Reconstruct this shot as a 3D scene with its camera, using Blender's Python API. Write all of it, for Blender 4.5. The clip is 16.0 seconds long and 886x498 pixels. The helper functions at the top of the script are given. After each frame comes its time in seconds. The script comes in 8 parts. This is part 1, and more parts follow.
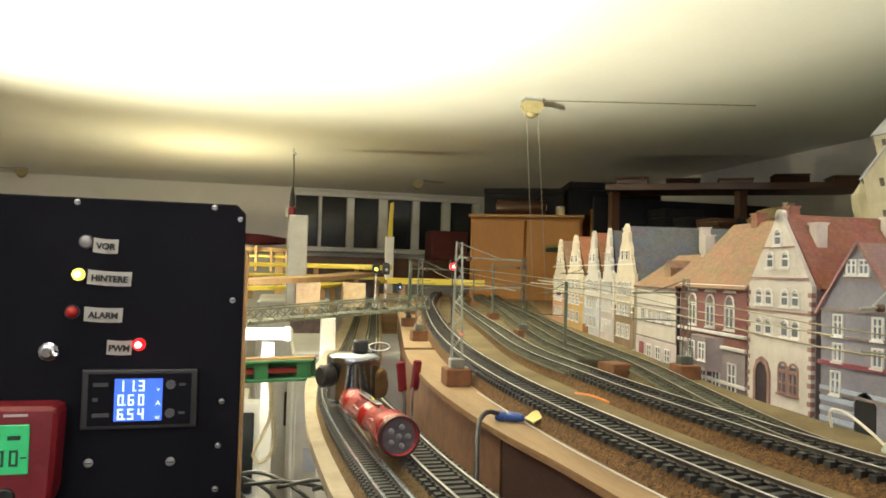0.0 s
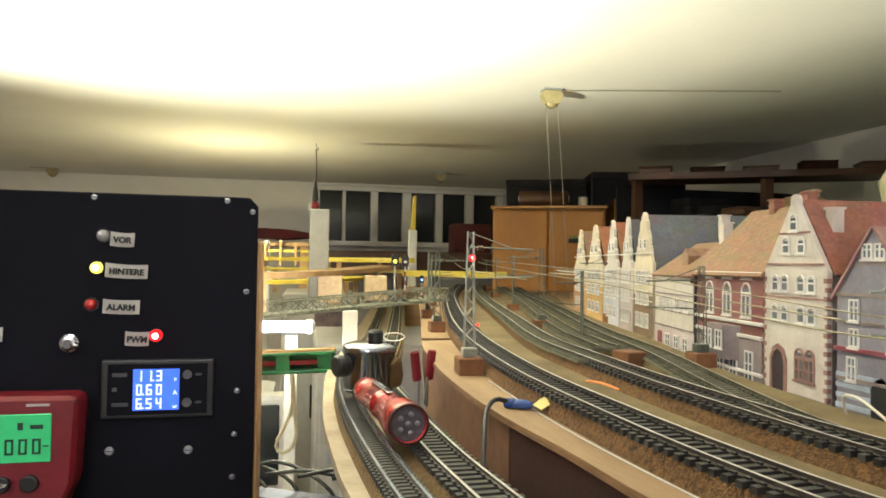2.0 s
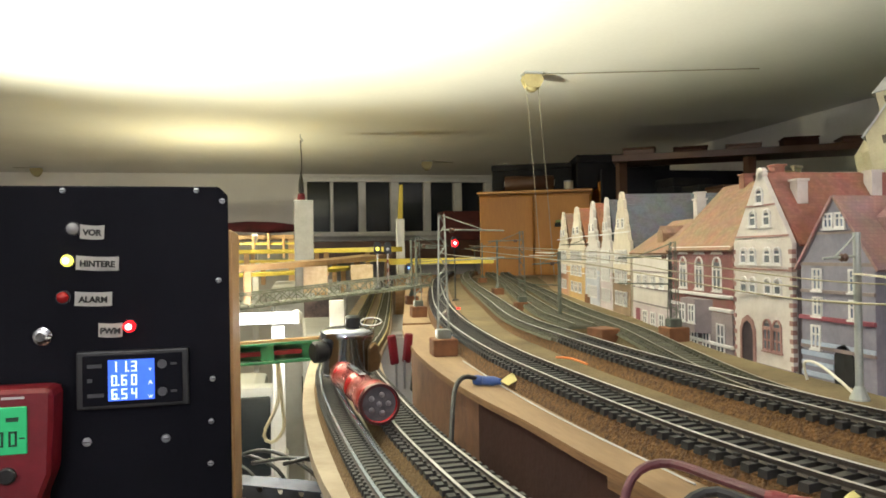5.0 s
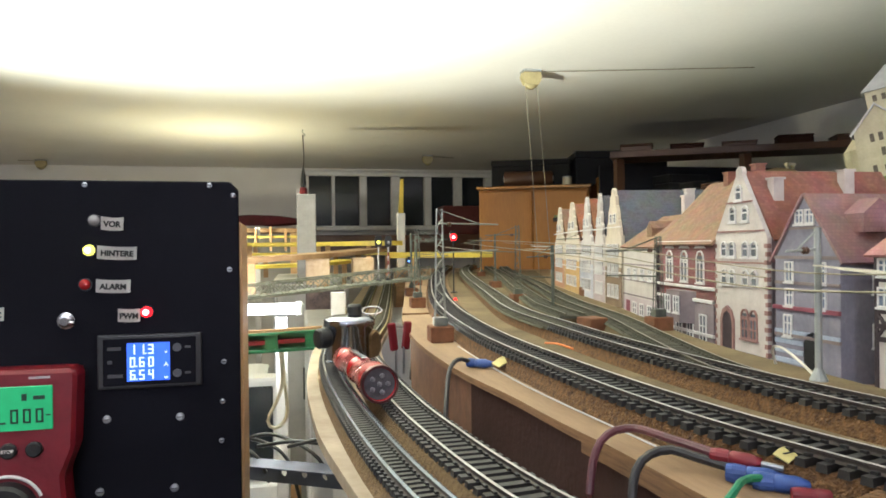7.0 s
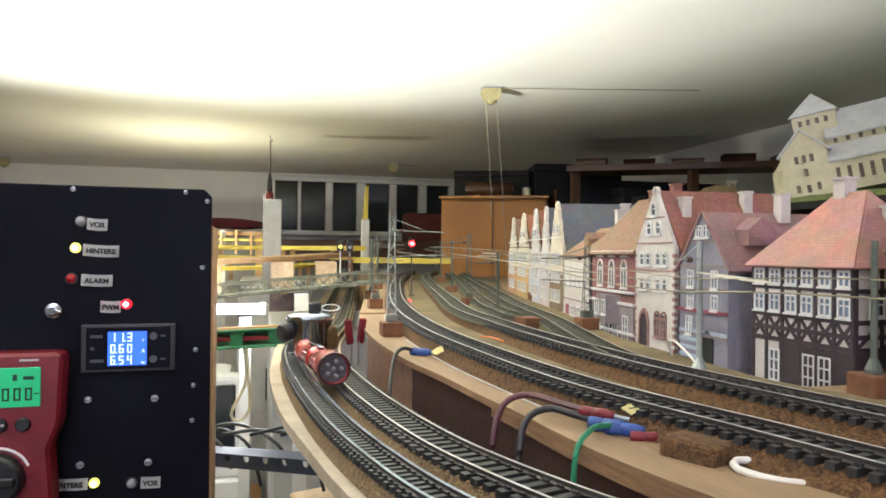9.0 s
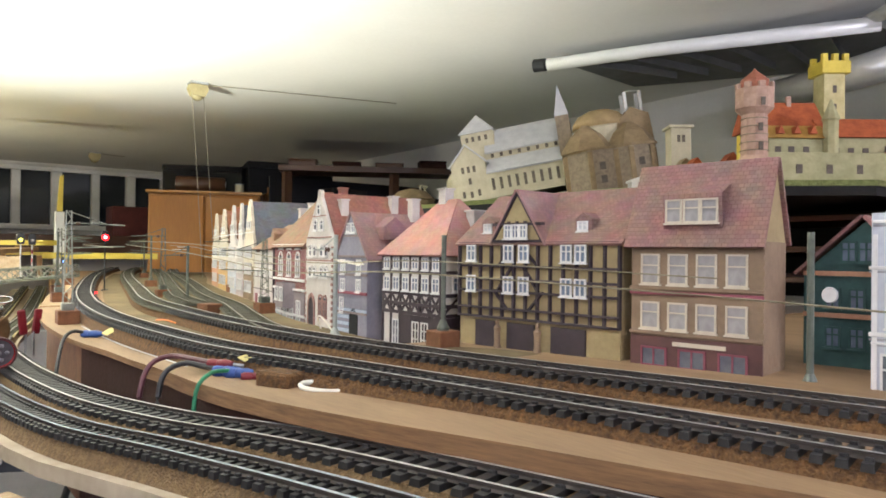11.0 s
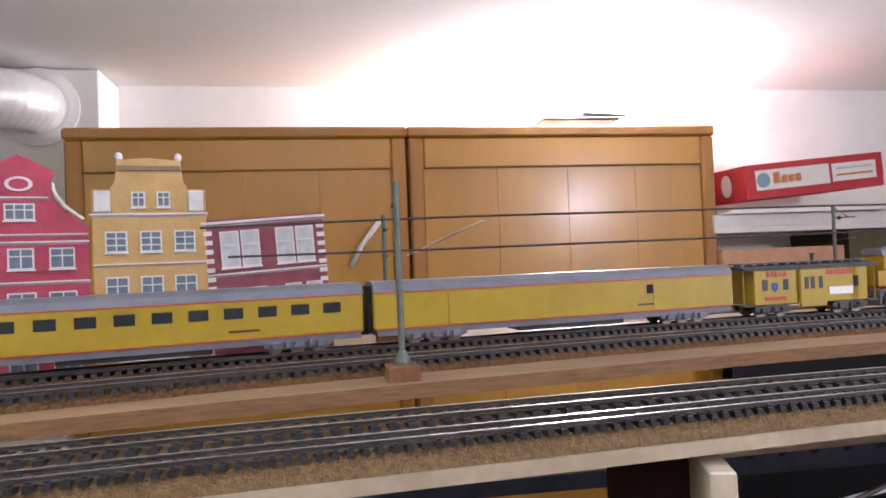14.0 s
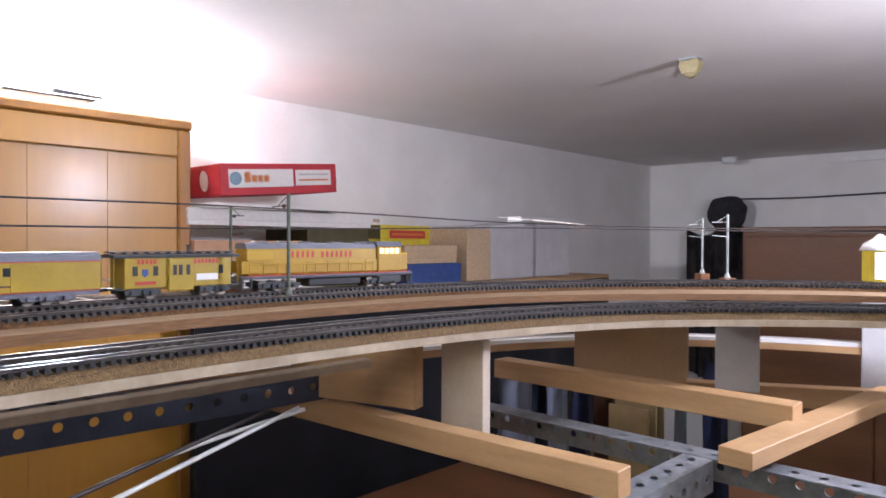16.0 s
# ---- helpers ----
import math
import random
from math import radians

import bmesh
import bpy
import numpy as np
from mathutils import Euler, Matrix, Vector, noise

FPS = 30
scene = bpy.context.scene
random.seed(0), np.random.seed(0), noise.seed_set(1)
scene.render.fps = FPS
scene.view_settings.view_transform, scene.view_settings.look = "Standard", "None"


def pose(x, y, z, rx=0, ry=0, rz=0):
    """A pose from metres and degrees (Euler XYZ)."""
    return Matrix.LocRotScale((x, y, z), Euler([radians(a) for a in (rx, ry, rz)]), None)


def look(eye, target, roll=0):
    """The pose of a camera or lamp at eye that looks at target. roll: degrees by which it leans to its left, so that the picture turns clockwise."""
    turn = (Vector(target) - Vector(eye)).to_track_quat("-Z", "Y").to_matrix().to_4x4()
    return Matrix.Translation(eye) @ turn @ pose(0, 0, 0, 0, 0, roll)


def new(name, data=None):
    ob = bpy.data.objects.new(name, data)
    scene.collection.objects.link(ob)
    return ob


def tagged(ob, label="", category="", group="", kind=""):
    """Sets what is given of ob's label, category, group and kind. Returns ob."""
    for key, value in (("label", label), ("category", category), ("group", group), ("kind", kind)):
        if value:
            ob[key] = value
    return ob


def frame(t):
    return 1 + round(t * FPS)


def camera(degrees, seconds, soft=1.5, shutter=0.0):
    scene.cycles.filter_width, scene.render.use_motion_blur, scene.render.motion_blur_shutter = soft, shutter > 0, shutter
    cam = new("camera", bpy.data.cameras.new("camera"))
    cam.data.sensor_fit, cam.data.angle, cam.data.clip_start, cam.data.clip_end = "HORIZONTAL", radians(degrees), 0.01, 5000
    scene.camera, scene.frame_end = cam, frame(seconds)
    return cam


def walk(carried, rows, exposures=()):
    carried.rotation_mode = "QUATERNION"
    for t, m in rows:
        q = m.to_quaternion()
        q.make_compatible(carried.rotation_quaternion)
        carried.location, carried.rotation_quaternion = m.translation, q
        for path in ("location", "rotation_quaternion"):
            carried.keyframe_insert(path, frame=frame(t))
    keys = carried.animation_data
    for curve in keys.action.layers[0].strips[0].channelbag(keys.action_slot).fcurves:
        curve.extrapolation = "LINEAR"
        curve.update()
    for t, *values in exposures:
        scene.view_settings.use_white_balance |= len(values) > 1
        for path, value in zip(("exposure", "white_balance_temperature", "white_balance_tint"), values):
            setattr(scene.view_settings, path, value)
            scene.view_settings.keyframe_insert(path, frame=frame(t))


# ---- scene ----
SECONDS = 16.0
cam = camera(64.69, SECONDS, soft=1.7)

# t, x, y, z, pitch, roll, yaw
PATH = [
    (0, 0.0000, 0.0000, 1.8814, 1.75, 1.54, -13.45),
    (0.5, 0.0022, -0.0022, 1.8832, 1.79, 1.18, -11.98),
    (1, 0.0056, -0.0010, 1.8812, 1.60, 1.20, -11.55),
    (1.5, 0.0100, -0.0020, 1.8802, 1.35, 0.69, -11.41),
    (2, 0.0103, -0.0049, 1.8790, 1.16, 0.88, -11.34),
    (2.5, 0.0095, -0.0064, 1.8774, 0.92, 0.77, -11.09),
    (3, 0.0110, -0.0097, 1.8780, 0.72, 0.47, -10.94),
    (3.5, 0.0143, -0.0118, 1.8781, 0.69, 0.23, -11.05),
    (4, 0.0199, -0.0118, 1.8772, 0.66, -0.33, -11.27),
    (4.5, 0.0248, -0.0123, 1.8754, 0.49, -0.85, -11.81),
    (5, 0.0250, -0.0127, 1.8743, 0.25, -0.92, -11.96),
    (7.5, 0.0196, -0.0596, 1.8716, -0.19, -0.42, -11.91),
    (8, 0.0189, -0.0787, 1.8707, 0.05, -0.27, -11.97),
    (8.2, 0.0191, -0.0902, 1.8718, 0.10, -0.42, -12.07),
    (10.3, 0.0174, -0.1870, 1.8685, 0.06, 1.62, -26.64),
    (10.5, 0.0083, -0.2084, 1.8708, -0.30, 0.98, -29.33),
    (11, 0.0247, -0.2361, 1.8657, 0.42, 0.67, -36.59),
    (11.5, 0.0189, -0.2746, 1.8602, 0.78, 2.06, -45.40),
    (12, -0.0001, -0.3554, 1.8635, 0.54, -0.45, -59.61),
    (12.5, -0.0098, -0.4178, 1.8681, 0.40, -1.10, -73.14),
    (13, -0.0311, -0.4770, 1.8709, 0.79, -2.07, -83.14),
    (13.5, -0.0448, -0.5300, 1.8724, 0.77, -2.10, -91.58),
    (14, -0.0625, -0.5792, 1.8671, 0.87, -2.28, -100.63),
    (14.5, -0.0876, -0.6111, 1.8669, 0.83, -2.29, -110.11),
    (15, -0.1343, -0.6367, 1.8690, 0.40, -1.19, -120.31),
    (15.5, -0.1682, -0.6561, 1.8747, 0.47, 1.64, -129.05),
    (16, -0.1951, -0.6653, 1.8646, -0.63, 0.28, -137.11),
]


def cam_pose(x, y, z, pitch, roll, yaw):
    a, p = radians(yaw), radians(pitch)
    eye = Vector((x, y, z))
    way = Vector((-math.sin(a) * math.cos(p), math.cos(a) * math.cos(p), math.sin(p)))
    return look(eye, eye + way, roll)


walk(cam, [(r[0], cam_pose(*r[1:])) for r in PATH],
     exposures=[(0.0, -0.19, 6600, 11), (2.5, -0.17, 6400, 12), (5.0, -0.19, 6200, 13), (8.0, -0.15, 5600, 17), (10.4, 0.02, 5600, 18), (12.0, 0.14, 5950, 20), (12.8, 0.07, 5980, 22), (14.5, -0.09, 5720, 21), (16.0, 0.06, 5540, 20)])

# ---- light ----
world = bpy.data.worlds.new("world")
scene.world = world
world.use_nodes = True
world.node_tree.nodes["Background"].inputs[0].default_value = (0.02, 0.025, 0.04, 1)
world.node_tree.nodes["Background"].inputs[1].default_value = 0.05


def lamp(name, kind, energy, colour, place, **more):
    data = bpy.data.lights.new(name, kind)
    data.energy, data.color = energy, colour
    for k, v in more.items():
        if k == "size":
            data.size = v
        elif k == "radius":
            data.shadow_soft_size = v
        elif k == "spread":
            data.spread = v
        elif k == "spot":
            data.spot_size = v
        elif k == "blend":
            data.spot_blend = v
    ob = new(name, data)
    ob.matrix_world = place
    return ob


# ---- materials ----
MATS = {}


def mat(name, a, b=None, rough=0.6, metal=0.0, scale=30.0, fine=220.0, bump=0.15, emit=0.0, detail=4.0, stretch=(1, 1, 1), vary=0.0, coat=0.0, alpha=1.0, spec=0.5):
    if name in MATS:
        return MATS[name]
    m = bpy.data.materials.new(name)
    m.use_nodes = True
    nt = m.node_tree
    bsdf = nt.nodes["Principled BSDF"]
    b = b or tuple(c * 0.72 for c in a)
    tc = nt.nodes.new("ShaderNodeTexCoord")
    mp = nt.nodes.new("ShaderNodeMapping")
    mp.inputs["Scale"].default_value = stretch
    nt.links.new(tc.outputs["Object"], mp.inputs[0])
    n1 = nt.nodes.new("ShaderNodeTexNoise")
    n1.inputs["Scale"].default_value, n1.inputs["Detail"].default_value = scale, detail
    n2 = nt.nodes.new("ShaderNodeTexNoise")
    n2.inputs["Scale"].default_value, n2.inputs["Detail"].default_value = fine, 2.0
    nt.links.new(mp.outputs[0], n1.inputs[0])
    nt.links.new(mp.outputs[0], n2.inputs[0])
    add = nt.nodes.new("ShaderNodeMath")
    add.operation = "MULTIPLY_ADD"
    add.inputs[1].default_value = 0.4
    nt.links.new(n2.outputs[0], add.inputs[0])
    nt.links.new(n1.outputs[0], add.inputs[2])
    ramp = nt.nodes.new("ShaderNodeMapRange")
    ramp.inputs[1].default_value, ramp.inputs[2].default_value = 0.45, 0.95
    nt.links.new(add.outputs[0], ramp.inputs[0])
    mix = nt.nodes.new("ShaderNodeMix")
    mix.data_type = "RGBA"
    mix.inputs["A"].default_value, mix.inputs["B"].default_value = (*b, 1), (*a, 1)
    nt.links.new(ramp.outputs[0], mix.inputs["Factor"])
    col = mix.outputs["Result"]
    if vary:
        info = nt.nodes.new("ShaderNodeObjectInfo")
        hsv = nt.nodes.new("ShaderNodeHueSaturation")
        mr = nt.nodes.new("ShaderNodeMapRange")
        mr.inputs[3].default_value, mr.inputs[4].default_value = 1 - vary, 1 + vary
        nt.links.new(info.outputs["Random"], mr.inputs[0])
        nt.links.new(mr.outputs[0], hsv.inputs["Value"])
        nt.links.new(col, hsv.inputs["Color"])
        col = hsv.outputs[0]
    nt.links.new(col, bsdf.inputs["Base Color"])
    bsdf.inputs["Roughness"].default_value = rough
    bsdf.inputs["Metallic"].default_value = metal
    bsdf.inputs["Coat Weight"].default_value = coat
    bsdf.inputs["Coat Roughness"].default_value = 0.22
    bsdf.inputs["Specular IOR Level"].default_value = spec
    if alpha < 1:
        bsdf.inputs["Transmission Weight"].default_value = 1 - alpha
    if bump:
        bp = nt.nodes.new("ShaderNodeBump")
        bp.inputs["Strength"].default_value, bp.inputs["Distance"].default_value = bump, 0.002
        nt.links.new(n2.outputs[0], bp.inputs["Height"])
        nt.links.new(bp.outputs[0], bsdf.inputs["Normal"])
    if emit:
        bsdf.inputs["Emission Color"].default_value = (*a, 1)
        bsdf.inputs["Emission Strength"].default_value = emit
    MATS[name] = m
    return m


def tile_mat(name, a, b, mortar, w, h, gap=0.06, rough=0.8, rot=(0, 0, 0)):
    """Rows of roof tiles or bricks too small to pick apart."""
    if name in MATS:
        return MATS[name]
    m = bpy.data.materials.new(name)
    m.use_nodes = True
    nt = m.node_tree
    bsdf = nt.nodes["Principled BSDF"]
    uv = nt.nodes.new("ShaderNodeUVMap")
    br = nt.nodes.new("ShaderNodeTexBrick")
    br.inputs["Color1"].default_value, br.inputs["Color2"].default_value, br.inputs["Mortar"].default_value = (*a, 1), (*b, 1), (*mortar, 1)
    br.inputs["Scale"].default_value = 1.0
    br.inputs["Brick Width"].default_value, br.inputs["Row Height"].default_value = w, h
    br.inputs["Mortar Size"].default_value = gap * h
    nt.links.new(uv.outputs[0], br.inputs[0])
    n = nt.nodes.new("ShaderNodeTexNoise")
    n.inputs["Scale"].default_value = 60.0
    tc = nt.nodes.new("ShaderNodeTexCoord")
    nt.links.new(tc.outputs["Object"], n.inputs[0])
    mx = nt.nodes.new("ShaderNodeMix")
    mx.data_type, mx.blend_type = "RGBA", "MULTIPLY"
    mx.inputs["Factor"].default_value = 0.5
    nt.links.new(br.outputs[0], mx.inputs["A"])
    nt.links.new(n.outputs["Color"], mx.inputs["B"])
    hs = nt.nodes.new("ShaderNodeHueSaturation")
    hs.inputs["Value"].default_value = 1.35
    nt.links.new(mx.outputs["Result"], hs.inputs["Color"])
    nt.links.new(hs.outputs[0], bsdf.inputs["Base Color"])
    bsdf.inputs["Roughness"].default_value = rough
    bp = nt.nodes.new("ShaderNodeBump")
    bp.inputs["Strength"].default_value, bp.inputs["Distance"].default_value = 0.4, 0.0008
    nt.links.new(br.outputs["Fac"], bp.inputs["Height"])
    bp.invert = True
    nt.links.new(bp.outputs[0], bsdf.inputs["Normal"])
    MATS[name] = m
    return m


# ---- mesh helpers ----
def mesh_from(bm, name, material, smooth=False):
    me = bpy.data.meshes.new(name)
    bmesh.ops.recalc_face_normals(bm, faces=bm.faces)
    uvl = bm.loops.layers.uv.verify()
    for fc in bm.faces:
        n = fc.normal
        k = max(range(3), key=lambda i: abs(n[i]))
        tang = Vector((0, 0, 1)) - n * n.z
        if tang.length < 0.05:
            u, v = Vector((1, 0, 0)), Vector((0, 1, 0))
        else:
            v = tang.normalized()
            u = v.cross(n)
        for lp in fc.loops:
            lp[uvl].uv = (lp.vert.co.dot(u), lp.vert.co.dot(v))
        fc.smooth = smooth
    bm.to_mesh(me)
    bm.free()
    if material:
        me.materials.append(material)
    return me


def part(name, bm, material, parent, label="", m=None, smooth=False):
    if isinstance(bm, list):
        return [part("timber", one, material, parent, m=m) for one in bm]
    me = bm if isinstance(bm, bpy.types.Mesh) else mesh_from(bm, name, material, smooth)
    ob = new(name, me)
    ob.parent = parent
    if m is not None:
        ob.matrix_basis = m
    if label:
        tagged(ob, label)
    return ob


def thing(name, label, category, m=None, group="", kind=""):
    ob = new(name)
    ob.empty_display_size = 0.05
    ob.matrix_world = m or Matrix()
    return tagged(ob, label, category, group, kind)


def whole(name, bm, material, label, category, m=None, group="", kind="", smooth=False):
    ob = new(name, mesh_from(bm, name, material, smooth))
    if m is not None:
        ob.matrix_world = m
    return tagged(ob, label, category, group, kind)


def box(x0, x1, y0, y1, z0, z1, bevel=0.0, bm=None, m=None, seg=1):
    own = bmesh.new()
    bmesh.ops.create_cube(own, size=1.0)
    for v in own.verts:
        v.co = Vector(((x0 + x1) / 2 + v.co.x * (x1 - x0), (y0 + y1) / 2 + v.co.y * (y1 - y0), (z0 + z1) / 2 + v.co.z * (z1 - z0)))
    if bevel:
        bmesh.ops.bevel(own, geom=own.edges[:], offset=bevel, segments=seg, affect="EDGES", profile=0.7)
    return join(bm, own, m)


def join(bm, own, m=None):
    if m is not None:
        own.transform(m)
    if bm is None:
        return own
    me = bpy.data.meshes.new("tmp")
    own.to_mesh(me)
    own.free()
    bm.from_mesh(me)
    bpy.data.meshes.remove(me)
    return bm


def cyl(r0, r1, z0, z1, seg=20, bm=None, m=None, bevel=0.0):
    own = bmesh.new()
    bmesh.ops.create_cone(own, cap_ends=True, segments=seg, radius1=r0, radius2=r1, depth=z1 - z0)
    for v in own.verts:
        v.co.z += (z0 + z1) / 2
    if bevel:
        rim = [e for e in own.edges if abs(e.verts[0].co.z - e.verts[1].co.z) < 1e-6]
        bmesh.ops.bevel(own, geom=rim, offset=bevel, segments=2, affect="EDGES")
    return join(bm, own, m)


def lathe(profile, seg=24, bm=None, m=None):
    own = bmesh.new()
    rings = []
    for r, z in profile:
        rings.append([own.verts.new((max(r, 1e-5) * math.cos(2 * math.pi * i / seg), max(r, 1e-5) * math.sin(2 * math.pi * i / seg), z)) for i in range(seg)])
    for a, b in zip(rings, rings[1:]):
        for i in range(seg):
            own.faces.new((a[i], a[(i + 1) % seg], b[(i + 1) % seg], b[i]))
    own.faces.new(rings[0][::-1])
    own.faces.new(rings[-1])
    return join(bm, own, m)


def prism(poly, d0, d1, axis="y", bm=None, m=None, bevel=0.0):
    """A polygon in two axes drawn out along the third."""
    own = bmesh.new()
    place = {"y": lambda p, d: (p[0], d, p[1]), "z": lambda p, d: (p[0], p[1], d), "x": lambda p, d: (d, p[0], p[1])}[axis]
    a = [own.verts.new(place(p, d0)) for p in poly]
    b = [own.verts.new(place(p, d1)) for p in poly]
    own.faces.new(a)
    own.faces.new(b[::-1])
    n = len(poly)
    for i in range(n):
        own.faces.new((a[i], b[i], b[(i + 1) % n], a[(i + 1) % n]))
    bmesh.ops.recalc_face_normals(own, faces=own.faces)
    if bevel:
        bmesh.ops.bevel(own, geom=own.edges[:], offset=bevel, segments=1, affect="EDGES")
    return join(bm, own, m)


def smooth_line(pts, step=0.01):
    """Points at even steps along a smooth curve through the given ones."""
    p = [Vector(q) for q in pts]
    p = [p[0] * 2 - p[1]] + p + [p[-1] * 2 - p[-2]]
    out = []
    for i in range(1, len(p) - 2):
        for k in range(24):
            t = k / 24
            a, b, c, d = p[i - 1], p[i], p[i + 1], p[i + 2]
            out.append(0.5 * ((2 * b) + (c - a) * t + (2 * a - 5 * b + 4 * c - d) * t * t + (3 * b - a - 3 * c + d) * t ** 3))
    out.append(p[-2])
    even, left = [out[0]], step
    for a, b in zip(out, out[1:]):
        seg = (b - a).length
        while seg >= left and seg > 0:
            a = a + (b - a) * (left / seg)
            even.append(a.copy())
            seg, left = (b - a).length, step
        left -= seg
    return even


def sweep(line, profile, bm=None, closed=True, cap=True):
    """A profile (side, up) drawn along a line that stays about level."""
    own = bmesh.new()
    rings = []
    for i, p in enumerate(line):
        d = (line[min(i + 1, len(line) - 1)] - line[max(i - 1, 0)]).normalized()
        side = Vector((d.y, -d.x, 0)).normalized()
        up = side.cross(d)
        rings.append([own.verts.new(p + side * s + up * u) for s, u in profile])
    n = len(profile)
    for a, b in zip(rings, rings[1:]):
        for i in range(n if closed else n - 1):
            own.faces.new((a[i], a[(i + 1) % n], b[(i + 1) % n], b[i]))
    if cap and closed:
        own.faces.new(rings[0])
        own.faces.new(rings[-1][::-1])
    return join(bm, own)


def tube(pts, r, seg=8, bm=None, step=None):
    """A round cable or rod through the given points."""
    line = smooth_line(pts, step) if step else [Vector(p) for p in pts]
    own = bmesh.new()
    rings, ref = [], Vector((0.13, 0.21, 0.97))
    for i, p in enumerate(line):
        d = (line[min(i + 1, len(line) - 1)] - line[max(i - 1, 0)]).normalized()
        a = d.cross(ref)
        if a.length < 0.05:
            a = d.cross(Vector((1, 0, 0)))
        a.normalize()
        b = d.cross(a)
        rings.append([own.verts.new(p + (a * math.cos(2 * math.pi * k / seg) + b * math.sin(2 * math.pi * k / seg)) * r) for k in range(seg)])
    for a, b in zip(rings, rings[1:]):
        for k in range(seg):
            own.faces.new((a[k], a[(k + 1) % seg], b[(k + 1) % seg], b[k]))
    own.faces.new(rings[0][::-1])
    own.faces.new(rings[-1])
    return join(bm, own)


def offset_line(line, side):
    out = []
    for i, p in enumerate(line):
        d = (line[min(i + 1, len(line) - 1)] - line[max(i - 1, 0)]).normalized()
        out.append(p + Vector((d.y, -d.x, 0)).normalized() * side)
    return out


def words(name, text, size, material, parent, m, label="", depth=0.0003, align="CENTER", bold=0.0):
    """Lettering in the built-in font, as a mesh."""
    cu = bpy.data.curves.new("txt", "FONT")
    cu.body, cu.size, cu.extrude, cu.align_x, cu.align_y, cu.offset = text, size, depth, align, "CENTER", size * bold
    tmp = new("txt", cu)
    me = bpy.data.meshes.new_from_object(tmp.evaluated_get(bpy.context.evaluated_depsgraph_get()))
    bpy.data.objects.remove(tmp)
    bpy.data.curves.remove(cu)
    me.materials.clear()
    me.materials.append(material)
    ob = new(name, me)
    ob.parent = parent
    ob.matrix_basis = m
    if label:
        tagged(ob, label)
    return ob

# ---- colours and surfaces ----
PLASTER = mat("plaster", (0.80, 0.78, 0.74), (0.70, 0.68, 0.64), rough=0.9, scale=6, fine=160, bump=0.12)
CEILING = mat("ceiling_paint", (0.80, 0.79, 0.76), (0.74, 0.73, 0.70), rough=0.92, scale=4, fine=120, bump=0.1)
FLOOR = mat("floor_boards", (0.20, 0.14, 0.09), (0.13, 0.09, 0.06), rough=0.6, scale=5, stretch=(1, 12, 1))
PLY = mat("plywood", (0.300, 0.192, 0.100), (0.200, 0.122, 0.060), rough=0.65, scale=9, fine=90, stretch=(6, 1, 1), bump=0.12)
PALE_PLY = mat("pale_plywood", (0.44, 0.36, 0.26), (0.30, 0.235, 0.16), rough=0.7, scale=30, fine=160)
PLY_EDGE = mat("plywood_edge", (0.24, 0.125, 0.050), (0.12, 0.060, 0.024), rough=0.8, scale=60, stretch=(1, 1, 14))
PINE = mat("pine", (0.49, 0.305, 0.145), (0.36, 0.205, 0.085), rough=0.55, scale=10, fine=120, stretch=(1, 1, 9))
CHIP = mat("chipboard", (0.60, 0.46, 0.30), (0.47, 0.33, 0.19), rough=0.8, scale=120, fine=400, bump=0.3)
HARDBOARD = mat("hardboard", (0.045, 0.018, 0.013), (0.028, 0.011, 0.008), rough=0.9, spec=0.2, scale=14, fine=300)
CORK = mat("cork", (0.18, 0.088, 0.025), (0.044, 0.019, 0.006), rough=0.95, scale=380, fine=900, bump=0.9)
CORK_PALE = mat("cork_pale", (0.21, 0.132, 0.056), (0.10, 0.058, 0.024), rough=0.95, scale=340, fine=900, bump=0.8)
SAND = mat("sandy_ground", (0.205, 0.150, 0.072), (0.088, 0.062, 0.028), rough=0.95, scale=22, fine=500, bump=0.5)
# Pale bed; its cream is brightened to stand for the yellow lamplight there.
CREAM_LIT_BED = mat("cream_lit_ballast", (0.60, 0.51, 0.27), (0.42, 0.35, 0.17), rough=0.95, scale=200, fine=700, bump=0.5)
BALLAST = mat("olive_ballast", (0.105, 0.100, 0.060), (0.050, 0.048, 0.030), rough=0.95, scale=300, fine=900, bump=0.8)
RAIL = mat("nickel_rail", (0.60, 0.59, 0.57), (0.42, 0.41, 0.40), rough=0.40, metal=0.6, scale=60)
# Blue-white tint paints the bluish reflection into the polished rail colour.
RAIL_POLISHED_GLINT = mat("polished_glint_rail", (0.62, 0.70, 0.82), (0.46, 0.53, 0.64), rough=0.24, metal=0.8, scale=60)
RAIL_DULL = mat("dull_rail", (0.30, 0.27, 0.23), (0.18, 0.15, 0.12), rough=0.45, metal=0.8, scale=60)
RAIL_SIDE = mat("rail_side_brown", (0.070, 0.055, 0.045), (0.040, 0.030, 0.024), rough=0.6, metal=0.3, scale=120)
TIE = mat("sleeper_plastic", (0.021, 0.019, 0.018), (0.011, 0.010, 0.010), rough=0.5, scale=90, vary=0.25)
TIE_OLIVE = mat("sleeper_weathered", (0.085, 0.082, 0.055), (0.045, 0.043, 0.028), rough=0.8, scale=90, vary=0.25)
BEECH = mat("beech_veneer", (0.49, 0.248, 0.031), (0.40, 0.195, 0.022), rough=0.40, scale=5, fine=60, stretch=(1, 1, 0.12), bump=0.05, coat=0.5)
BEECH_EDGE = mat("beech_edge", (0.42, 0.200, 0.038), (0.30, 0.135, 0.024), rough=0.4, scale=8, stretch=(1, 1, 0.1))
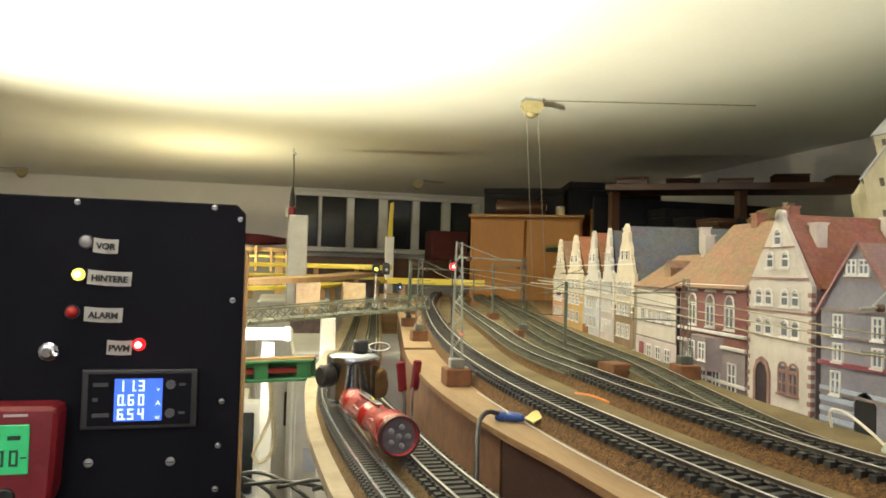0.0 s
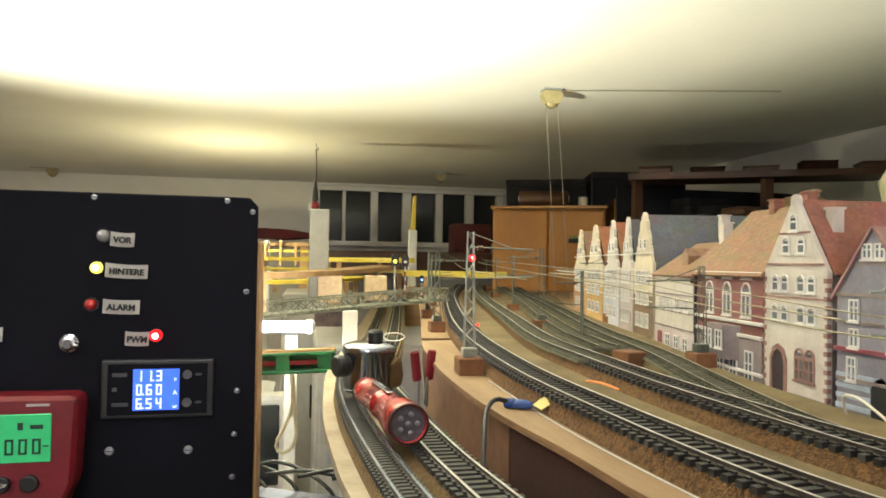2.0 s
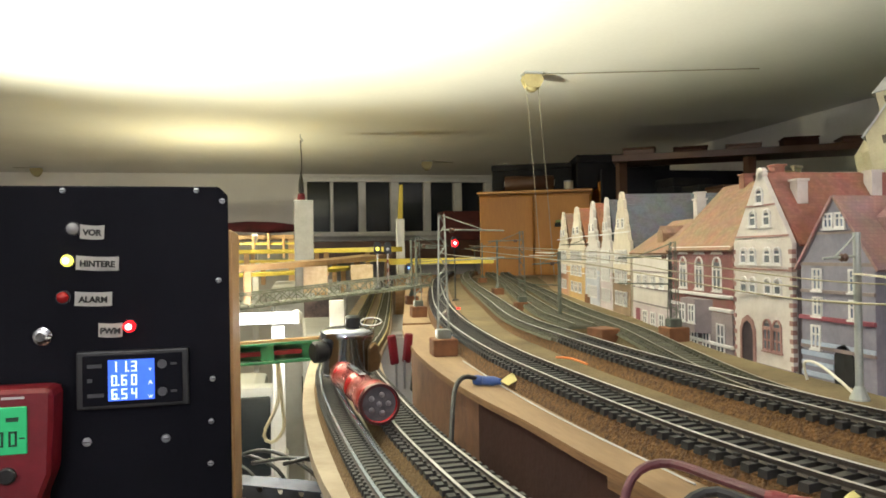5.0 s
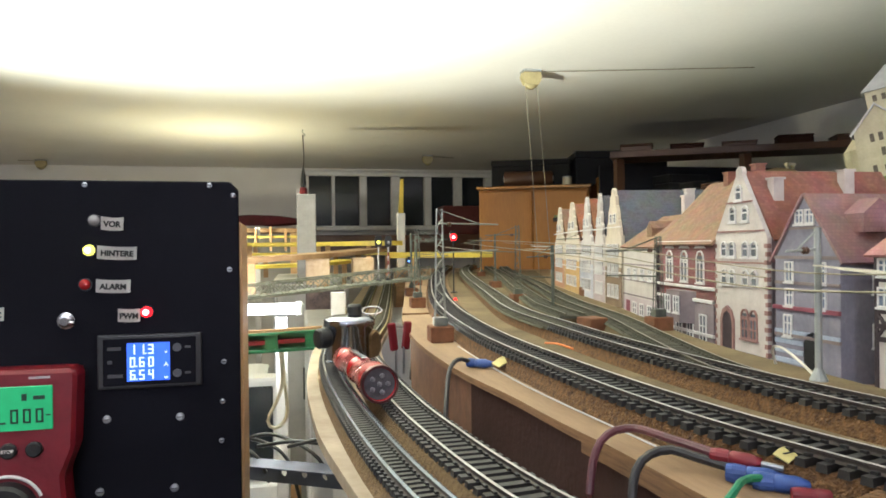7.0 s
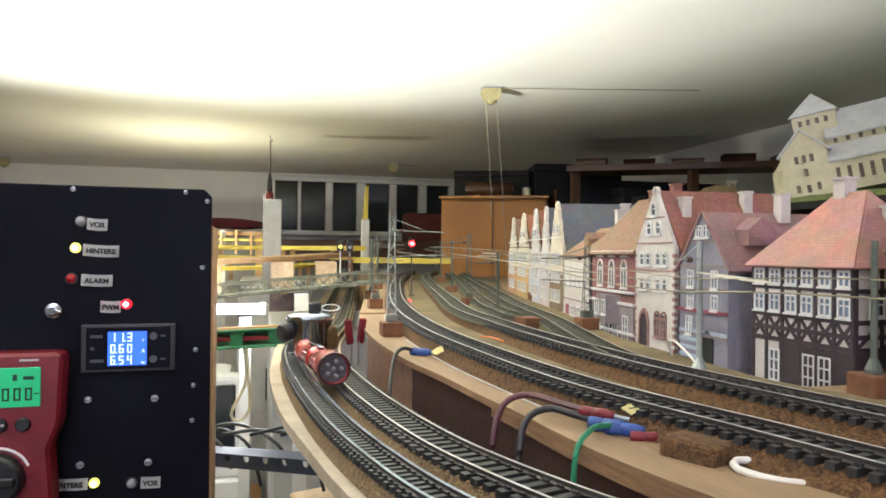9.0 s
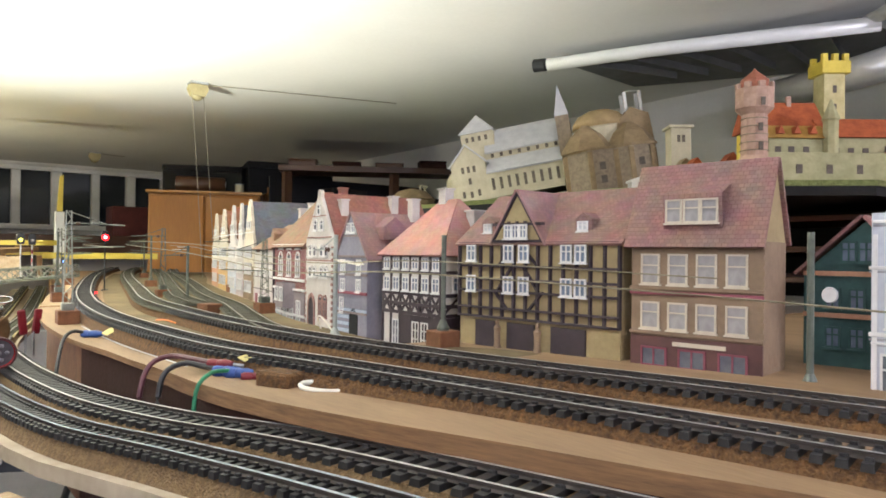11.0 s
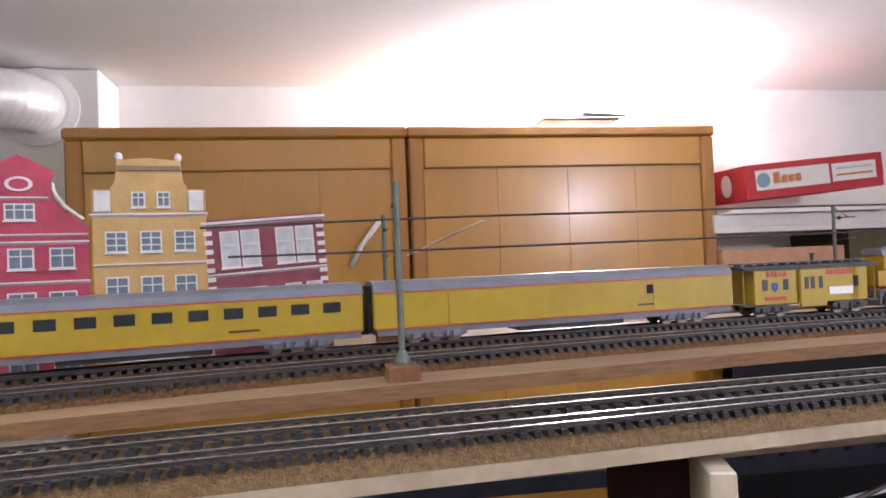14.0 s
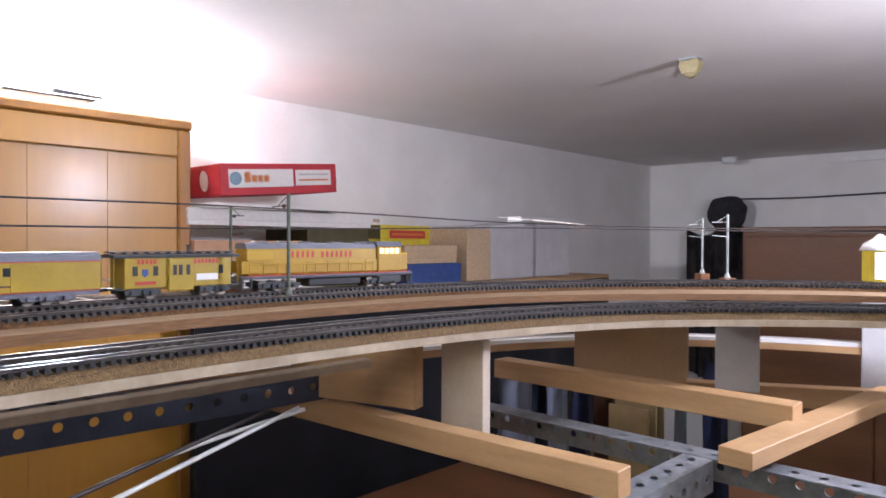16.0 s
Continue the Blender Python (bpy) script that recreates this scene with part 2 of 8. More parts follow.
OAK_ORANGE = mat("orange_veneer", (0.42, 0.170, 0.014), (0.28, 0.105, 0.008), rough=0.5, scale=5, stretch=(1, 1, 0.15))
DARK_WOOD = mat("dark_wood", (0.10, 0.042, 0.02), (0.055, 0.022, 0.01), rough=0.45, scale=7, stretch=(0.15, 1, 1))
BLACK_PANEL = mat("black_panel", (0.0065, 0.0065, 0.0105), (0.0045, 0.0045, 0.0075), rough=0.85, scale=12, fine=500, bump=0.05, spec=0.12)
BLACK = mat("black_plastic", (0.018, 0.018, 0.018), (0.012, 0.012, 0.012), rough=0.4, scale=30)
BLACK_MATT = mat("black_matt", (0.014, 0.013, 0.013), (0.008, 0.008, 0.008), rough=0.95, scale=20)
CHROME = mat("chrome", (0.66, 0.67, 0.70), (0.58, 0.59, 0.62), rough=0.08, metal=1.0, bump=0.0)
SLOTTED = mat("slotted_steel", (0.30, 0.31, 0.33), (0.17, 0.18, 0.195), rough=0.5, metal=0.5, scale=60)
BROWN_WOOD = mat("brown_wood", (0.21, 0.090, 0.034), (0.11, 0.045, 0.018), rough=0.5, scale=7, stretch=(0.15, 1, 1))
STEEL = mat("galvanised_steel", (0.48, 0.50, 0.52), (0.34, 0.36, 0.38), rough=0.42, metal=0.85, scale=50)
BLUE_STEEL = mat("blue_steel", (0.030, 0.038, 0.065), (0.016, 0.020, 0.036), rough=0.5, metal=0.2, scale=40)
WHITE = mat("white_paint", (0.80, 0.79, 0.76), (0.68, 0.67, 0.64), rough=0.5, scale=30)
GREY = mat("grey_board", (0.56, 0.55, 0.55), (0.47, 0.46, 0.46), rough=0.7, scale=25)
WHITE_PAPER = mat("white_paper", (0.80, 0.78, 0.74), (0.72, 0.70, 0.66), rough=0.85, scale=80)
INK = mat("ink", (0.03, 0.03, 0.03), (0.02, 0.02, 0.02), rough=0.8, bump=0)
RED = mat("red_anodised", (0.50, 0.020, 0.026), (0.36, 0.012, 0.016), rough=0.25, metal=0.35, scale=60, coat=0.4)
RED_PLASTIC = mat("red_plastic", (0.185, 0.007, 0.015), (0.135, 0.005, 0.010), rough=0.45, scale=60)
RED_CARD = mat("red_card", (0.52, 0.035, 0.045), (0.42, 0.025, 0.03), rough=0.55, scale=30)
GREEN = mat("green_paint", (0.02, 0.17, 0.07), (0.012, 0.11, 0.045), rough=0.4, scale=30)
YELLOW_WOOD = mat("yellow_pine", (0.74, 0.58, 0.080), (0.56, 0.42, 0.045), rough=0.6, scale=8, stretch=(1, 6, 1))
GLASS_DARK = mat("night_glass", (0.030, 0.035, 0.040), (0.018, 0.022, 0.026), rough=0.12, scale=2, bump=0.0)
MAST = mat("mast_green", (0.15, 0.165, 0.135), (0.075, 0.085, 0.068), rough=0.5, metal=0.3, scale=100)
WIRE = mat("brass_wire", (0.30, 0.265, 0.18), (0.19, 0.165, 0.105), rough=0.45, metal=0.7, scale=40)
WIRE_DARK = mat("dark_wire", (0.10, 0.085, 0.08), (0.06, 0.05, 0.045), rough=0.45, metal=0.6, scale=40)
BRICK_BLOCK = mat("block_wood", (0.21, 0.088, 0.036), (0.12, 0.048, 0.018), rough=0.85, scale=60)

BOARD_Z = 1.795
RAIL_Z = 1.8085
LOW_RAIL = 1.7935
CEIL = 2.28
WALL_X, FAR_Y, BACK_Y, LEFT_X = 1.585, 3.6, -4.25, -2.6

# ---- lamps ----
# A bowl-shaped uplighter stands beyond the control panel: its rim cuts the light on the ceiling.
UP = Vector((-0.31, 0.96, 1.882))
lamp("uplighter_bulb", "POINT", 118, (0.94, 0.93, 0.66), pose(*UP), radius=0.008)
# A second uplighter stands behind the viewer and lights most of the ceiling.
UP_BACK = Vector((-0.42, -0.56, 1.80))
lamp("rear_uplighter_bulb", "POINT", 52, (0.94, 0.95, 0.92), pose(*UP_BACK), radius=0.015)
# A flat halogen lamp on top of the wardrobe shines at the ceiling.
lamp("wardrobe_bulb", "POINT", 46, (1.0, 0.95, 0.90), pose(1.45, -1.18, 2.205), radius=0.03)
# A bare bulb hangs at the room's end behind the viewer.
lamp("hanging_bulb", "POINT", 33, (0.98, 0.95, 0.96), pose(-0.46, -1.86, 2.10), radius=0.035)
# A bare bulb on a stand lights the spiral of boards, beyond the control panel.
SPIRAL_BULB = Vector((-0.23, 2.45, 1.92))
lamp("spiral_bulb", "POINT", 9, (1.0, 0.93, 0.56), pose(*SPIRAL_BULB), radius=0.025)
# A fluorescent tube under the bridge.
lamp("tube_light", "POINT", 2.2, (0.97, 0.97, 0.88), pose(-0.03, 1.262, 1.757), radius=0.02)

# ---- room ----
def wall(name, x0, x1, y0, y1, z0, z1, material, label):
    return whole(name, box(x0, x1, y0, y1, z0, z1), material, label, "wall", kind="structure")


whole("floor", box(LEFT_X - 0.1, WALL_X + 0.1, BACK_Y - 0.1, FAR_Y + 0.1, -0.05, 0.0), FLOOR, "dark wooden boards of the room's floor", "floor", kind="structure")
whole("ceiling", box(LEFT_X - 0.1, WALL_X + 0.1, BACK_Y - 0.1, FAR_Y + 0.1, CEIL, CEIL + 0.1), CEILING, "low white painted plaster ceiling", "ceiling", kind="structure")
wall("wall_east", WALL_X, WALL_X + 0.1, BACK_Y, FAR_Y, 0.0, CEIL, PLASTER, "white plaster wall behind wardrobe and shelves")
wall("wall_south", LEFT_X, WALL_X + 0.1, BACK_Y - 0.1, BACK_Y, 0.0, CEIL, PLASTER, "bluish white plaster wall at the room's end")
wall("wall_west", LEFT_X - 0.1, LEFT_X, BACK_Y, FAR_Y, 0.0, CEIL, PLASTER, "plain white plaster wall")
WX0, WX1, WZ0, WZ1 = 0.09, 1.04, 1.98, 2.245
bm = box(LEFT_X, WX0, FAR_Y, FAR_Y + 0.1, 0.0, CEIL)
box(WX1, WALL_X + 0.1, FAR_Y, FAR_Y + 0.1, 0.0, CEIL, bm=bm)
box(WX0, WX1, FAR_Y, FAR_Y + 0.1, 0.0, WZ0, bm=bm)
box(WX0, WX1, FAR_Y, FAR_Y + 0.1, WZ1, CEIL, bm=bm)
whole("wall_north", bm, PLASTER, "white plaster wall with a band of windows", "wall", kind="structure")


# ---- track lines ----
LINE_A = [(.56, 2.4), (.45, 2.0), (.341, 1.55), (.232, 1.0), (.183, .7), (.163, .48), (.164, .33), (.175, .2), (.20, .1), (.225, 0), (.25, -.1), (.275, -.2), (.312, -.33), (.35, -.5), (.375, -.65), (.395, -.82), (.41, -1.0), (.405, -1.2), (.37, -1.38), (.29, -1.55), (.15, -1.69), (0, -1.77), (-.3, -1.84), (-.8, -1.84)]
LINE_B = [(.64, 2.4), (.52, 2.0), (.405, 1.5), (.29, .9), (.245, .65), (.236, .5), (.234, .38), (.241, .25), (.262, .13), (.287, .03), (.312, -.05), (.345, -.17), (.38, -.31), (.405, -.42), (.425, -.52), (.447, -.68), (.47, -.87), (.48, -1.05), (.475, -1.22), (.435, -1.4), (.345, -1.58), (.2, -1.74), (.02, -1.83), (-.3, -1.9), (-.8, -1.9)]
LINE_C = [(.70, 2.4), (.60, 2.0), (.497, 1.54), (.376, 1.05), (.304, .745), (.289, .655), (.279, .575)]
LINE_D = [(.76, 2.4), (.61, 1.87), (.44, 1.14), (.35, .77), (.308, .55), (.278, .43), (.259, .355), (.247, .30), (.2425, .255)]
LINE_L1 = [(0.362, 2.6, 1.740), (0.265, 1.9, 1.739), (0.178, 1.3, 1.739), (0.118, 0.95, 1.748), (0.092, 0.7, 1.7615), (0.0895, 0.53, 1.768), (0.09, 0.4, 1.7735), (0.0942, 0.3155, 1.777), (0.1, 0.24, 1.7805), (0.109, 0.18, 1.783), (0.127, 0.11, 1.786), (0.152, 0.045, 1.7885), (0.179, -0.05, 1.7915), (0.2154, -0.18, 1.793), (0.248, -0.34), (0.27, -0.5), (0.281, -0.7), (0.288, -0.9), (0.285, -1.1), (0.255, -1.28), (0.19, -1.43), (0.08, -1.55), (-0.06, -1.63), (-0.3, -1.69), (-0.8, -1.7)]
LINE_L2 = [(0.312, 2.6, 1.740), (0.217, 1.9, 1.739), (0.133, 1.3, 1.739), (0.077, 0.95, 1.748), (0.055, 0.7, 1.7615), (0.0512, 0.57, 1.7665), (0.052, 0.48, 1.77), (0.056, 0.37, 1.7745), (0.062, 0.27, 1.779), (0.071, 0.19, 1.7825), (0.084, 0.12, 1.7855), (0.109, 0.045, 1.7885), (0.14, -0.06, 1.7917), (0.176, -0.2, 1.793), (0.206, -0.35), (0.228, -0.5), (0.24, -0.7), (0.25, -0.9), (0.246, -1.08), (0.218, -1.24), (0.16, -1.38), (0.06, -1.49), (-0.06, -1.57), (-0.3, -1.64), (-0.8, -1.65)]
EDGE_UP = [(.42, 2.4), (.34, 2.0), (.26, 1.5), (.177, .98), (.135, .72), (.122, .6), (.117, .5), (.118, .41), (.1225, .35), (.129, .3), (.134, .24), (.139, .2), (.146, .11), (.166, .02), (.194, -.06), (.217, -.12), (.24, -.18), (.274, -.335), (.303, -.49), (.319, -.61), (.332, -.73), (.350, -.9), (.352, -1.1), (.322, -1.3), (.25, -1.45), (.13, -1.58), (-.01, -1.67), (-.3, -1.75), (-.8, -1.76)]
BACK_UP = [(1.0, 2.4), (1.0, 1.6), (1.0, 0.9), (1.0, 0.4), (.95, 0.0), (.9, -.2), (.72, -.5), (.62, -.65), (.60, -.87), (.60, -1.05), (.58, -1.28), (.53, -1.5), (.42, -1.72), (.24, -1.88), (.04, -1.97), (-.3, -2.03), (-.8, -2.03)]


def lift(line, z):
    return [(p[0], p[1], p[2] if len(p) > 2 else z) for p in line]


def side_faces(me, material):
    """Another surface on all faces that do not look up."""
    me.materials.append(material)
    for p in me.polygons:
        if p.normal.z < 0.95:
            p.material_index = 1


def band(name, near, far, z1, thick, material, label, edge=None):
    """A flat board between two edges."""
    a = smooth_line(lift(near, z1), 0.02)
    b = smooth_line(lift(far, z1), 0.02)
    n = 140
    pick = lambda l, i: l[round(i * (len(l) - 1) / (n - 1))]
    own = bmesh.new()
    rows = [[own.verts.new((p.x, p.y, p.z - dz)) for p, dz in ((pick(a, i), 0), (pick(b, i), 0), (pick(b, i), thick), (pick(a, i), thick))] for i in range(n)]
    for r, s in zip(rows, rows[1:]):
        for k in range(4):
            own.faces.new((r[k], r[(k + 1) % 4], s[(k + 1) % 4], s[k]))
    own.faces.new(rows[0])
    own.faces.new(rows[-1][::-1])
    ob = whole(name, own, material, label, "baseboard", kind="structure")
    if edge:
        side_faces(ob.data, edge)
    return ob


# The upper board: wide at both ends, narrow where the middle houses stand beside it on a lower sheet.
NOTCH = [(.412, .745), (.382, .64), (.352, .53), (.335, .43), (.327, .345), (.321, .26), (.323, .215)]
near_line = smooth_line(lift(EDGE_UP, BOARD_Z), .02)


def rising(line):
    """The board climbs a little under the curve, so that the cork shows less there."""
    out = []
    for q in line:
        k = min(max((.20 - q[1]) / .26, 0), 1)
        out.append((q[0], q[1], BOARD_Z + .0042 * k * k * (3 - 2 * k)))
    return out



for name, y0, y1, far in (("baseboard_upper", .745, 9, [q for q in BACK_UP if q[1] > .8] + [(1.0, .745)]), ("baseboard_narrow", .215, .745, NOTCH), ("baseboard_curve", -9, .215, [(1.0, .215)] + [q for q in BACK_UP if q[1] < .1])):
    near = [tuple(q) for q in near_line if y0 - .012 < q.y < y1 + .012 or q.y < -1.7 and y0 < 0]
    curve = name == "baseboard_curve"
    band(name, rising(near) if curve else near, rising(far) if curve else far, BOARD_Z, 0.0082 if curve else 0.0038, PLY, "bare plywood baseboard of the upper railway level", PLY_EDGE)
whole("house_sheet", box(.30, 1.0, .19, .78, BOARD_Z - .0195, BOARD_Z - .0155), BROWN_WOOD, "dark board under the middle houses, below the tracks", "baseboard", kind="structure")
def low_edge(line, shifts):
    """An edge beside a lower track, a little below its rails."""
    return [(p[0] + dx, p[1] + dy, (p[2] if len(p) > 2 else LOW_RAIL) - 0.0135) for p, (dx, dy) in zip(line, shifts)]


low_near = low_edge(LINE_L2, [(-.040, 0)] * 3 + [(-.030, 0)] + [(-.022, 0)] * 4 + [(-.018, 0)] * 3 + [(-.017, 0)] * 3 + [(-.0145, 0)] + [(-.0118, 0)] * 4 + [(-.0115, .005), (-.010, .009), (-.007, .012), (-.005, .013), (0, .014), (0, .014)])
low_far = low_edge(LINE_L1, [(.022, 0)] * 19 + [(.012, -.018)] * 3 + [(0, -.022)] * 3)
band("baseboard_lower", low_near, low_far, LOW_RAIL - 0.0135, 0.007, PALE_PLY, "pale plywood baseboard under the lower tracks")
ground_near = [(x + .026, y) for x, y in LINE_A if -.2 < y < 2.1]
ground_far = [(.74, 2.0), (.62, 1.6), (.52, 1.29), (.483, 1.127), (.450, .98), (.418, .82), (.402, .735), (.374, .615), (.343, .49), (.329, .40), (.324, .335), (.319, .25), (.330, .20), (.368, .15), (.384, .06), (.398, -.03), (.412, -.10), (.424, -.17)]
band("ground_cover", ground_near, ground_far, BOARD_Z + .0012, .0010, SAND, "sandy scatter sheet between the tracks and the houses")
skirt = list(EDGE_UP)
edge_line = smooth_line(lift(skirt, BOARD_Z - 0.0040), 0.02)
face = sweep([q for q in edge_line if -0.2 < q.y < 0.385], [(-0.006, 0), (-0.003, 0), (-0.003, -0.13), (-0.006, -0.13)])
whole("fascia", face, HARDBOARD, "dark brown hardboard skirt under the upper board", "fascia", kind="structure")
face = sweep([q for q in edge_line if q.y > 0.37], [(-0.014, 0), (-0.010, 0), (-0.010, -0.13), (-0.014, -0.13)])
whole("fascia_far", face, mat("brown_chipboard", (.17, .075, .032), (.10, .045, .02), rough=.8, scale=60), "reddish brown chipboard skirt under the upper board", "fascia", kind="structure")
strand = offset_line(smooth_line(lift([q for q in LINE_A if .12 < q[1] < .6], BOARD_Z + .0005), .02), .0205)
whole("earth_wire", sweep(strand, [(-.0004, 0), (0, .0004), (.0004, 0), (0, -.0004)]), GREY, "thin grey wire lying along the cork bed", "wire")

RAIL_PROFILE = [(-0.0008, 0), (0.0008, 0), (0.0008, -0.0005), (0.0003, -0.0008), (0.0003, -0.0018), (0.0012, -0.0025), (-0.0012, -0.0025), (-0.0003, -0.0018), (-0.0003, -0.0008), (-0.0008, -0.0005)]
GAUGE = 0.0165


def track(name, pts, z, label, tie, bed, pitch, near, rail=None, wide=0.015, bed_half=0.0175, gauge=GAUGE, weedy=None, scatter=None):
    """One line of model track: cork bed, two rails, sleepers."""
    line = smooth_line(lift(pts, z), 0.01)
    t = thing(name, label, "track")
    part("roadbed", sweep([p - Vector((0, 0, 0.0048)) for p in line], [(-bed_half + .004, 0), (bed_half - .004, 0), (bed_half, -0.0085), (-bed_half, -0.0085)]), bed, t)
    for s in (-1, 1):
        side_faces(part("rail", sweep(offset_line(line, s * (gauge / 2 + 0.0006)), RAIL_PROFILE), rail or RAIL, t).data, BALLAST if rail is RAIL_DULL else RAIL_SIDE)
    if weedy is not None:
        grown = [p - Vector((0, 0, 0.0036)) for p in line if p.y > weedy]
        part("ballast", sweep(grown, [(-wide - .002, -.0012), (-wide + .001, .0003), (wide - .001, .0003), (wide + .002, -.0012)]), scatter or BALLAST, t, "scatter ballast between the sleepers")
    own = bmesh.new()
    bmesh.ops.create_cube(own, size=1.0)
    tie_w = pitch * .56
    for v in own.verts:
        v.co = Vector((v.co.x * 2 * wide * (0.985 if v.co.z > 0 else 1), v.co.y * (tie_w * .84 if v.co.z > 0 else tie_w), v.co.z * 0.0026 - 0.0037))
    for s in (-1, 1):
        for q in (-1, 1):
            c = s * (gauge / 2 + .0006) + q * .0019
            box(c - .0007, c + .0007, -tie_w * .3, tie_w * .3, -.0026, -.0014, bm=own)
    one = mesh_from(own, "sleeper", tie)
    places = smooth_line(lift(pts, z), pitch)
    rest, grown_over, count = bmesh.new(), bmesh.new(), 0
    for i, p in enumerate(places):
        d = (places[min(i + 1, len(places) - 1)] - places[max(i - 1, 0)]).normalized()
        m = Matrix.Translation(p) @ Matrix.Rotation(math.atan2(d.y, d.x) - math.pi / 2 + random.uniform(-.015, .015), 4, "Z")
        if near[0] < p.y < near[1] and p.x > -0.1 and count < 290:
            part("sleeper", one, None, t, m=m)
            count += 1
        else:
            c = bmesh.new()
            c.from_mesh(one)
            c.transform(m)
            q = bpy.data.meshes.new("tmp")
            c.to_mesh(q)
            c.free()
            (grown_over if weedy is not None and p.y > weedy else rest).from_mesh(q)
            bpy.data.meshes.remove(q)
    for far, colour, lab in ((rest, tie, "distant sleepers of the same track"), (grown_over, TIE_OLIVE, "distant olive sleepers sunk in ballast")):
        if len(far.verts):
            tagged(part("sleeper_bed", far, colour, t, lab), kind="stuff")
        else:
            far.free()
    return t

# ---- houses ----
HOUSE_DROP = .0155
WIN_CACHE = {}


def win_mesh(w, h, mull, arch, fm, pm):
    key = (round(w, 4), round(h, 4), mull, arch, fm.name, pm.name)
    if key in WIN_CACHE:
        return WIN_CACHE[key]
    b = 0.0011
    top = h / 2 - w / 2 if arch else h / 2
    cols = [(-w / 2 + w * k / (mull[0] + 1)) for k in range(1, mull[0] + 1)]
    bars = [-h / 2 + h * (k / (mull[1] + 1) if mull[1] > 1 else 0.62) for k in range(1, mull[1] + 1)]
    bars = [z for z in bars if z < top - b]
    xs = sorted([-w / 2, -w / 2 + b, w / 2 - b, w / 2] + [c + e for c in cols for e in (-b * .4, b * .4)])
    zs = sorted([-h / 2, -h / 2 + b, top - b, top] + [c + e for c in bars for e in (-b * .4, b * .4)])
    own = bmesh.new()
    vert = {(a, c, d): own.verts.new((x, -0.0013 if d else 0, z)) for a, x in enumerate(xs) for c, z in enumerate(zs) for d in (0, 1)}
    solid = lambda a, c: 0 <= a < len(xs) - 1 and 0 <= c < len(zs) - 1 and (a % 2 == 0 or c % 2 == 0)
    for a in range(len(xs) - 1):
        for c in range(len(zs) - 1):
            if not solid(a, c):
                continue
            own.faces.new([vert[k] for k in ((a, c, 1), (a + 1, c, 1), (a + 1, c + 1, 1), (a, c + 1, 1))])
            for da, dc, e0, e1 in ((-1, 0, (a, c), (a, c + 1)), (1, 0, (a + 1, c), (a + 1, c + 1)), (0, -1, (a, c), (a + 1, c)), (0, 1, (a, c + 1), (a + 1, c + 1))):
                if not solid(a + da, c + dc):
                    own.faces.new([vert[k] for k in ((*e0, 0), (*e1, 0), (*e1, 1), (*e0, 1))])
    bmesh.ops.delete(own, geom=[v for v in own.verts if not v.link_faces], context="VERTS")
    if arch:
        n = 7
        for k in range(n):
            a0, a1 = math.pi * k / n, math.pi * (k + 1) / n
            prism([(w / 2 * math.cos(a0), top + w / 2 * math.sin(a0)), (w / 2 * math.cos(a1), top + w / 2 * math.sin(a1)),
                   ((w / 2 - b) * math.cos(a1), top + (w / 2 - b) * math.sin(a1)), ((w / 2 - b) * math.cos(a0), top + (w / 2 - b) * math.sin(a0))], -0.0013, 0, bm=own)
        bmesh.ops.remove_doubles(own, verts=own.verts[:], dist=1e-6)
    sill_me = mesh_from(box(-w / 2 - 0.0008, w / 2 + 0.0008, -0.0021, 0, -h / 2 - 0.0011, -h / 2 - .00005), "sill", fm)
    frame_me = mesh_from(own, "window", fm)
    pane_me = mesh_from(box(-w / 2 + .0003, w / 2 - .0003, -0.0004, 0.0006, -h / 2 + .0003, h / 2 - (w * .3 if arch else .0003)), "pane", pm)
    WIN_CACHE[key] = (frame_me, pane_me, sill_me)
    return WIN_CACHE[key]


def window(parent, u, z, w, h, fm, pm, mull=(1, 1), arch=False, y=0.0):
    a, b, c = win_mesh(w, h, mull, arch, fm, pm)
    o = part("window", a, None, parent, m=pose(u, y, z))
    part("pane", b, None, o)
    part("sill", c, None, o)
    return o


def beams(u0, u1, z0, z1, posts, rails, braces=(), t=0.0016, y0=-0.0009):
    own = []
    for u in posts:
        own.append(box(u - t / 2, u + t / 2, y0, 0.0005, z0, z1))
    for z in rails:
        own.append(box(u0, u1, y0 - .0002, 0.0005, z - t / 2, z + t / 2))
    for a, b, c, d in braces:
        L, ang = math.hypot(c - a, d - b), math.atan2(d - b, c - a)
        own.append(box(0, L, y0 + .0001, 0.0004, -t * .4, t * .4, m=Matrix.Translation((a, 0, b)) @ Matrix.Rotation(-ang, 4, "Y")))
    return own


def house_base(name, L, R, label, group="houses beside the track", tilt=0.0, drop=0.0):
    """A house between two corners of its front; drop: how far below the track board it stands."""
    d = Vector((R[0] - L[0], R[1] - L[1], 0))
    m = Matrix.Translation((L[0], L[1], BOARD_Z - drop)) @ Matrix.Rotation(math.atan2(d.y, d.x), 4, "Z") @ Matrix.Rotation(tilt, 4, "Y") @ Matrix.Diagonal((1, 1, 1 + drop / .115, 1))
    return thing(name, label, "house", m, group), d.length


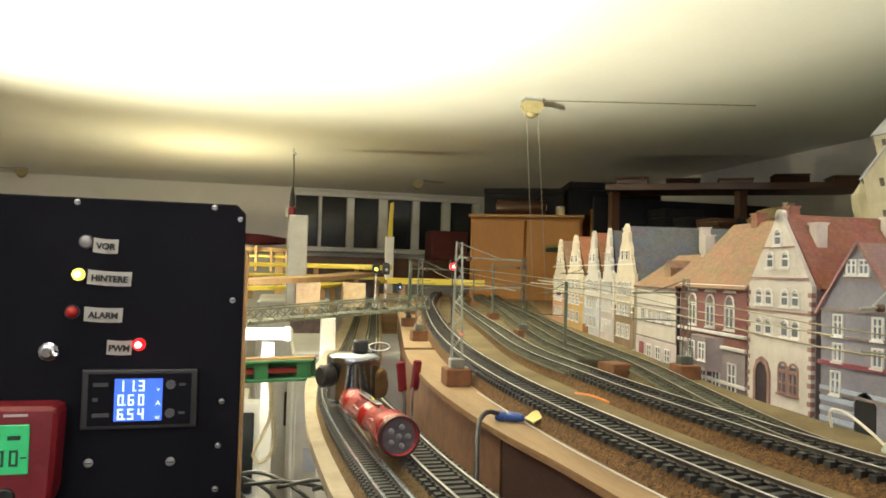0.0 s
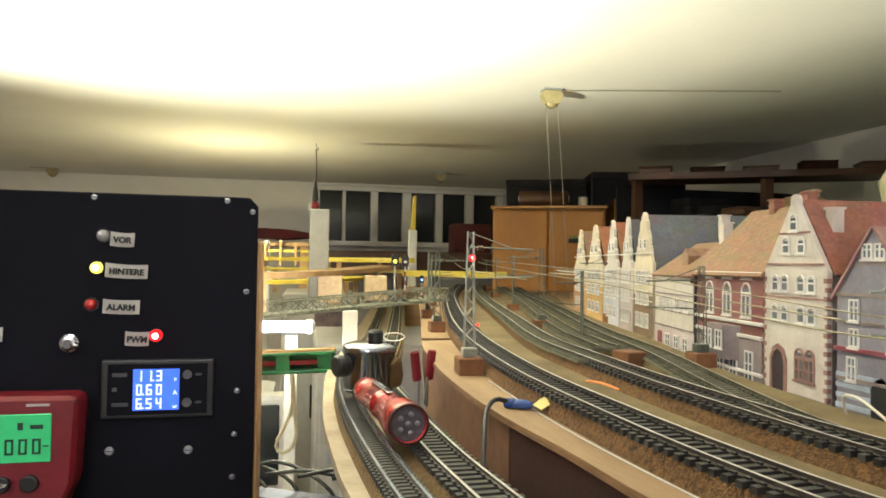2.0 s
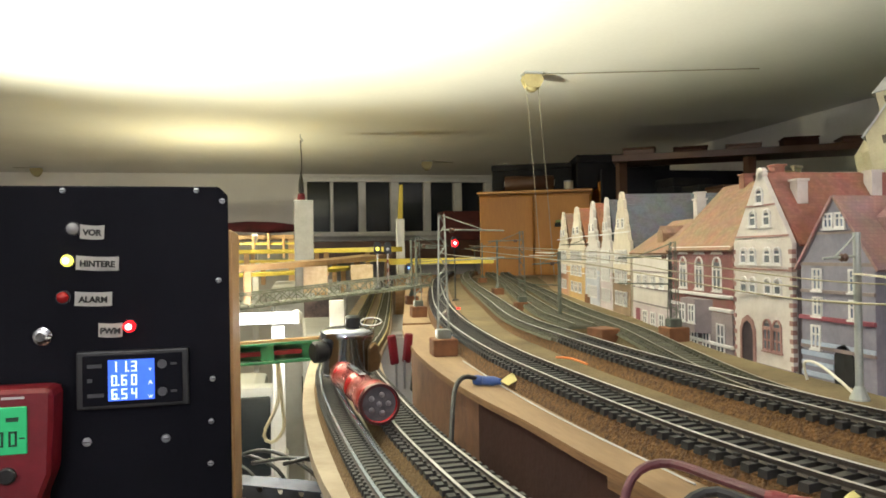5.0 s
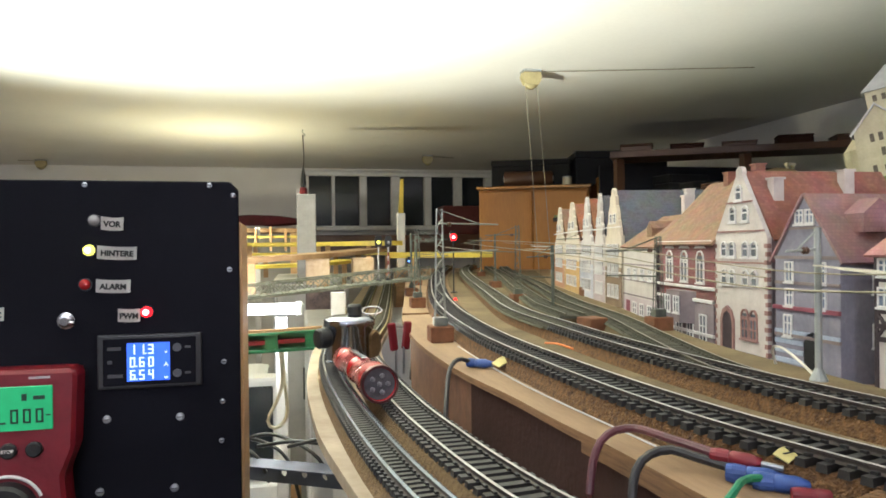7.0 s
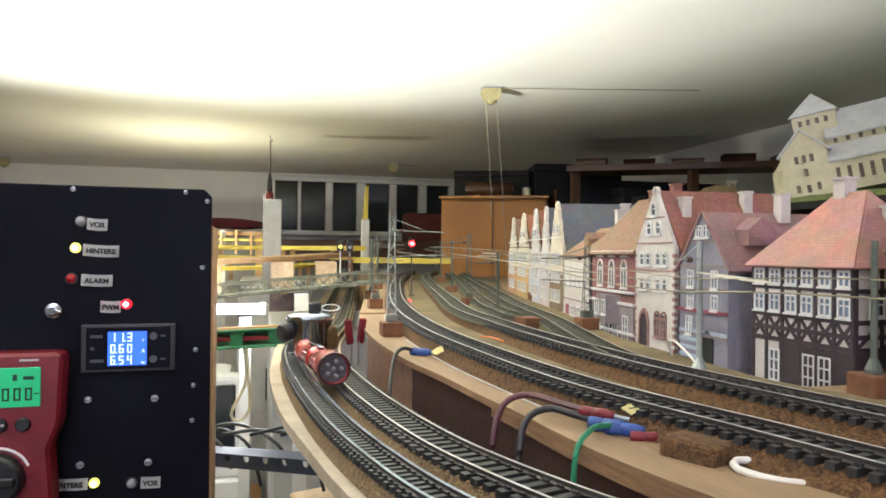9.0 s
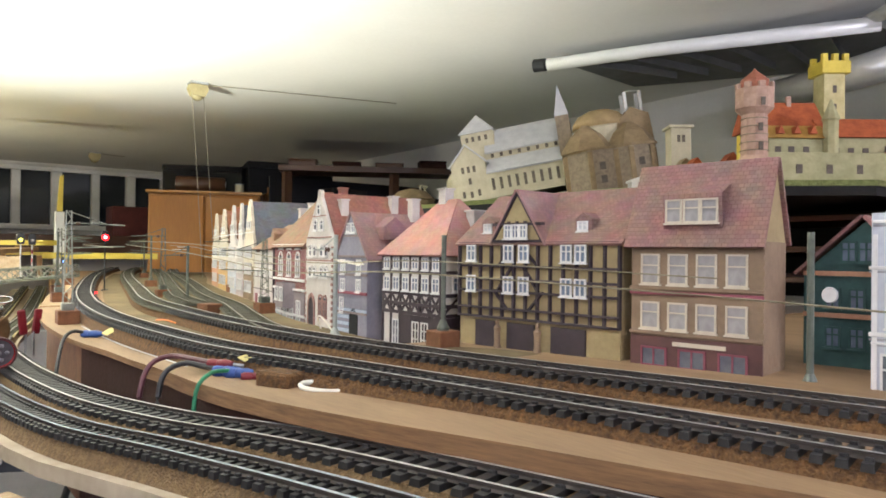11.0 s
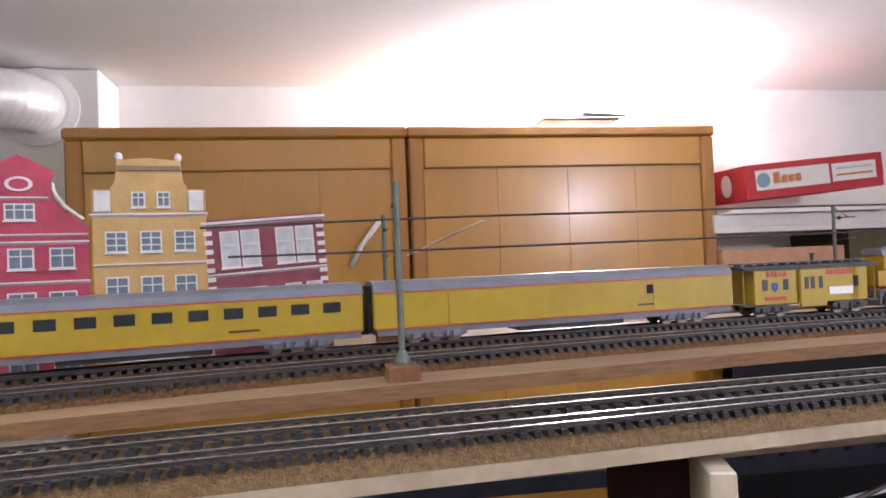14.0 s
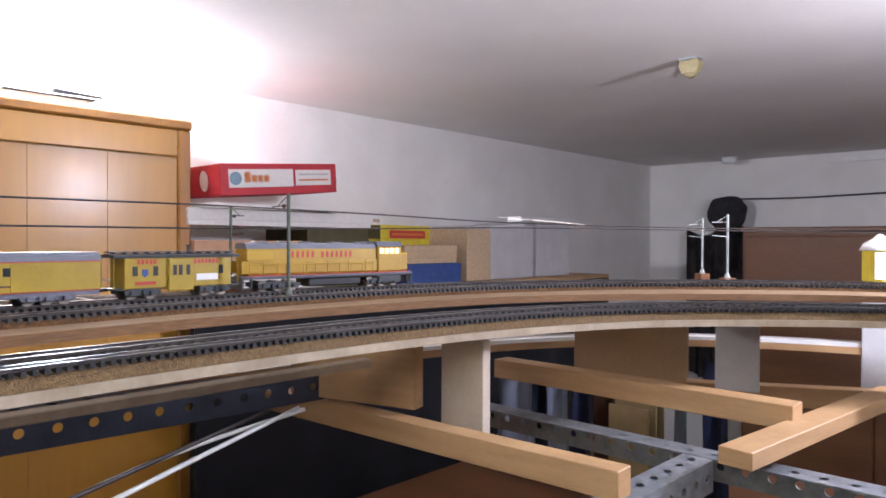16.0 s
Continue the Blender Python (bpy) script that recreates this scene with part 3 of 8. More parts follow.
def slab(pts, t, out):
    """A roof plane of some thickness from its four or three corners."""
    own = bmesh.new()
    v = [Vector(p) for p in pts]
    n = (v[1] - v[0]).cross(v[2] - v[0]).normalized()
    if n.z < 0:
        n = -n
    a = [own.verts.new(p + n * t) for p in v]
    b = [own.verts.new(p) for p in v]
    k = len(v)
    own.faces.new(a)
    own.faces.new(b[::-1])
    for i in range(k):
        own.faces.new((a[i], b[i], b[(i + 1) % k], a[(i + 1) % k]))
    bmesh.ops.recalc_face_normals(own, faces=own.faces)
    return join(out, own)


def roof_side(w, d, he, hr, over=0.003, t=0.0018, back=True):
    """Ridge along the front."""
    own = bmesh.new()
    s = (hr - he) / (d / 2)
    slab([(-over, -over, he - over * s), (w + over, -over, he - over * s), (w + over, d / 2, hr), (-over, d / 2, hr)], t, own)
    slab([(-over, d + over, he - over * s), (w + over, d + over, he - over * s), (w + over, d / 2, hr), (-over, d / 2, hr)], t, own)
    return own


def roof_front(w, d, he, hr, over=0.003, t=0.0018, set_back=0.0):
    """Gable to the front: the ridge runs back."""
    own = bmesh.new()
    s = (hr - he) / (w / 2)
    slab([(-over, set_back, he - over * s), (w / 2, set_back, hr), (w / 2, d, hr), (-over, d, he - over * s)], t, own)
    slab([(w + over, set_back, he - over * s), (w / 2, set_back, hr), (w / 2, d, hr), (w + over, d, he - over * s)], t, own)
    return own


def chimney(parent, u, y, z0, h, material, w=0.008):
    own = box(u - w / 2, u + w / 2, y - w / 2, y + w / 2, z0, z0 + h)
    box(u - w * .62, u + w * .62, y - w * .62, y + w * .62, z0 + h, z0 + h + 0.0015, bm=own)
    return part("chimney", own, material, parent)


PANE = mat("model_pane", (0.16, 0.17, 0.19), (0.10, 0.11, 0.13), rough=0.2, scale=120, bump=0)
PANE_BLUE = mat("model_pane_blue", (0.19, 0.23, 0.31), (0.12, 0.15, 0.21), rough=0.25, scale=150, bump=0)
PANE_PALE = mat("model_pane_pale", (0.55, 0.55, 0.58), (0.38, 0.39, 0.43), rough=0.3, scale=150, bump=0)
PANE_DIM = mat("model_pane_dim", (0.36, 0.34, 0.34), (0.24, 0.225, 0.23), rough=0.4, scale=150, bump=0)
FRAME_W = mat("frame_white", (0.7, 0.68, 0.67), (0.58, 0.56, 0.55), rough=0.6, scale=100)
FRAME_BLUE = mat("frame_blue_white", (0.40, 0.45, 0.55), (0.27, 0.32, 0.44), rough=0.7, scale=400, fine=900)
W_WHITE = mat("card_white", (0.60, 0.555, 0.52), (0.46, 0.415, 0.385), rough=0.8, scale=60, fine=300)
W_GREYV = mat("card_grey_violet", (0.27, 0.225, 0.235), (0.19, 0.155, 0.165), rough=0.8, scale=50, fine=300)
W_BLUEG = mat("card_blue_grey", (0.25, 0.24, 0.29), (0.165, 0.155, 0.20), rough=0.8, scale=50, fine=300)
W_PALEBLUE = mat("card_pale_blue", (0.56, 0.57, 0.63), (0.40, 0.42, 0.49), rough=0.8, scale=50, fine=300)
W_PINK = mat("card_pale_pink", (0.55, 0.48, 0.49), (0.44, 0.37, 0.385), rough=0.8, scale=50, fine=300)
W_CREAM = mat("card_cream", (0.6, 0.54, 0.36), (0.48, 0.42, 0.26), rough=0.8, scale=50, fine=300)
W_PALE_GABLE = mat("card_ivory", (0.62, 0.57, 0.48), (0.50, 0.45, 0.36), rough=0.8, scale=50, fine=300)
W_RED = mat("card_crimson", (0.45, 0.065, 0.115), (0.34, 0.04, 0.075), rough=0.75, scale=50, fine=300)
W_OCHRE = mat("card_ochre", (0.55, 0.36, 0.15), (0.43, 0.27, 0.1), rough=0.8, scale=50, fine=300)
W_BURG = mat("card_burgundy", (0.26, 0.07, 0.095), (0.18, 0.045, 0.065), rough=0.8, scale=50, fine=300)
W_YEL = mat("card_yellow_plaster", (0.37, 0.285, 0.14), (0.26, 0.195, 0.095), rough=0.8, scale=50, fine=300)
W_STONE = mat("card_sandstone", (0.27, 0.185, 0.115), (0.18, 0.122, 0.078), rough=0.85, scale=40, fine=300)
W_ORANGE = mat("card_orange", (0.55, 0.31, 0.19), (0.43, 0.22, 0.13), rough=0.8, scale=50, fine=300)
W_BRICK = tile_mat("card_brick", (0.20, 0.06, 0.055), (0.15, 0.045, 0.045), (0.30, 0.22, 0.20), 0.004, 0.0013)
W_ROSE = mat("card_rose_stone", (0.33, 0.19, 0.165), (0.24, 0.13, 0.115), rough=0.8, scale=80)
W_TEAL = mat("card_teal", (0.055, 0.125, 0.118), (0.032, 0.075, 0.072), rough=0.8, scale=50)
TIMBER = mat("timber_dark", (0.045, 0.028, 0.035), (0.028, 0.018, 0.022), rough=0.75, scale=100)
TRIM_GREY = mat("card_trim_grey", (.36, .34, .36), (.24, .22, .25), rough=.8, scale=90)
R_RED = tile_mat("tiles_red", (0.28, 0.115, 0.085), (0.21, 0.085, 0.062), (0.21, 0.08, 0.055), 0.0032, 0.0026)
R_TAN = tile_mat("tiles_tan", (0.275, 0.165, 0.105), (0.205, 0.118, 0.073), (0.20, 0.11, 0.065), 0.0032, 0.0026)
R_RUST = tile_mat("tiles_rust", (0.30, 0.125, 0.06), (0.24, 0.095, 0.045), (0.18, 0.07, 0.035), 0.0032, 0.0026)
R_PINK = tile_mat("tiles_salmon", (0.44, 0.235, 0.2), (0.38, 0.2, 0.17), (0.36, 0.15, 0.12), 0.0032, 0.0026)
R_BROWN = tile_mat("tiles_brown", (0.27, 0.15, 0.125), (0.21, 0.115, 0.1), (0.16, 0.075, 0.065), 0.0034, 0.0028)
R_PURPLE = tile_mat("tiles_violet", (0.30, 0.175, 0.165), (0.25, 0.145, 0.14), (0.22, 0.125, 0.12), 0.0032, 0.0026)
R_SLATE = tile_mat("tiles_slate", (0.13, 0.135, 0.16), (0.10, 0.105, 0.125), (0.05, 0.05, 0.06), 0.0034, 0.0026)


def gable_poly(w, he, hr, style="plain"):
    h = hr - he
    if style == "plain":
        return [(0, 0), (w, 0), (w, he), (w / 2, hr), (0, he)]
    if style == "step":
        out = [(0, 0), (w, 0), (w, he)]
        n = 4
        for k in range(n):
            u = w / 2 * (k + 1) / (n + .6)
            out += [(w - u, he + h * (k) / n), (w - u, he + h * (k + 1) / n)]
        left = [(w - u, z) for u, z in out[2:]][::-1]
        return out + left
    if style == "curved":
        prof = [(0, 0), (0.02, .05), (.10, .10), (.17, .22), (.19, .36), (.24, .48), (.27, .62), (.30, .66), (.31, .80), (.36, .90), (.42, .97), (.5, 1.0)]
    elif style == "scroll":
        prof = [(0, 0), (0.0, .14), (.07, .14), (.09, .20), (.14, .34), (.16, .40), (.20, .42), (.22, .56), (.28, .66), (.32, .68), (.33, .84), (.40, .86), (.42, .95), (.5, 1.0)]
    elif style == "spire":
        prof = [(0, 0), (.10, .02), (.14, .14), (.22, .18), (.23, .36), (.30, .42), (.31, .60), (.36, .64), (.37, .80), (.41, .86), (.43, .95), (.5, 1.0)]
    elif style == "red":
        prof = [(0, 0), (-.01, .05), (.02, .12), (.08, .16), (.17, .27), (.25, .45), (.27, .58), (.26, .70), (.24, .74), (.24, .79), (.5, 1.0)]
    right = [(w - a * w, he + b * h) for a, b in prof]
    left = [(a * w, he + b * h) for a, b in prof[:-1]][::-1]
    return [(0, 0), (w, 0)] + right + left


def plate_house(L, R, top, he, style, wallm, label, rows, trims=(), frame=FRAME_W, pane=PANE, thick=0.006, tilt=0.0, trim_mat=None, extra=None, pilasters=()):
    """A card facade with relief windows and moulded bands. rows: (height, places, width, height, bars, arch)."""
    t, w = house_base("house", L, R, label, tilt=tilt)
    H_ = top - BOARD_Z
    part("facade", prism(gable_poly(w, he - BOARD_Z, H_, style), 0, thick, bevel=0.0004), wallm, t)
    for z, us, ww, hh, mull, arch in rows:
        for u in us:
            window(t, u * w, z * H_, ww * w, hh * H_, frame, pane, mull, arch)
    for z, a, b, hgt in trims:
        e = he - BOARD_Z
        k = 1.0 if z * H_ < e else 1.0 - 0.35 * (z * H_ - e) / (H_ - e)
        a, b = .5 + (a - .5) * k, .5 + (b - .5) * k
        part("moulding", box(a * w, b * w, -0.0013, 0.0, z * H_, (z + hgt * .6) * H_, 0.0003), trim_mat or frame, t)
        part("print_line", box(a * w, b * w, -0.0005, 0.0, (z - hgt * .55) * H_, (z - hgt * .2) * H_), TRIM_GREY, t)
    for u in pilasters:
        part("pilaster", box(u * w - .0011, u * w + .0011, -.0008, 0, .004, (he - BOARD_Z) * .98), trim_mat or frame, t)
    if extra:
        e = he - BOARD_Z
        top_poly = [(u, z) for u, z in gable_poly(w, e, H_, style) if z >= e - 1e-6]
        part("gable_print", prism([(w, e - extra), *top_poly, (0, e - extra)], -.00025, .0), W_PALE_GABLE, t, "whitewashed gable")
    return t, w, H_


# five narrow gabled houses at the far end of the street
def far_house(L, R, top, he, wallm, roofm, label, style, frame=FRAME_W, depth=0.10, body=None, lower=None):
    t, w = house_base("house", L, R, label)
    H_, E_ = top - BOARD_Z, he - BOARD_Z
    part("wall", prism(gable_poly(w, E_, H_, style), 0, 0.004), wallm, t)
    part("body", box(0.001, w - 0.001, 0.0042, depth, 0, E_), body or wallm, t)
    part("roof", roof_front(w, depth, E_, H_ - 0.004, 0.002, set_back=0.005), roofm, t)
    part("lower_front", box(0, w, -.0005, 0, 0, E_ * .62), lower or wallm, t, "painted lower storeys")
    for z in (0.13, 0.31, 0.47):
        for u in (0.25, 0.5, 0.75):
            window(t, u * w, z * H_, 0.16 * w, 0.11 * H_, frame, PANE, (1, 1), y=-.0006)
    for u in (0.38, 0.62):
        window(t, u * w, 0.74 * H_, 0.13 * w, 0.08 * H_, frame, PANE, (0, 1))
    for z in (0.28, 0.48, 0.66):
        part("moulding", box(0, w, -0.0012, 0, z * H_, z * H_ + 0.0016), frame, t)
    return t


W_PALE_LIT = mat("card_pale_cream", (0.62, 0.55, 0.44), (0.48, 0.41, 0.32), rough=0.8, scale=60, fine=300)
far_house((.519, 1.254), (.492, 1.137), 1.944, 1.878, W_PALE_LIT, R_TAN, "narrow cream card house with pointed gable", "spire", body=W_ORANGE, lower=W_ORANGE)
far_house((.489, 1.127), (.459, .991), 1.945, 1.878, W_PALE_LIT, R_RUST, "cream gabled card house with orange side wall", "spire", body=W_ORANGE, lower=W_OCHRE)
h3 = far_house((.456, .980), (.440, .896), 1.945, 1.875, W_WHITE, R_RUST, "white gabled card house with rust-red roof", "spire", body=W_ORANGE, lower=W_PALEBLUE)
chimney(h3, 0.05, 0.05, 0.135, 0.018, W_WHITE, 0.012)
far_house((.437, .886), (.426, .827), 1.944, 1.874, W_WHITE, R_SLATE, "white gabled house with grey slate roof", "spire", body=W_GREYV, lower=W_PINK)
t5 = far_house((.424, .820), (.410, .745), 1.945, 1.874, W_PALE_LIT, R_SLATE, "pale sandstone house with ornate stepped gable", "scroll", depth=0.17, body=W_STONE, lower=W_STONE)
chimney(t5, 0.06, 0.09, 0.115, 0.03, W_WHITE, 0.010)

# low half-timbered house with an orange roof
t, w = house_base("house", (.407, .733), (.387, .618), "white half-timbered house with low orange tiled roof", drop=HOUSE_DROP)
part("wall", box(0, w, 0, 0.10, 0, 0.080), W_WHITE, t)
part("gable", prism([(0.0, .080), (0.10, .080), (0.05, .110)], w - .003, w - .0005, axis="x"), W_WHITE, t)
part("roof", roof_side(w, 0.10, 0.080, 0.110), R_TAN, t)
part("timber_framing", beams(0, w, 0.030, 0.080, [w - .001], [0.031, 0.046, 0.062, 0.079], t=.0014), W_GREYV, t)
part("timber_framing", beams(0, .10, 0, .080, [.001, .016, .033, .05, .067, .084, .099], [.001, .031, .046, .062, .079], [(.002, .080, .05, .108), (.098, .080, .05, .108), (.018, .032, .032, .045), (.05, .032, .066, .045)], t=.0028), TIMBER, t, m=pose(w, 0, 0, 0, 0, 90))
part("ground_floor", box(0, w, -.0006, .001, 0, .029), W_PINK, t, "pale pink ground floor")
part("door", box(w * .10, w * .22, -.0011, 0, .002, .025), W_BURG, t, "dark red door")
for u in (.18, .38, .6, .82):
    window(t, u * w, .053, .011, .011, FRAME_W, PANE)
    if u > .3:
        window(t, u * w, .016, .014, .017, FRAME_W, PANE, (1, 2), y=-.0007)
part("dormer", prism([(w * .42, .088), (w * .58, .088), (w * .58, .098), (w * .5, .105), (w * .42, .098)], 0.012, 0.040), R_TAN, t)
chimney(t, w * .62, .05, .104, .024, W_WHITE, 0.010)

# brick house with a tan roof
t, w = house_base("house", (.386, .611), (.373, .495), "dark red brick house with large tan tiled roof", drop=HOUSE_DROP)
part("wall", box(0, w, 0, 0.115, 0, 0.084), W_BRICK, t)
part("gable", prism([(0, .084), (0.115, .084), (0.0575, .134)], w - .003, w - .0005, axis="x"), W_STONE, t)
part("roof", roof_side(w, 0.115, 0.084, 0.135, 0.004), R_TAN, t)
for u in (.22, .5, .78):
    window(t, u * w, .064, .015, .026, FRAME_W, PANE, (1, 1), True)
    part("pediment", prism([(u * w - .011, .0785), (u * w + .011, .0785), (u * w, .0835)], -.0012, .0), FRAME_W, t)
part("shop_floor", box(0, w, -.0010, .001, 0, .035), W_GREYV, t, "grey-white shop floor")
for z in (.010, .036, .046, .082):
    part("moulding", box(-.001, w + .001, -.0026, 0, z, z + .0026, .0004), FRAME_W, t)
part("bay_window", prism([(w * .30, 0), (w * .70, 0), (w * .62, -.012), (w * .38, -.012)], .018, .044, axis="z"), W_GREYV, t)
for u in (.42, .58):
    window(t, u * w, .033, .012, .014, FRAME_W, PANE, (1, 1), y=-.0122)
for u in (.2, .42, .62, .84):
    window(t, u * w, .015, .013, .024, FRAME_W, PANE, (1, 1), y=-.0011)
chimney(t, w * .35, .055, .130, .012, R_RED, 0.009)
chimney(t, w * .78, .055, .130, .014, R_RED, 0.009)

# tall white gabled house with a red roof
t, w = house_base("house", (.372, .492), (.367, .418), "tall cream-white gabled house with round door and red tiled roof", drop=HOUSE_DROP)
H_ = 1.931 - BOARD_Z
part("wall", prism(gable_poly(w, .086, H_, "plain"), 0, 0.004, bevel=.0003), W_WHITE, t)
part("gable_cap", lathe([(0.0001, -.002), (.0045, -.002), (.0045, .002), (.0001, .002)], 16, m=pose(w / 2, .002, H_ - .004, 90)), W_WHITE, t)
part("side_wall", box(.001, w - .0003, 0.0041, 0.125, 0, .086), W_GREYV, t)
part("roof", roof_front(w, 0.125, .086, H_ - .004, 0.002, set_back=0.0045), R_RED, t)
for z, us in ((.118, (.5,)), (.103, (.38, .62)), (.078, (.2, .36, .62, .78)), (.058, (.2, .36, .62, .78))):
    for u in us:
        window(t, u * w, z, .0095, .0115, FRAME_W, PANE, (0, 1), True)
for u in (.60, .76):
    window(t, u * w, .026, .0105, .021, W_ROSE, PANE, (1, 2), True)
part("door", prism([(.012, 0), (.027, 0), (.027, .026), (.0245, .031), (.0195, .0335), (.0145, .031), (.012, .026)], -.0008, .001), TIMBER, t, "dark arched wooden door")
part("door_frame", prism([(.0095, 0), (.012, 0), (.012, .026), (.0145, .031), (.0195, .0335), (.0245, .031), (.027, .026), (.027, 0), (.0295, 0), (.0295, .027), (.026, .034), (.0195, .037), (.013, .034), (.0095, .027)], -.0015, .0005), W_ROSE, t)
for z in (.068, .090, .1105):
    a = 0 if z < .086 else (z - .086) / (H_ - .086) * w / 2
    part("moulding", box(a, w - a, -.0010, 0, z, z + .0012), W_ROSE, t)
for k in range(14):
    for u in (0, 1):
        e = .0032 if k % 2 else .0018
        part("quoin", box(w - e if u else -.0004, w + .0004 if u else e, -.0006, .003, .006 + k * .0056, .0090 + k * .0056), W_ROSE, t)
part("plinth", box(-.0005, w + .0005, -.0008, .001, 0, .006), W_GREYV, t)
for u, y, z, k in ((.70, .022, .108, .018), (.93, .045, .092, .018), (.66, .085, .110, .022)):
    chimney(t, u * w, y, z, k, W_WHITE, 0.0085)

# grey half-timbered house with gable
t, w = house_base("house", (.366, .408), (.366, .345), "grey half-timbered gabled house with arched doorway and violet roof", drop=HOUSE_DROP)
H_ = 1.907 - BOARD_Z
part("wall", prism(gable_poly(w, .073, H_), 0, 0.004, bevel=.0003), W_BLUEG, t)
part("side_wall", box(.001, w - .0005, 0.0041, 0.115, 0, .073), W_BLUEG, t)
part("roof", roof_front(w, 0.118, .073, H_ - .001, 0.003, set_back=-0.002), R_PURPLE, t)
part("timber_framing", beams(0, w, .073, .0745, [], [.073, .057, .041, .024], [(0, .073, w / 2, H_), (w, .073, w / 2, H_), (w * .25, .091, w * .75, .091)], t=.0019), mat("timber_grey", (.25, .20, .19), (.17, .13, .13), rough=.8), t)
part("jetty", box(-.0006, w + .0006, -.002, 0, .040, .0425), W_BURG, t)
for z in (.0065, .0125, .0185, .0245):
    part("carved_band", box(0, w * .46 if z < .02 else w, -.0008, 0, z, z + .0028), FRAME_BLUE, t)
for z, us, hh in ((.098, (.42, .58), .009), (.064, (.25, .75), .013), (.048, (.25, .75), .011), (.030, (.22,), .014)):
    for u in us:
        window(t, u * w, z, .0085, hh, FRAME_W, PANE_BLUE, (1, 1))
part("door", prism([(.030, 0), (.046, 0), (.046, .021), (.043, .026), (.038, .028), (.033, .026), (.030, .021)], -.0008, .001), BLACK_MATT, t, "dark arched doorway")
part("dormer", prism([(.02, .088), (.045, .088), (.045, .099), (.0325, .108), (.02, .099)], w - .02, w - .002, axis="x"), R_PURPLE, t)
for y in (.03, .055, .085):
    window(t, 0, 0, .012, .012, FRAME_W, PANE_BLUE).matrix_basis = pose(w, y, .058, 0, 0, 90)
    window(t, 0, 0, .012, .014, FRAME_W, PANE_BLUE).matrix_basis = pose(w, y, .028, 0, 0, 90)
chimney(t, w * .6, .07, .105, .02, W_WHITE, .009)

# hip-roofed black half-timbered inn
t, w = house_base("house", (.368, .319), (.371, .232), "black and white half-timbered inn with salmon hipped roof", drop=HOUSE_DROP)
d = 0.085
part("wall", box(0, w, 0, d, 0, .076), W_WHITE, t)
own = bmesh.new()
o = .004
c = [(-o, -o, .074), (w + o, -o, .074), (w + o, d + o, .074), (-o, d + o, .074)]
r0, r1 = (w * .38, d / 2, .119), (w * .66, d / 2, .119)
slab([c[0], c[1], r1, r0], .0016, own)
slab([c[2], c[3], r0, r1], .0016, own)
slab([c[1], c[2], r1], .0016, own)
slab([c[3], c[0], r0], .0016, own)
part("roof", own, R_PINK, t)
part("timber_framing", beams(0, w, 0, .076, [.001, w * .16, w * .33, w * .5, w * .66, w * .83, w - .001], [.075, .062, .045, .037, .030], [(w * (k + .1) / 6, .031, w * (k + .9) / 6, .044) for k in range(6)] + [(w * (k + .9) / 6, .031, w * (k + .1) / 6, .044) for k in range(6)], t=.0026), TIMBER, t)
side = beams(0, d, 0, .076, [.001, d * .25, d * .5, d * .75, d - .001], [.075, .062, .045, .037, .030], [(d * (k + .1) / 4, .031, d * (k + .9) / 4, .044) for k in range(4)], t=.0026)
part("timber_framing", side, TIMBER, t, m=pose(w, 0, 0, 0, 0, 90))
for u in (.08, .25, .42, .58, .75, .92):
    window(t, u * w, .0685, .0095, .0095, FRAME_W, PANE_BLUE)
    window(t, u * w, .0525, .0100, .0110, FRAME_W, PANE_BLUE)
for u in (.25, .6, .75):
    window(t, u * w, .014, .010, .020, FRAME_W, PANE, (1, 2))
part("dark_ground_floor", box(w * .3, w + .0012, -.0007, d * .9, 0, .0285), TIMBER, t)
for y in (.2, .5, .8):
    window(t, 0, 0, .011, .011, FRAME_W, PANE_BLUE).matrix_basis = pose(w, y * d, .0535, 0, 0, 90)
chimney(t, w * .45, d * .5, .115, .013, W_WHITE, .010)
chimney(t, w * .86, d * .55, .085, .024, W_WHITE, .011)

# long yellow half-timbered house with a cross gable
t, w = house_base("house", (.372, .207), (.391, .062), "long yellow half-timbered house with brown roof and cross gable")
d = .10
part("wall", box(0, w, 0, d, 0, .080), W_YEL, t)
part("roof", roof_side(w, d, .080, .119, .003), R_BROWN, t)
g0, g1 = w * .25, w * .57
part("cross_gable", prism([(g0, .08), (g1, .08), ((g0 + g1) / 2, .117)], -.002, .045), W_YEL, t)
own = bmesh.new()
gm = (g0 + g1) / 2
slab([(g0 - .003, -.004, .0775), (gm, -.004, .1185), (gm, .05, .1185), (g0 - .003, .05, .0775)], .0015, own)
slab([(g1 + .003, -.004, .0775), (gm, -.004, .1185), (gm, .05, .1185), (g1 + .003, .05, .0775)], .0015, own)
part("gable_roof", own, R_PURPLE, t)
posts = [w * k / 13 for k in range(14)]
part("timber_framing", beams(0, w, .022, .080, posts, [.0795, .062, .052, .043, .030, .023], [(g0 + .004, .044, g0 + .018, .062), (g1 - .004, .044, g1 - .018, .062), (g0 + .004, .062, gm, .08), (g1 - .004, .062, gm, .08), (g0, .044, g0 + .013, .030), (g1, .044, g1 - .013, .030)], t=.0016, y0=-.0028), TIMBER, t)
part("timber_framing", beams(g0, g1, .080, .0955, [g0 + (g1 - g0) * k / 6 for k in range(2, 5)], [.081, .0935], [(g0, .081, gm, .117), (g1, .081, gm, .117)], t=.002, y0=-.0036), TIMBER, t)
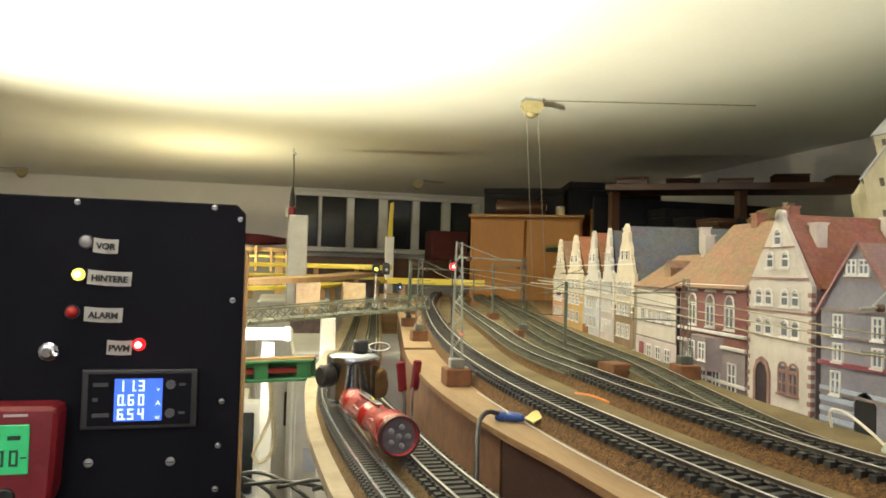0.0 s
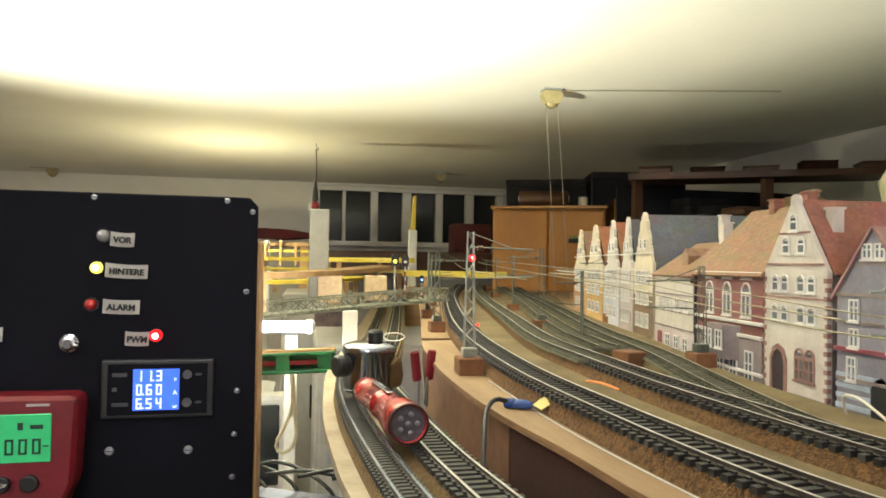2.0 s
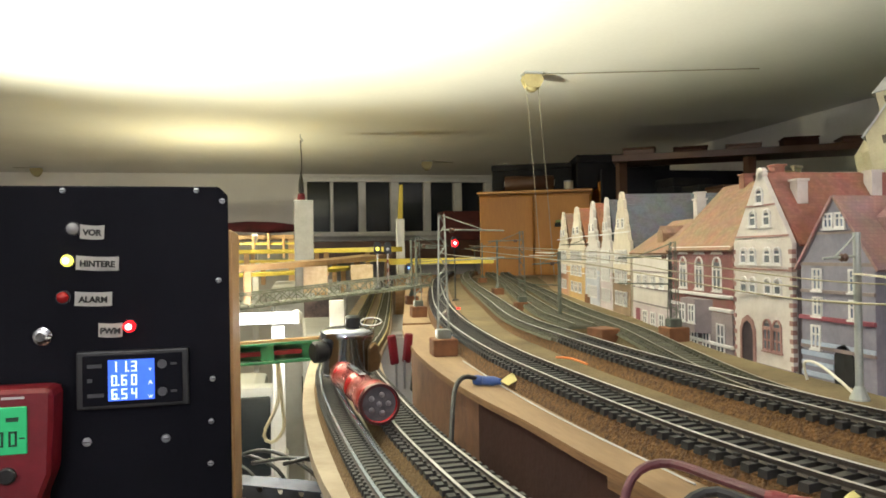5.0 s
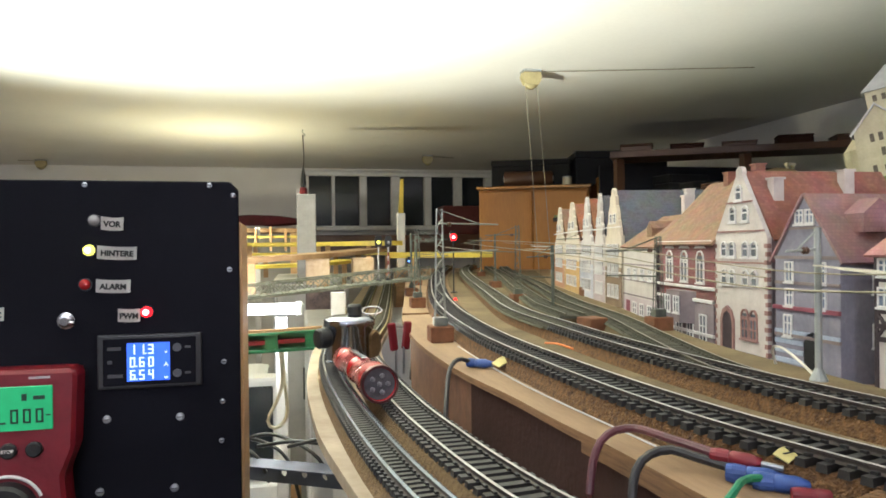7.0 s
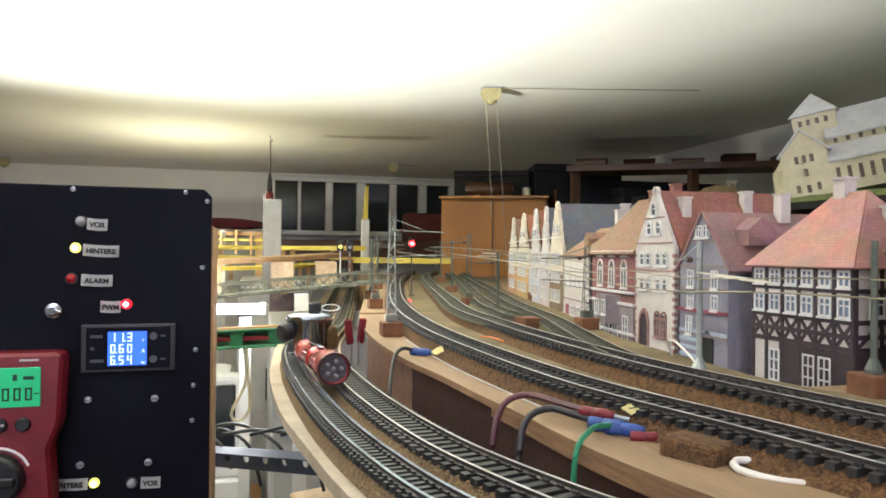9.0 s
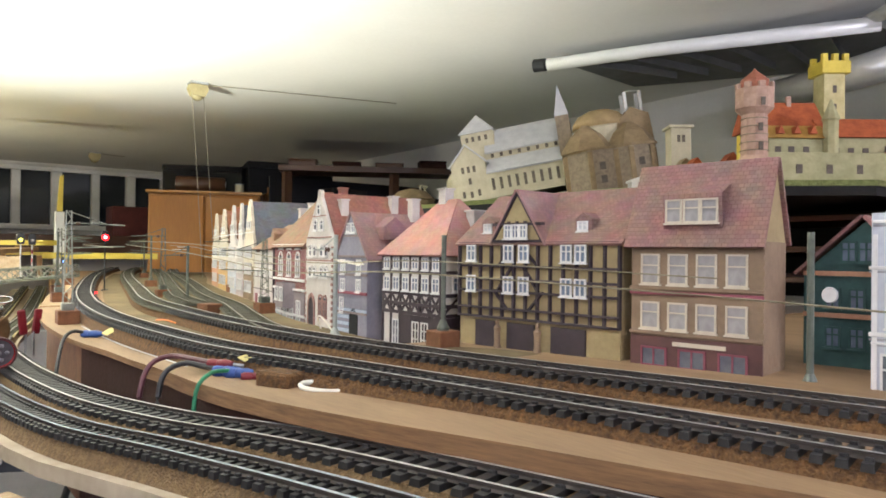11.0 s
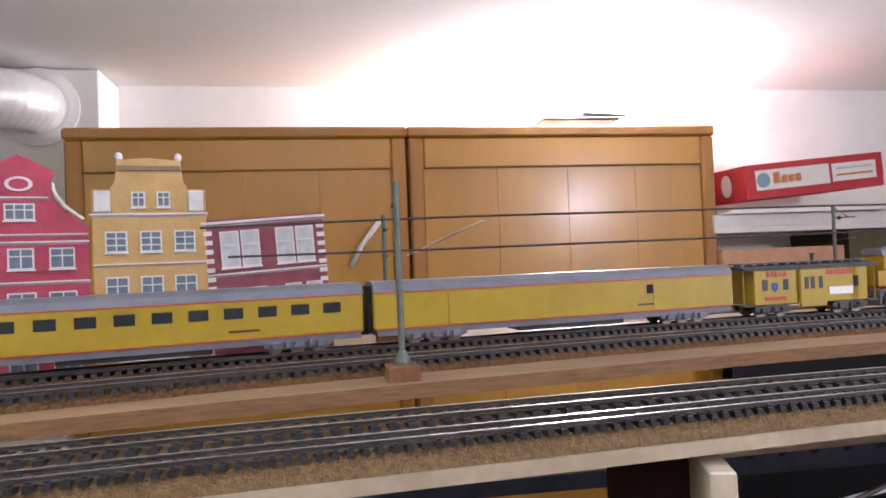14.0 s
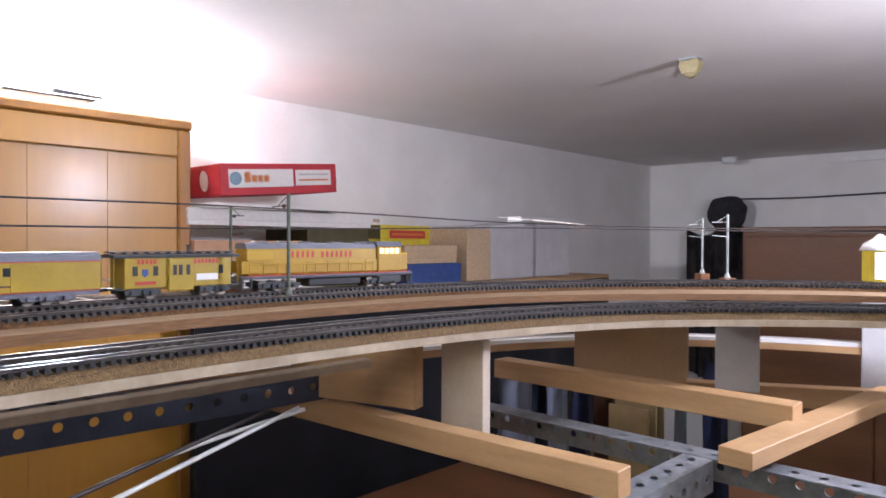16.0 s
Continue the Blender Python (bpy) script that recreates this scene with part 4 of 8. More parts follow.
for z in (.072, .037 + .0115):
    for u in (.10, .36, .46, .72, .80):
        window(t, u * w, z, .0095, .0125, FRAME_W, PANE_BLUE, y=-.003)
for u in (.36, .41, .46):
    window(t, u * w, .088, .0072, .0105, FRAME_W, PANE_BLUE, y=-.0038)
part("dark_ground_floor", box(w * .12, w * .26, -.0012, .002, 0, .020), TIMBER, t)
part("dark_ground_floor", box(w * .34, w * .52, -.0012, .002, 0, .020), TIMBER, t)
part("dark_ground_floor", box(w * .62, w * .82, -.0012, .002, 0, .020), TIMBER, t)
for u in (.3, .56):
    part("statue", lathe([(.0032, 0), (.0024, .003), (.0024, .012), (.0030, .015), (.0012, .017), (.0016, .020), (.0003, .0215)], 10, m=pose(u * w, -.005, 0.001)), W_STONE, t, "small pale stone doorway statue")
for u in (.15, .76):
    q = part("dormer", prism([(u * w - .007, .088), (u * w + .007, .088), (u * w + .007, .0965), (u * w, .101), (u * w - .007, .0965)], .008, .030), R_BROWN, t)
    window(t, u * w, .0915, .0085, .007, FRAME_W, PANE_PALE, y=.0078)

# broad house with a big brown mansard roof
t, w = house_base("house", (.391, .053), (.4055, -.027), "yellow stone house with steep brown roof and wide dormer")
d = .038
part("wall", box(0, w, 0, d, 0, .080), W_STONE, t)
part("gable", prism([(0, .080), (d, .080), (.020, .128)], w - .004, w - .0003, axis="x"), W_YEL, t)
own = bmesh.new()
slab([(-.003, -.004, .076), (w + .002, -.004, .076), (w + .002, .020, .129), (-.003, .020, .129)], .002, own)
slab([(-.003, d + .003, .078), (w + .002, d + .003, .078), (w + .002, .020, .129), (-.003, .020, .129)], .002, own)
part("roof", own, R_BROWN, t)
part("dormer", prism([(-.002, .088), (.018, .118), (-.0025, .109)], w * .27, w * .72, axis="x"), R_BROWN, t)
for u in (.36, .5, .63):
    window(t, u * w, .0985, .0105, .0145, W_PALE_LIT, PANE_DIM, (0, 1), y=-.0027)
for z, hh in ((.063, .019), (.034, .017)):
    for u in (.16, .38, .6, .82):
        window(t, u * w, z, .0125, hh, W_PALE_LIT, PANE_DIM, (0, 1))
for z in (.047, .050, .0775, .022):
    part("moulding", box(-.0006, w + .0006, -.0018, 0, z, z + .0022, .0003), W_STONE if z != .047 else W_BURG, t)
part("shop_front", box(0.0, w, -.001, .001, 0, .021), mat("shop_brown", (.11, .045, .040), (.07, .03, .026), rough=.7, scale=60), t)
for u in (.2, .5, .8):
    window(t, u * w, .0085, .017, .012, W_BURG, PANE, (1, 0), y=-.0012)
part("fascia", box(w * .35, w * .75, -.002, -.001, .0160, .0185), W_PALE_LIT, t)
for k in range(9):
    part("quoin", box(w - (.0055 if k % 2 else .004), w + .0008, -.0008, .004, .024 + k * .006, .0275 + k * .006), W_STONE, t)

# teal half-timbered house standing back
t, w = house_base("house", (.478, -.014), (.486, -.082), "teal half-timbered house standing back in shadow")
H_ = .094
part("wall", prism([(0, 0), (w, 0), (w, .055), (w * .52, H_), (0, .062)], 0, .08), W_TEAL, t)
part("roof", slab([(w + .004, -.004, .050), (w * .5, -.004, H_ + .002), (w * .5, .09, H_ + .002), (w + .004, .09, .050)], .002, bmesh.new()), R_PINK, t)
part("roof", slab([(-.004, -.004, .060), (w * .5, -.004, H_ + .002), (w * .5, .09, H_ + .002), (-.004, .09, .060)], .002, bmesh.new()), R_BROWN, t)
for z, us in ((.075, (.38, .52)), (.046, (.25, .45, .65, .85)), (.022, (.25, .45, .65, .85))):
    for u in us:
        window(t, u * w, z, .009, .013, W_TEAL, PANE_BLUE)
for z in (.034, .060):
    part("moulding", box(0, w, -.0014, 0, z, z + .003), W_ORANGE, t)

# six tall town-house facades of printed card
plate_house((.415, -.079), (.429, -.165), 1.947, 1.880, "scroll", W_PALEBLUE, "pale blue baroque facade with scrolled gable",
            [(.93, (.5,), .10, .05, (0, 1), False), (.80, (.44, .56), .085, .075, (0, 1), False), (.66, (.42, .56), .085, .085, (0, 1), False), (.51, (.18, .5, .82), .14, .10, (1, 1), False), (.31, (.14, .46, .78), .13, .15, (1, 1), False), (.08, (.12, .45, .78), .14, .14, (1, 1), False)],
            [(.585, 0, 1, .02), (.43, -.01, 1.01, .02), (.205, -.01, 1.01, .025), (.745, .14, .86, .018), (.875, .24, .76, .014), (.18, 0, 1, .012)], pilasters=(.02, .30, .62, .98))
plate_house((.431, -.168), (.444, -.2465), 1.955, 1.884, "scroll", W_PINK, "pale pink baroque facade with scrolled gable",
            [(.80, (.5,), .12, .06, (1, 1), False), (.68, (.3, .5, .7), .14, .06, (1, 1), False), (.52, (.18, .5, .82), .20, .09, (1, 1), False), (.31, (.18, .5, .82), .17, .13, (1, 1), False), (.10, (.2, .52, .82), .18, .13, (1, 1), False)],
            [(.60, 0, 1, .02), (.74, .12, .88, .018), (.87, .22, .78, .014), (.43, -.01, 1.01, .016), (.21, -.01, 1.01, .02)], trim_mat=TRIM_GREY, pilasters=(.02, .34, .67, .98))
plate_house((.4455, -.249), (.465, -.3335), 1.959, 1.896, "scroll", W_CREAM, "cream and white stepped-gable facade with dark windows",
            [(.80, (.42, .57), .09, .055, (0, 1), False), (.655, (.2, .4, .6, .8), .085, .055, (0, 1), False), (.50, (.18, .5, .82), .19, .095, (1, 2), False), (.29, (.18, .5, .82), .19, .105, (1, 2), False), (.09, (.18, .5, .82), .19, .12, (1, 2), False)],
            [(.60, 0, 1, .012), (.73, .1, .9, .012), (.44, 0, 1, .01), (.23, 0, 1, .01)], pane=PANE, trim_mat=TRIM_GREY, extra=.010)
tr, w, H_ = plate_house((.466, -.336), (.490, -.4185), 1.954, 1.898, "red", W_RED, "crimson facade with white trim and curved gable",
            [(.74, (.5,), .22, .075, (2, 1), False), (.53, (.2, .5, .8), .19, .095, (1, 1), False), (.31, (.2, .5, .8), .21, .14, (1, 1), False), (.09, (.5, .82), .21, .15, (1, 1), False)],
            [(.60, -.01, 1.01, .014), (.635, .0, 1.0, .01), (.42, -.01, 1.01, .014), (.20, -.01, 1.01, .014), (.80, .25, .75, .012)], pane=PANE_BLUE)
part("oval_window", lathe([(.0062, 0), (.0062, .0016), (.0046, .0016), (.0046, .0008), (.0001, .0008)], 20, m=pose(w / 2, 0, .865 * H_, 90) @ Matrix.Diagonal((1.4, 0.85, 1, 1))), FRAME_W, tr)
part("oval_pane", lathe([(.0044, .0009), (.0044, .0012), (.0001, .0012)], 20, m=pose(w / 2, 0, .865 * H_, 90) @ Matrix.Diagonal((1.4, 0.85, 1, 1))), W_RED, tr)
for s in (-1, 1):
    cur = [(w / 2 + s * (w * .5 - a * w), .897 - .795 + b, 0) for a, b in ((0.03, .008), (.09, .012), (.17, .018), (.24, .027), (.26, .036))]
    part("gable_trim", tube([(u, -.0006, z - .0) for u, z, _ in [(c[0], c[1] + .002, 0) for c in cur]], .0012, 6, step=.002), FRAME_W, tr)
th, w, H_ = plate_house((.4905, -.421), (.505, -.4995), 1.953, 1.914, "plain", W_OCHRE, "ochre facade with raised parapet and round arch",
            [(.80, (.40, .62), .12, .075, (1, 1), False), (.60, (.2, .5, .8), .19, .10, (1, 2), False), (.37, (.2, .5, .8), .20, .13, (1, 2), False)],
            [(.725, -.02, 1.02, .016), (.49, 0, 1, .012), (.275, 0, 1, .012)], pane=PANE_BLUE)
for ob in [o for o in th.children if o.name.startswith("facade")]:
    bpy.data.objects.remove(ob)
part("facade", prism([(0, 0), (w * .18, 0), (w * .20, .018), (w * .30, .029), (w * .5, .034), (w * .70, .029), (w * .80, .018), (w * .82, 0), (w, 0), (w, .134), (w * .85, .134), (w * .80, .140), (w * .78, .156), (w * .5, .158), (w * .22, .156), (w * .20, .140), (w * .15, .134), (0, .134)], 0, .006, bevel=.0004), W_OCHRE, th)
part("arch_infill", prism([(w * .18, 0), (w * .82, 0), (w * .80, .018), (w * .70, .029), (w * .5, .034), (w * .30, .029), (w * .20, .018)], .0042, .0055), WHITE, th, "white card behind the arch")
part("arch_band", box(0, w, -.0008, 0, .036, .042), W_STONE, th)
for s, u in ((-1, .02), (1, .84)):
    part("pillar", box(u * w, (u + .14) * w, -.002, .006, .117, .133, .0008), FRAME_W, th)
    part("urn", lathe([(.002, 0), (.003, .002), (.0022, .005), (.0008, .006)], 10, m=pose((.24 if s < 0 else .76) * w, .002, .156)), FRAME_W, th)
part("pediment", box(w * .22, w * .78, -.002, .001, .148, .152, .0004), W_STONE, th)
tb, w, H_ = plate_house((.5055, -.503), (.515, -.5945), 1.905, 1.9049, "plain", W_BURG, "burgundy shop facade with striped awning, leaning askew",
            [(.78, (.20, .37, .66, .83), .155, .26, (0, 1), False), (.37, (.22, .40, .70, .88), .14, .26, (0, 1), False)],
            [(.965, -.02, 1.02, .03), (.60, 0, 1, .02)], pane=PANE_PALE, tilt=-0.055)
for k in range(9):
    for u in (0.03, .97):
        part("quoin", box(u * w - .003, u * w + .003, -.0009, 0, .040 + k * .0072, .0435 + k * .0072), FRAME_W, tb)
own = bmesh.new()
for k in range(10):
    if k % 2 == 0:
        slab([(w * (.15 + k * .085), -.001, .030), (w * (.15 + (k + 1) * .085), -.001, .030), (w * (.15 + (k + 1) * .085), -.012, .020), (w * (.15 + k * .085), -.012, .020)], .0006, own)
part("awning", own, FRAME_W, tb, "white stripes of the awning")
part("awning", slab([(w * .15, -.001, .0294), (w * .98, -.001, .0294), (w * .98, -.012, .0194), (w * .15, -.012, .0194)], .0005, bmesh.new()), W_BURG, tb)

# ---- wardrobe ----
def wardrobe(y0, y1, label):
    t = thing("wardrobe", label, "wardrobe", pose(1.33, y0, 0), "pair of wardrobes")
    w = y0 - y1
    T = 2.138
    part("carcass", box(0.02, 0.25, -w, 0, 0, T - .022), BEECH_EDGE, t)
    part("top", box(-0.004, 0.252, -w - .003, .003, T - .022, T, .004), BEECH_EDGE, t)
    for a, b in ((-0.030, 0.0), (-w, -w + .030)):
        part("stile", box(-.002, .02, a, b, 0.02, T - .023, .004), BEECH_EDGE, t)
    part("rail", box(0.0, .02, -w + .0305, -.0305, T - .085, T - .023, .003), BEECH, t)
    n = 4
    for k in range(n):
        a = -.0305 - (w - .061) * k / n
        b = -.0305 - (w - .061) * (k + 1) / n
        part("panel", box(0.006, .02, b + .0002, a - .0002, 0.1, T - .0855, .0004), BEECH, t)
    return t


wardrobe(-.136, -.772, "beech-veneer wardrobe with panelled front")
wardrobe(-.778, -1.452, "beech-veneer wardrobe with glossy panelled front")

# ---- control panel ----
t = thing("control_panel", "tall black control panel with lamps and switches", "control panel", pose(-0.0205, 0.498, 1.9225, 0, 0, 1.5))
part("plate", prism([(-.62, -.45), (0, -.45), (0, -.006), (-.006, 0), (-.62, 0)], 0, .003, bevel=.0008), BLACK_PANEL, t)
part("side_board", box(-.016, .002, .0035, .10, -.45, -.03, .001), PINE, t)
part("back_frame", box(-.62, -.02, .0035, .02, -.45, -.012), PINE, t)
PANEL = t

# ---- fittings of the control panel ----
GREEN_LED = mat("green_glow", (0.05, 1.0, 0.35), (0.04, 0.9, 0.3), rough=0.3, emit=3.0, bump=0)
YELLOW_LED = mat("yellow_glow", (1.0, 0.95, 0.10), (0.9, 0.85, 0.08), rough=0.3, emit=2.5, bump=0)
RED_LED = mat("red_glow", (1.0, 0.004, 0.006), (1.0, 0.004, 0.006), rough=0.3, emit=5.0, bump=0)
LED_CORE = {"red_glow": mat("red_core", (1.0, .75, .72), (1.0, .7, .68), emit=4.0, bump=0), "yellow_glow": mat("yellow_core", (1.0, 1.0, .75), (1.0, 1.0, .7), emit=3.0, bump=0)}
RED_OFF = mat("red_lens", (0.40, 0.02, 0.02), (0.30, 0.015, 0.015), rough=0.25, scale=200)
CLEAR_OFF = mat("clear_lens", (0.35, 0.34, 0.35), (0.25, 0.24, 0.25), rough=0.25, scale=200)
LCD_BLUE = mat("blue_backlight", (0.06, 0.17, 0.90), (0.05, 0.14, 0.80), rough=0.2, emit=0.9, bump=0, scale=200)
LCD_WHITE = mat("white_segments", (0.75, 0.85, 1.0), (0.75, 0.85, 1.0), rough=0.4, emit=1.1, bump=0)
LCD_GREEN = mat("green_backlight", (0.04, 0.46, 0.17), (0.035, 0.40, 0.145), rough=0.2, emit=0.36, bump=0, scale=120)
LCD_DARK = mat("dark_segments", (0.01, 0.06, 0.03), (0.01, 0.05, 0.025), rough=0.5, bump=0)
FRONT = Matrix.Rotation(math.pi / 2, 4, "X")
SEGMENTS = {"0": "abcdef", "1": "bc", "3": "abcdg", "4": "bcfg", "5": "acdfg", "6": "acdefg", "L": "def"}


def seven_segment(text, x, y, z, size, material, parent, step=.78):
    """Display digits, each of separate straight segments joined into one sign."""
    w, h, b = size * .5, size, size * .13
    spots = {"a": (0, w, h - b, h), "d": (0, w, 0, b), "g": (0, w, h / 2 - b / 2, h / 2 + b / 2), "f": (0, b, h / 2, h), "e": (0, b, 0, h / 2), "b": (w - b, w, h / 2, h), "c": (w - b, w, 0, h / 2)}
    for ch in text:
        if ch == ".":
            part("point", box(x - size * step + w + b * .5, x - size * step + w + b * 1.5, y - .0003, y, z, z + b), material, parent)
            continue
        own = bmesh.new()
        for k in SEGMENTS[ch]:
            x0, x1, z0, z1 = spots[k]
            box(x + x0, x + x1, y - .0003, y, z + z0, z + z1, bm=own)
        part("digit", own, material, parent)
        x += size * step




def on_panel(u, z, y=0.0):
    return Matrix.Translation((u, y, z)) @ FRONT


for u, z in ((-.1053, -.0032), (-.0207, -.0028), (-.0038, -.0100), (-.0069, -.0653), (-.0117, -.1337), (-.0130, -.1632), (-.0139, -.1923), (-.0925, -.1715), (-.0429, -.1727), (-.0977, -.2232), (-.0473, -.2246)):
    big = z < -.16 and u < -.03
    r = .0030 if big else .0020
    s = part("screw", lathe([(r, 0), (r, .0004), (r * .8, .0011), (.0002, .0013)], 14), STEEL, PANEL, m=on_panel(u, z))
    part("slot", box(-r * .7, r * .7, -.0003, .0003, .0010, .0015), BLACK, s)
for u, z, m, lab in ((-.0991, -.0286, CLEAR_OFF, "unlit clear lamp"), (-.1027, -.0500, YELLOW_LED, "lit yellow lamp"), (-.1057, -.0743, RED_OFF, "unlit red lamp"), (-.0648, -.0951, RED_LED, "lit red lamp"), (-.1694, -.0164, GREEN_LED, "lit green lamp"), (-.0870, -.2379, YELLOW_LED, "lit yellow lamp"), (-.0594, -.2403, CLEAR_OFF, "unlit clear lamp"), (-.178, -.0930, CLEAR_OFF, "unlit clear lamp")):
    q = part("indicator_lamp", lathe([(.0038, 0), (.0038, .0025), (.0030, .0045), (.0016, .0056), (.0002, .006)], 16), m, PANEL, lab, m=on_panel(u, z), smooth=True)
    part("bezel", lathe([(.0046, 0), (.0046, .0012), (.0039, .0012), (.0039, 0)], 16), BLACK, q)
    if m in (RED_LED, YELLOW_LED):
        part("glowing_core", lathe([(.0022, .0050), (.0019, .0060), (.0010, .0066), (.0002, .0068)], 14), LED_CORE[m.name], q)
for u, z, w, txt in ((-.0870, -.0308, .0150, "VOR"), (-.0840, -.0518, .0265, "HINTERE"), (-.0868, -.0756, .0230, "ALARM"), (-.0765, -.0969, .0150, "PWM"), (-.1645, -.0933, .0150, "DCC"), (-.1060, -.2375, .0290, "HINTERE"), (-.0450, -.2406, .0150, "VOR")):
    own = bmesh.new()
    n = 8
    rows = [[own.verts.new((-w / 2 + w * k / n, -.0006 - .0012 * (2 * k / n - 1) ** 2, s * .0047 - .0006 * (1 - (2 * k / n - 1) ** 2))) for s in (-1, 1)] for k in range(n + 1)]
    for a, b in zip(rows, rows[1:]):
        own.faces.new((a[0], b[0], b[1], a[1]))
    bmesh.ops.solidify(own, geom=own.faces[:], thickness=.0003)
    lb = part("paper_label", own, WHITE_PAPER, PANEL, m=Matrix.Translation((u, -.0004, z)) @ Matrix.Rotation(radians(random.uniform(1, 3)), 4, "Y"))
    if txt:
        words("lettering", txt, .0055, INK, lb, Matrix.Translation((0, -.0021, -.0008)) @ FRONT, bold=.035)
    else:
        part("lettering", box(-.0050, .0050, -.0022, -.0018, -.0016, .0014), INK, lb)
sw = part("toggle_switch", lathe([(.0060, 0), (.0060, .0010), (.0046, .0012), (.0046, .0040), (.0030, .0045), (.0030, .0052), (.0002, .0052)], 12), CHROME, PANEL, "chrome toggle switch", m=on_panel(-.1183, -.0998))
part("lever", lathe([(.0013, .004), (.0016, .012), (.0022, .0155), (.0012, .0175), (.0002, .018)], 12, m=pose(0, 0, 0, 0, 28, 0)), CHROME, sw)
kn = part("bat_handle_knob", lathe([(.0100, 0), (.0105, .004), (.0085, .010), (.0075, .012), (.0002, .013)], 20), CHROME, PANEL, "shiny metal knob", m=on_panel(-.1712, -.0527), smooth=True)
part("pointer", box(-.0012, .0012, -.0005, .0095, .012, .0145), BLACK, kn)

mt = part("panel_meter", box(-.0976, -.0271, -.0045, -.0001, -.1496, -.1109, .0012, seg=2), BLACK, PANEL, "black digital volt, ampere and watt meter")
part("bezel", prism([(-.0935, -.1470), (-.0310, -.1470), (-.0310, -.1135), (-.0935, -.1135)], -.0056, -.0045, bevel=.0004), BLACK_PANEL, mt)
part("display", box(-.0776, -.0487, -.0064, -.0056, -.1440, -.1168), LCD_BLUE, mt)
for k, txt in enumerate(("11.3v", "0.60A", "6.54w")):
    seven_segment(txt[:-1], -.0755, -.0064, -.1248 - k * .0091, .0070, LCD_WHITE, mt, .88)
    words("unit", txt[-1], .0042, LCD_WHITE, mt, Matrix.Translation((-.0512, -.0067, -.1236 - k * .0091)) @ FRONT)
for z in (-.1209, -.1395):
    b = part("button", lathe([(.0030, 0), (.0030, .001), (.0022, .001), (.0022, .0004), (.0002, .0004)], 16, m=on_panel(-.0438, z, -.0056)), mat("dim_ring", (.09, .09, .10), (.07, .07, .08), rough=.5), mt)
    part("caption", box(-.0385, -.0345, -.0059, -.0056, z - .0008, z + .0008), mat("dim_print", (.06, .06, .065), (.05, .05, .055)), mt)
for z, w in ((-.1205, .009), (-.1300, .003), (-.1400, .010)):
    part("caption", box(-.0905, -.0905 + w, -.0059, -.0056, z - .0012, z + .0012), mat("dim_print", (.06, .06, .065)), mt)

# multimeter hung on the panel
mm = thing("multimeter", "red handheld multimeter with lit green display", "multimeter", PANEL.matrix_world @ Matrix.Translation((-.1345, -.004, -.19)))
part("case", prism([(-.030, .0580), (-.0275, .0605), (.0265, .0600), (.0290, .0570), (.0270, .006), (.0200, -.012), (.0230, -.05), (.022, -.09), (-.038, -.09), (-.0385, -.05), (-.0350, -.012), (-.034, .010)], -.022, .003, bevel=.0025), RED_PLASTIC, mm)
part("display", box(-.0215, .0145, -.0236, -.0222, .0205, .0500, .0005), LCD_GREEN, mm)
seven_segment("L000", -.0185, -.0237, .0255, .0095, LCD_DARK, mm, .80)
part("battery_mark", box(-.004, -.001, -.0241, -.0236, .0405, .0450), LCD_DARK, mm)
part("unit_mark", box(.003, .010, -.0241, -.0236, .0410, .0435), LCD_DARK, mm)
part("unit_mark", box(.0105, .0135, -.0241, -.0236, .030, .0308), LCD_DARK, mm)
part("brand_bar", box(.000, .013, -.0225, -.0221, .0545, .0560), GREY, mm)
for u in (-.0265, -.0125, .0030):
    b = part("button", lathe([(.0052, 0), (.0052, .0022), (.0042, .003), (.0002, .003)], 16), BLACK, mm, m=on_panel(u, .0075, -.022))
words("lettering", "STOP", .0032, WHITE_PAPER, mm, Matrix.Translation((-.0125, -.0254, .0075)) @ FRONT)
dl = part("rotary_dial", lathe([(.0190, 0), (.0185, .008), (.0165, .0105), (.0002, .0105)], 28), BLACK, mm, "black rotary dial", m=on_panel(-.0140, -.0320, -.022))
part("grip", box(-.015, .015, -.0035, .0035, .0105, .0145, .0012), BLACK, dl)
part("dial_ring", tube([(-.0140 + .0225 * math.cos(a), -.0228, -.0320 + .0225 * math.sin(a)) for a in [math.pi * (.12 + .76 * k / 14) for k in range(15)]], .0012, 6), WHITE, mm)

gb = thing("meter_box", "grey metal meter box on the control panel", "meter", PANEL.matrix_world @ Matrix.Translation((-.205, -.001, -.155)))
part("case", box(-.02, .026, -.018, 0, -.045, .032, .002), GREY, gb)
part("scale_window", box(-.018, .022, -.0188, -.018, -.01, .027), WHITE_PAPER, gb)
part("knob", lathe([(.004, 0), (.0035, .004), (.0002, .004)], 14, m=on_panel(.014, -.028, -.018)), BLACK, gb)

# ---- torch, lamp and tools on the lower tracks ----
# Things on the sloping lower tracks are set out at a nearer level first and then scaled up about the camera's eye
# point, which takes them farther and lower.
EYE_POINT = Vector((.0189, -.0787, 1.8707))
EYE_SCALE = Matrix.Translation((.004, 0, -.003)) @ Matrix.Translation(EYE_POINT) @ Matrix.Scale(1.3, 4) @ Matrix.Translation(-EYE_POINT)
a0, a1 = Vector((.0475, .385, LOW_RAIL + .0105)), Vector((.0580, .287, LOW_RAIL + .0125))
dirn = (a1 - a0).normalized()
m = EYE_SCALE @ Matrix.Translation(a0 + Vector((-.001, 0, .0015))) @ Matrix.Scale(1, 4) @ dirn.to_track_quat("Z", "Y").to_matrix().to_4x4()
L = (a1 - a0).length
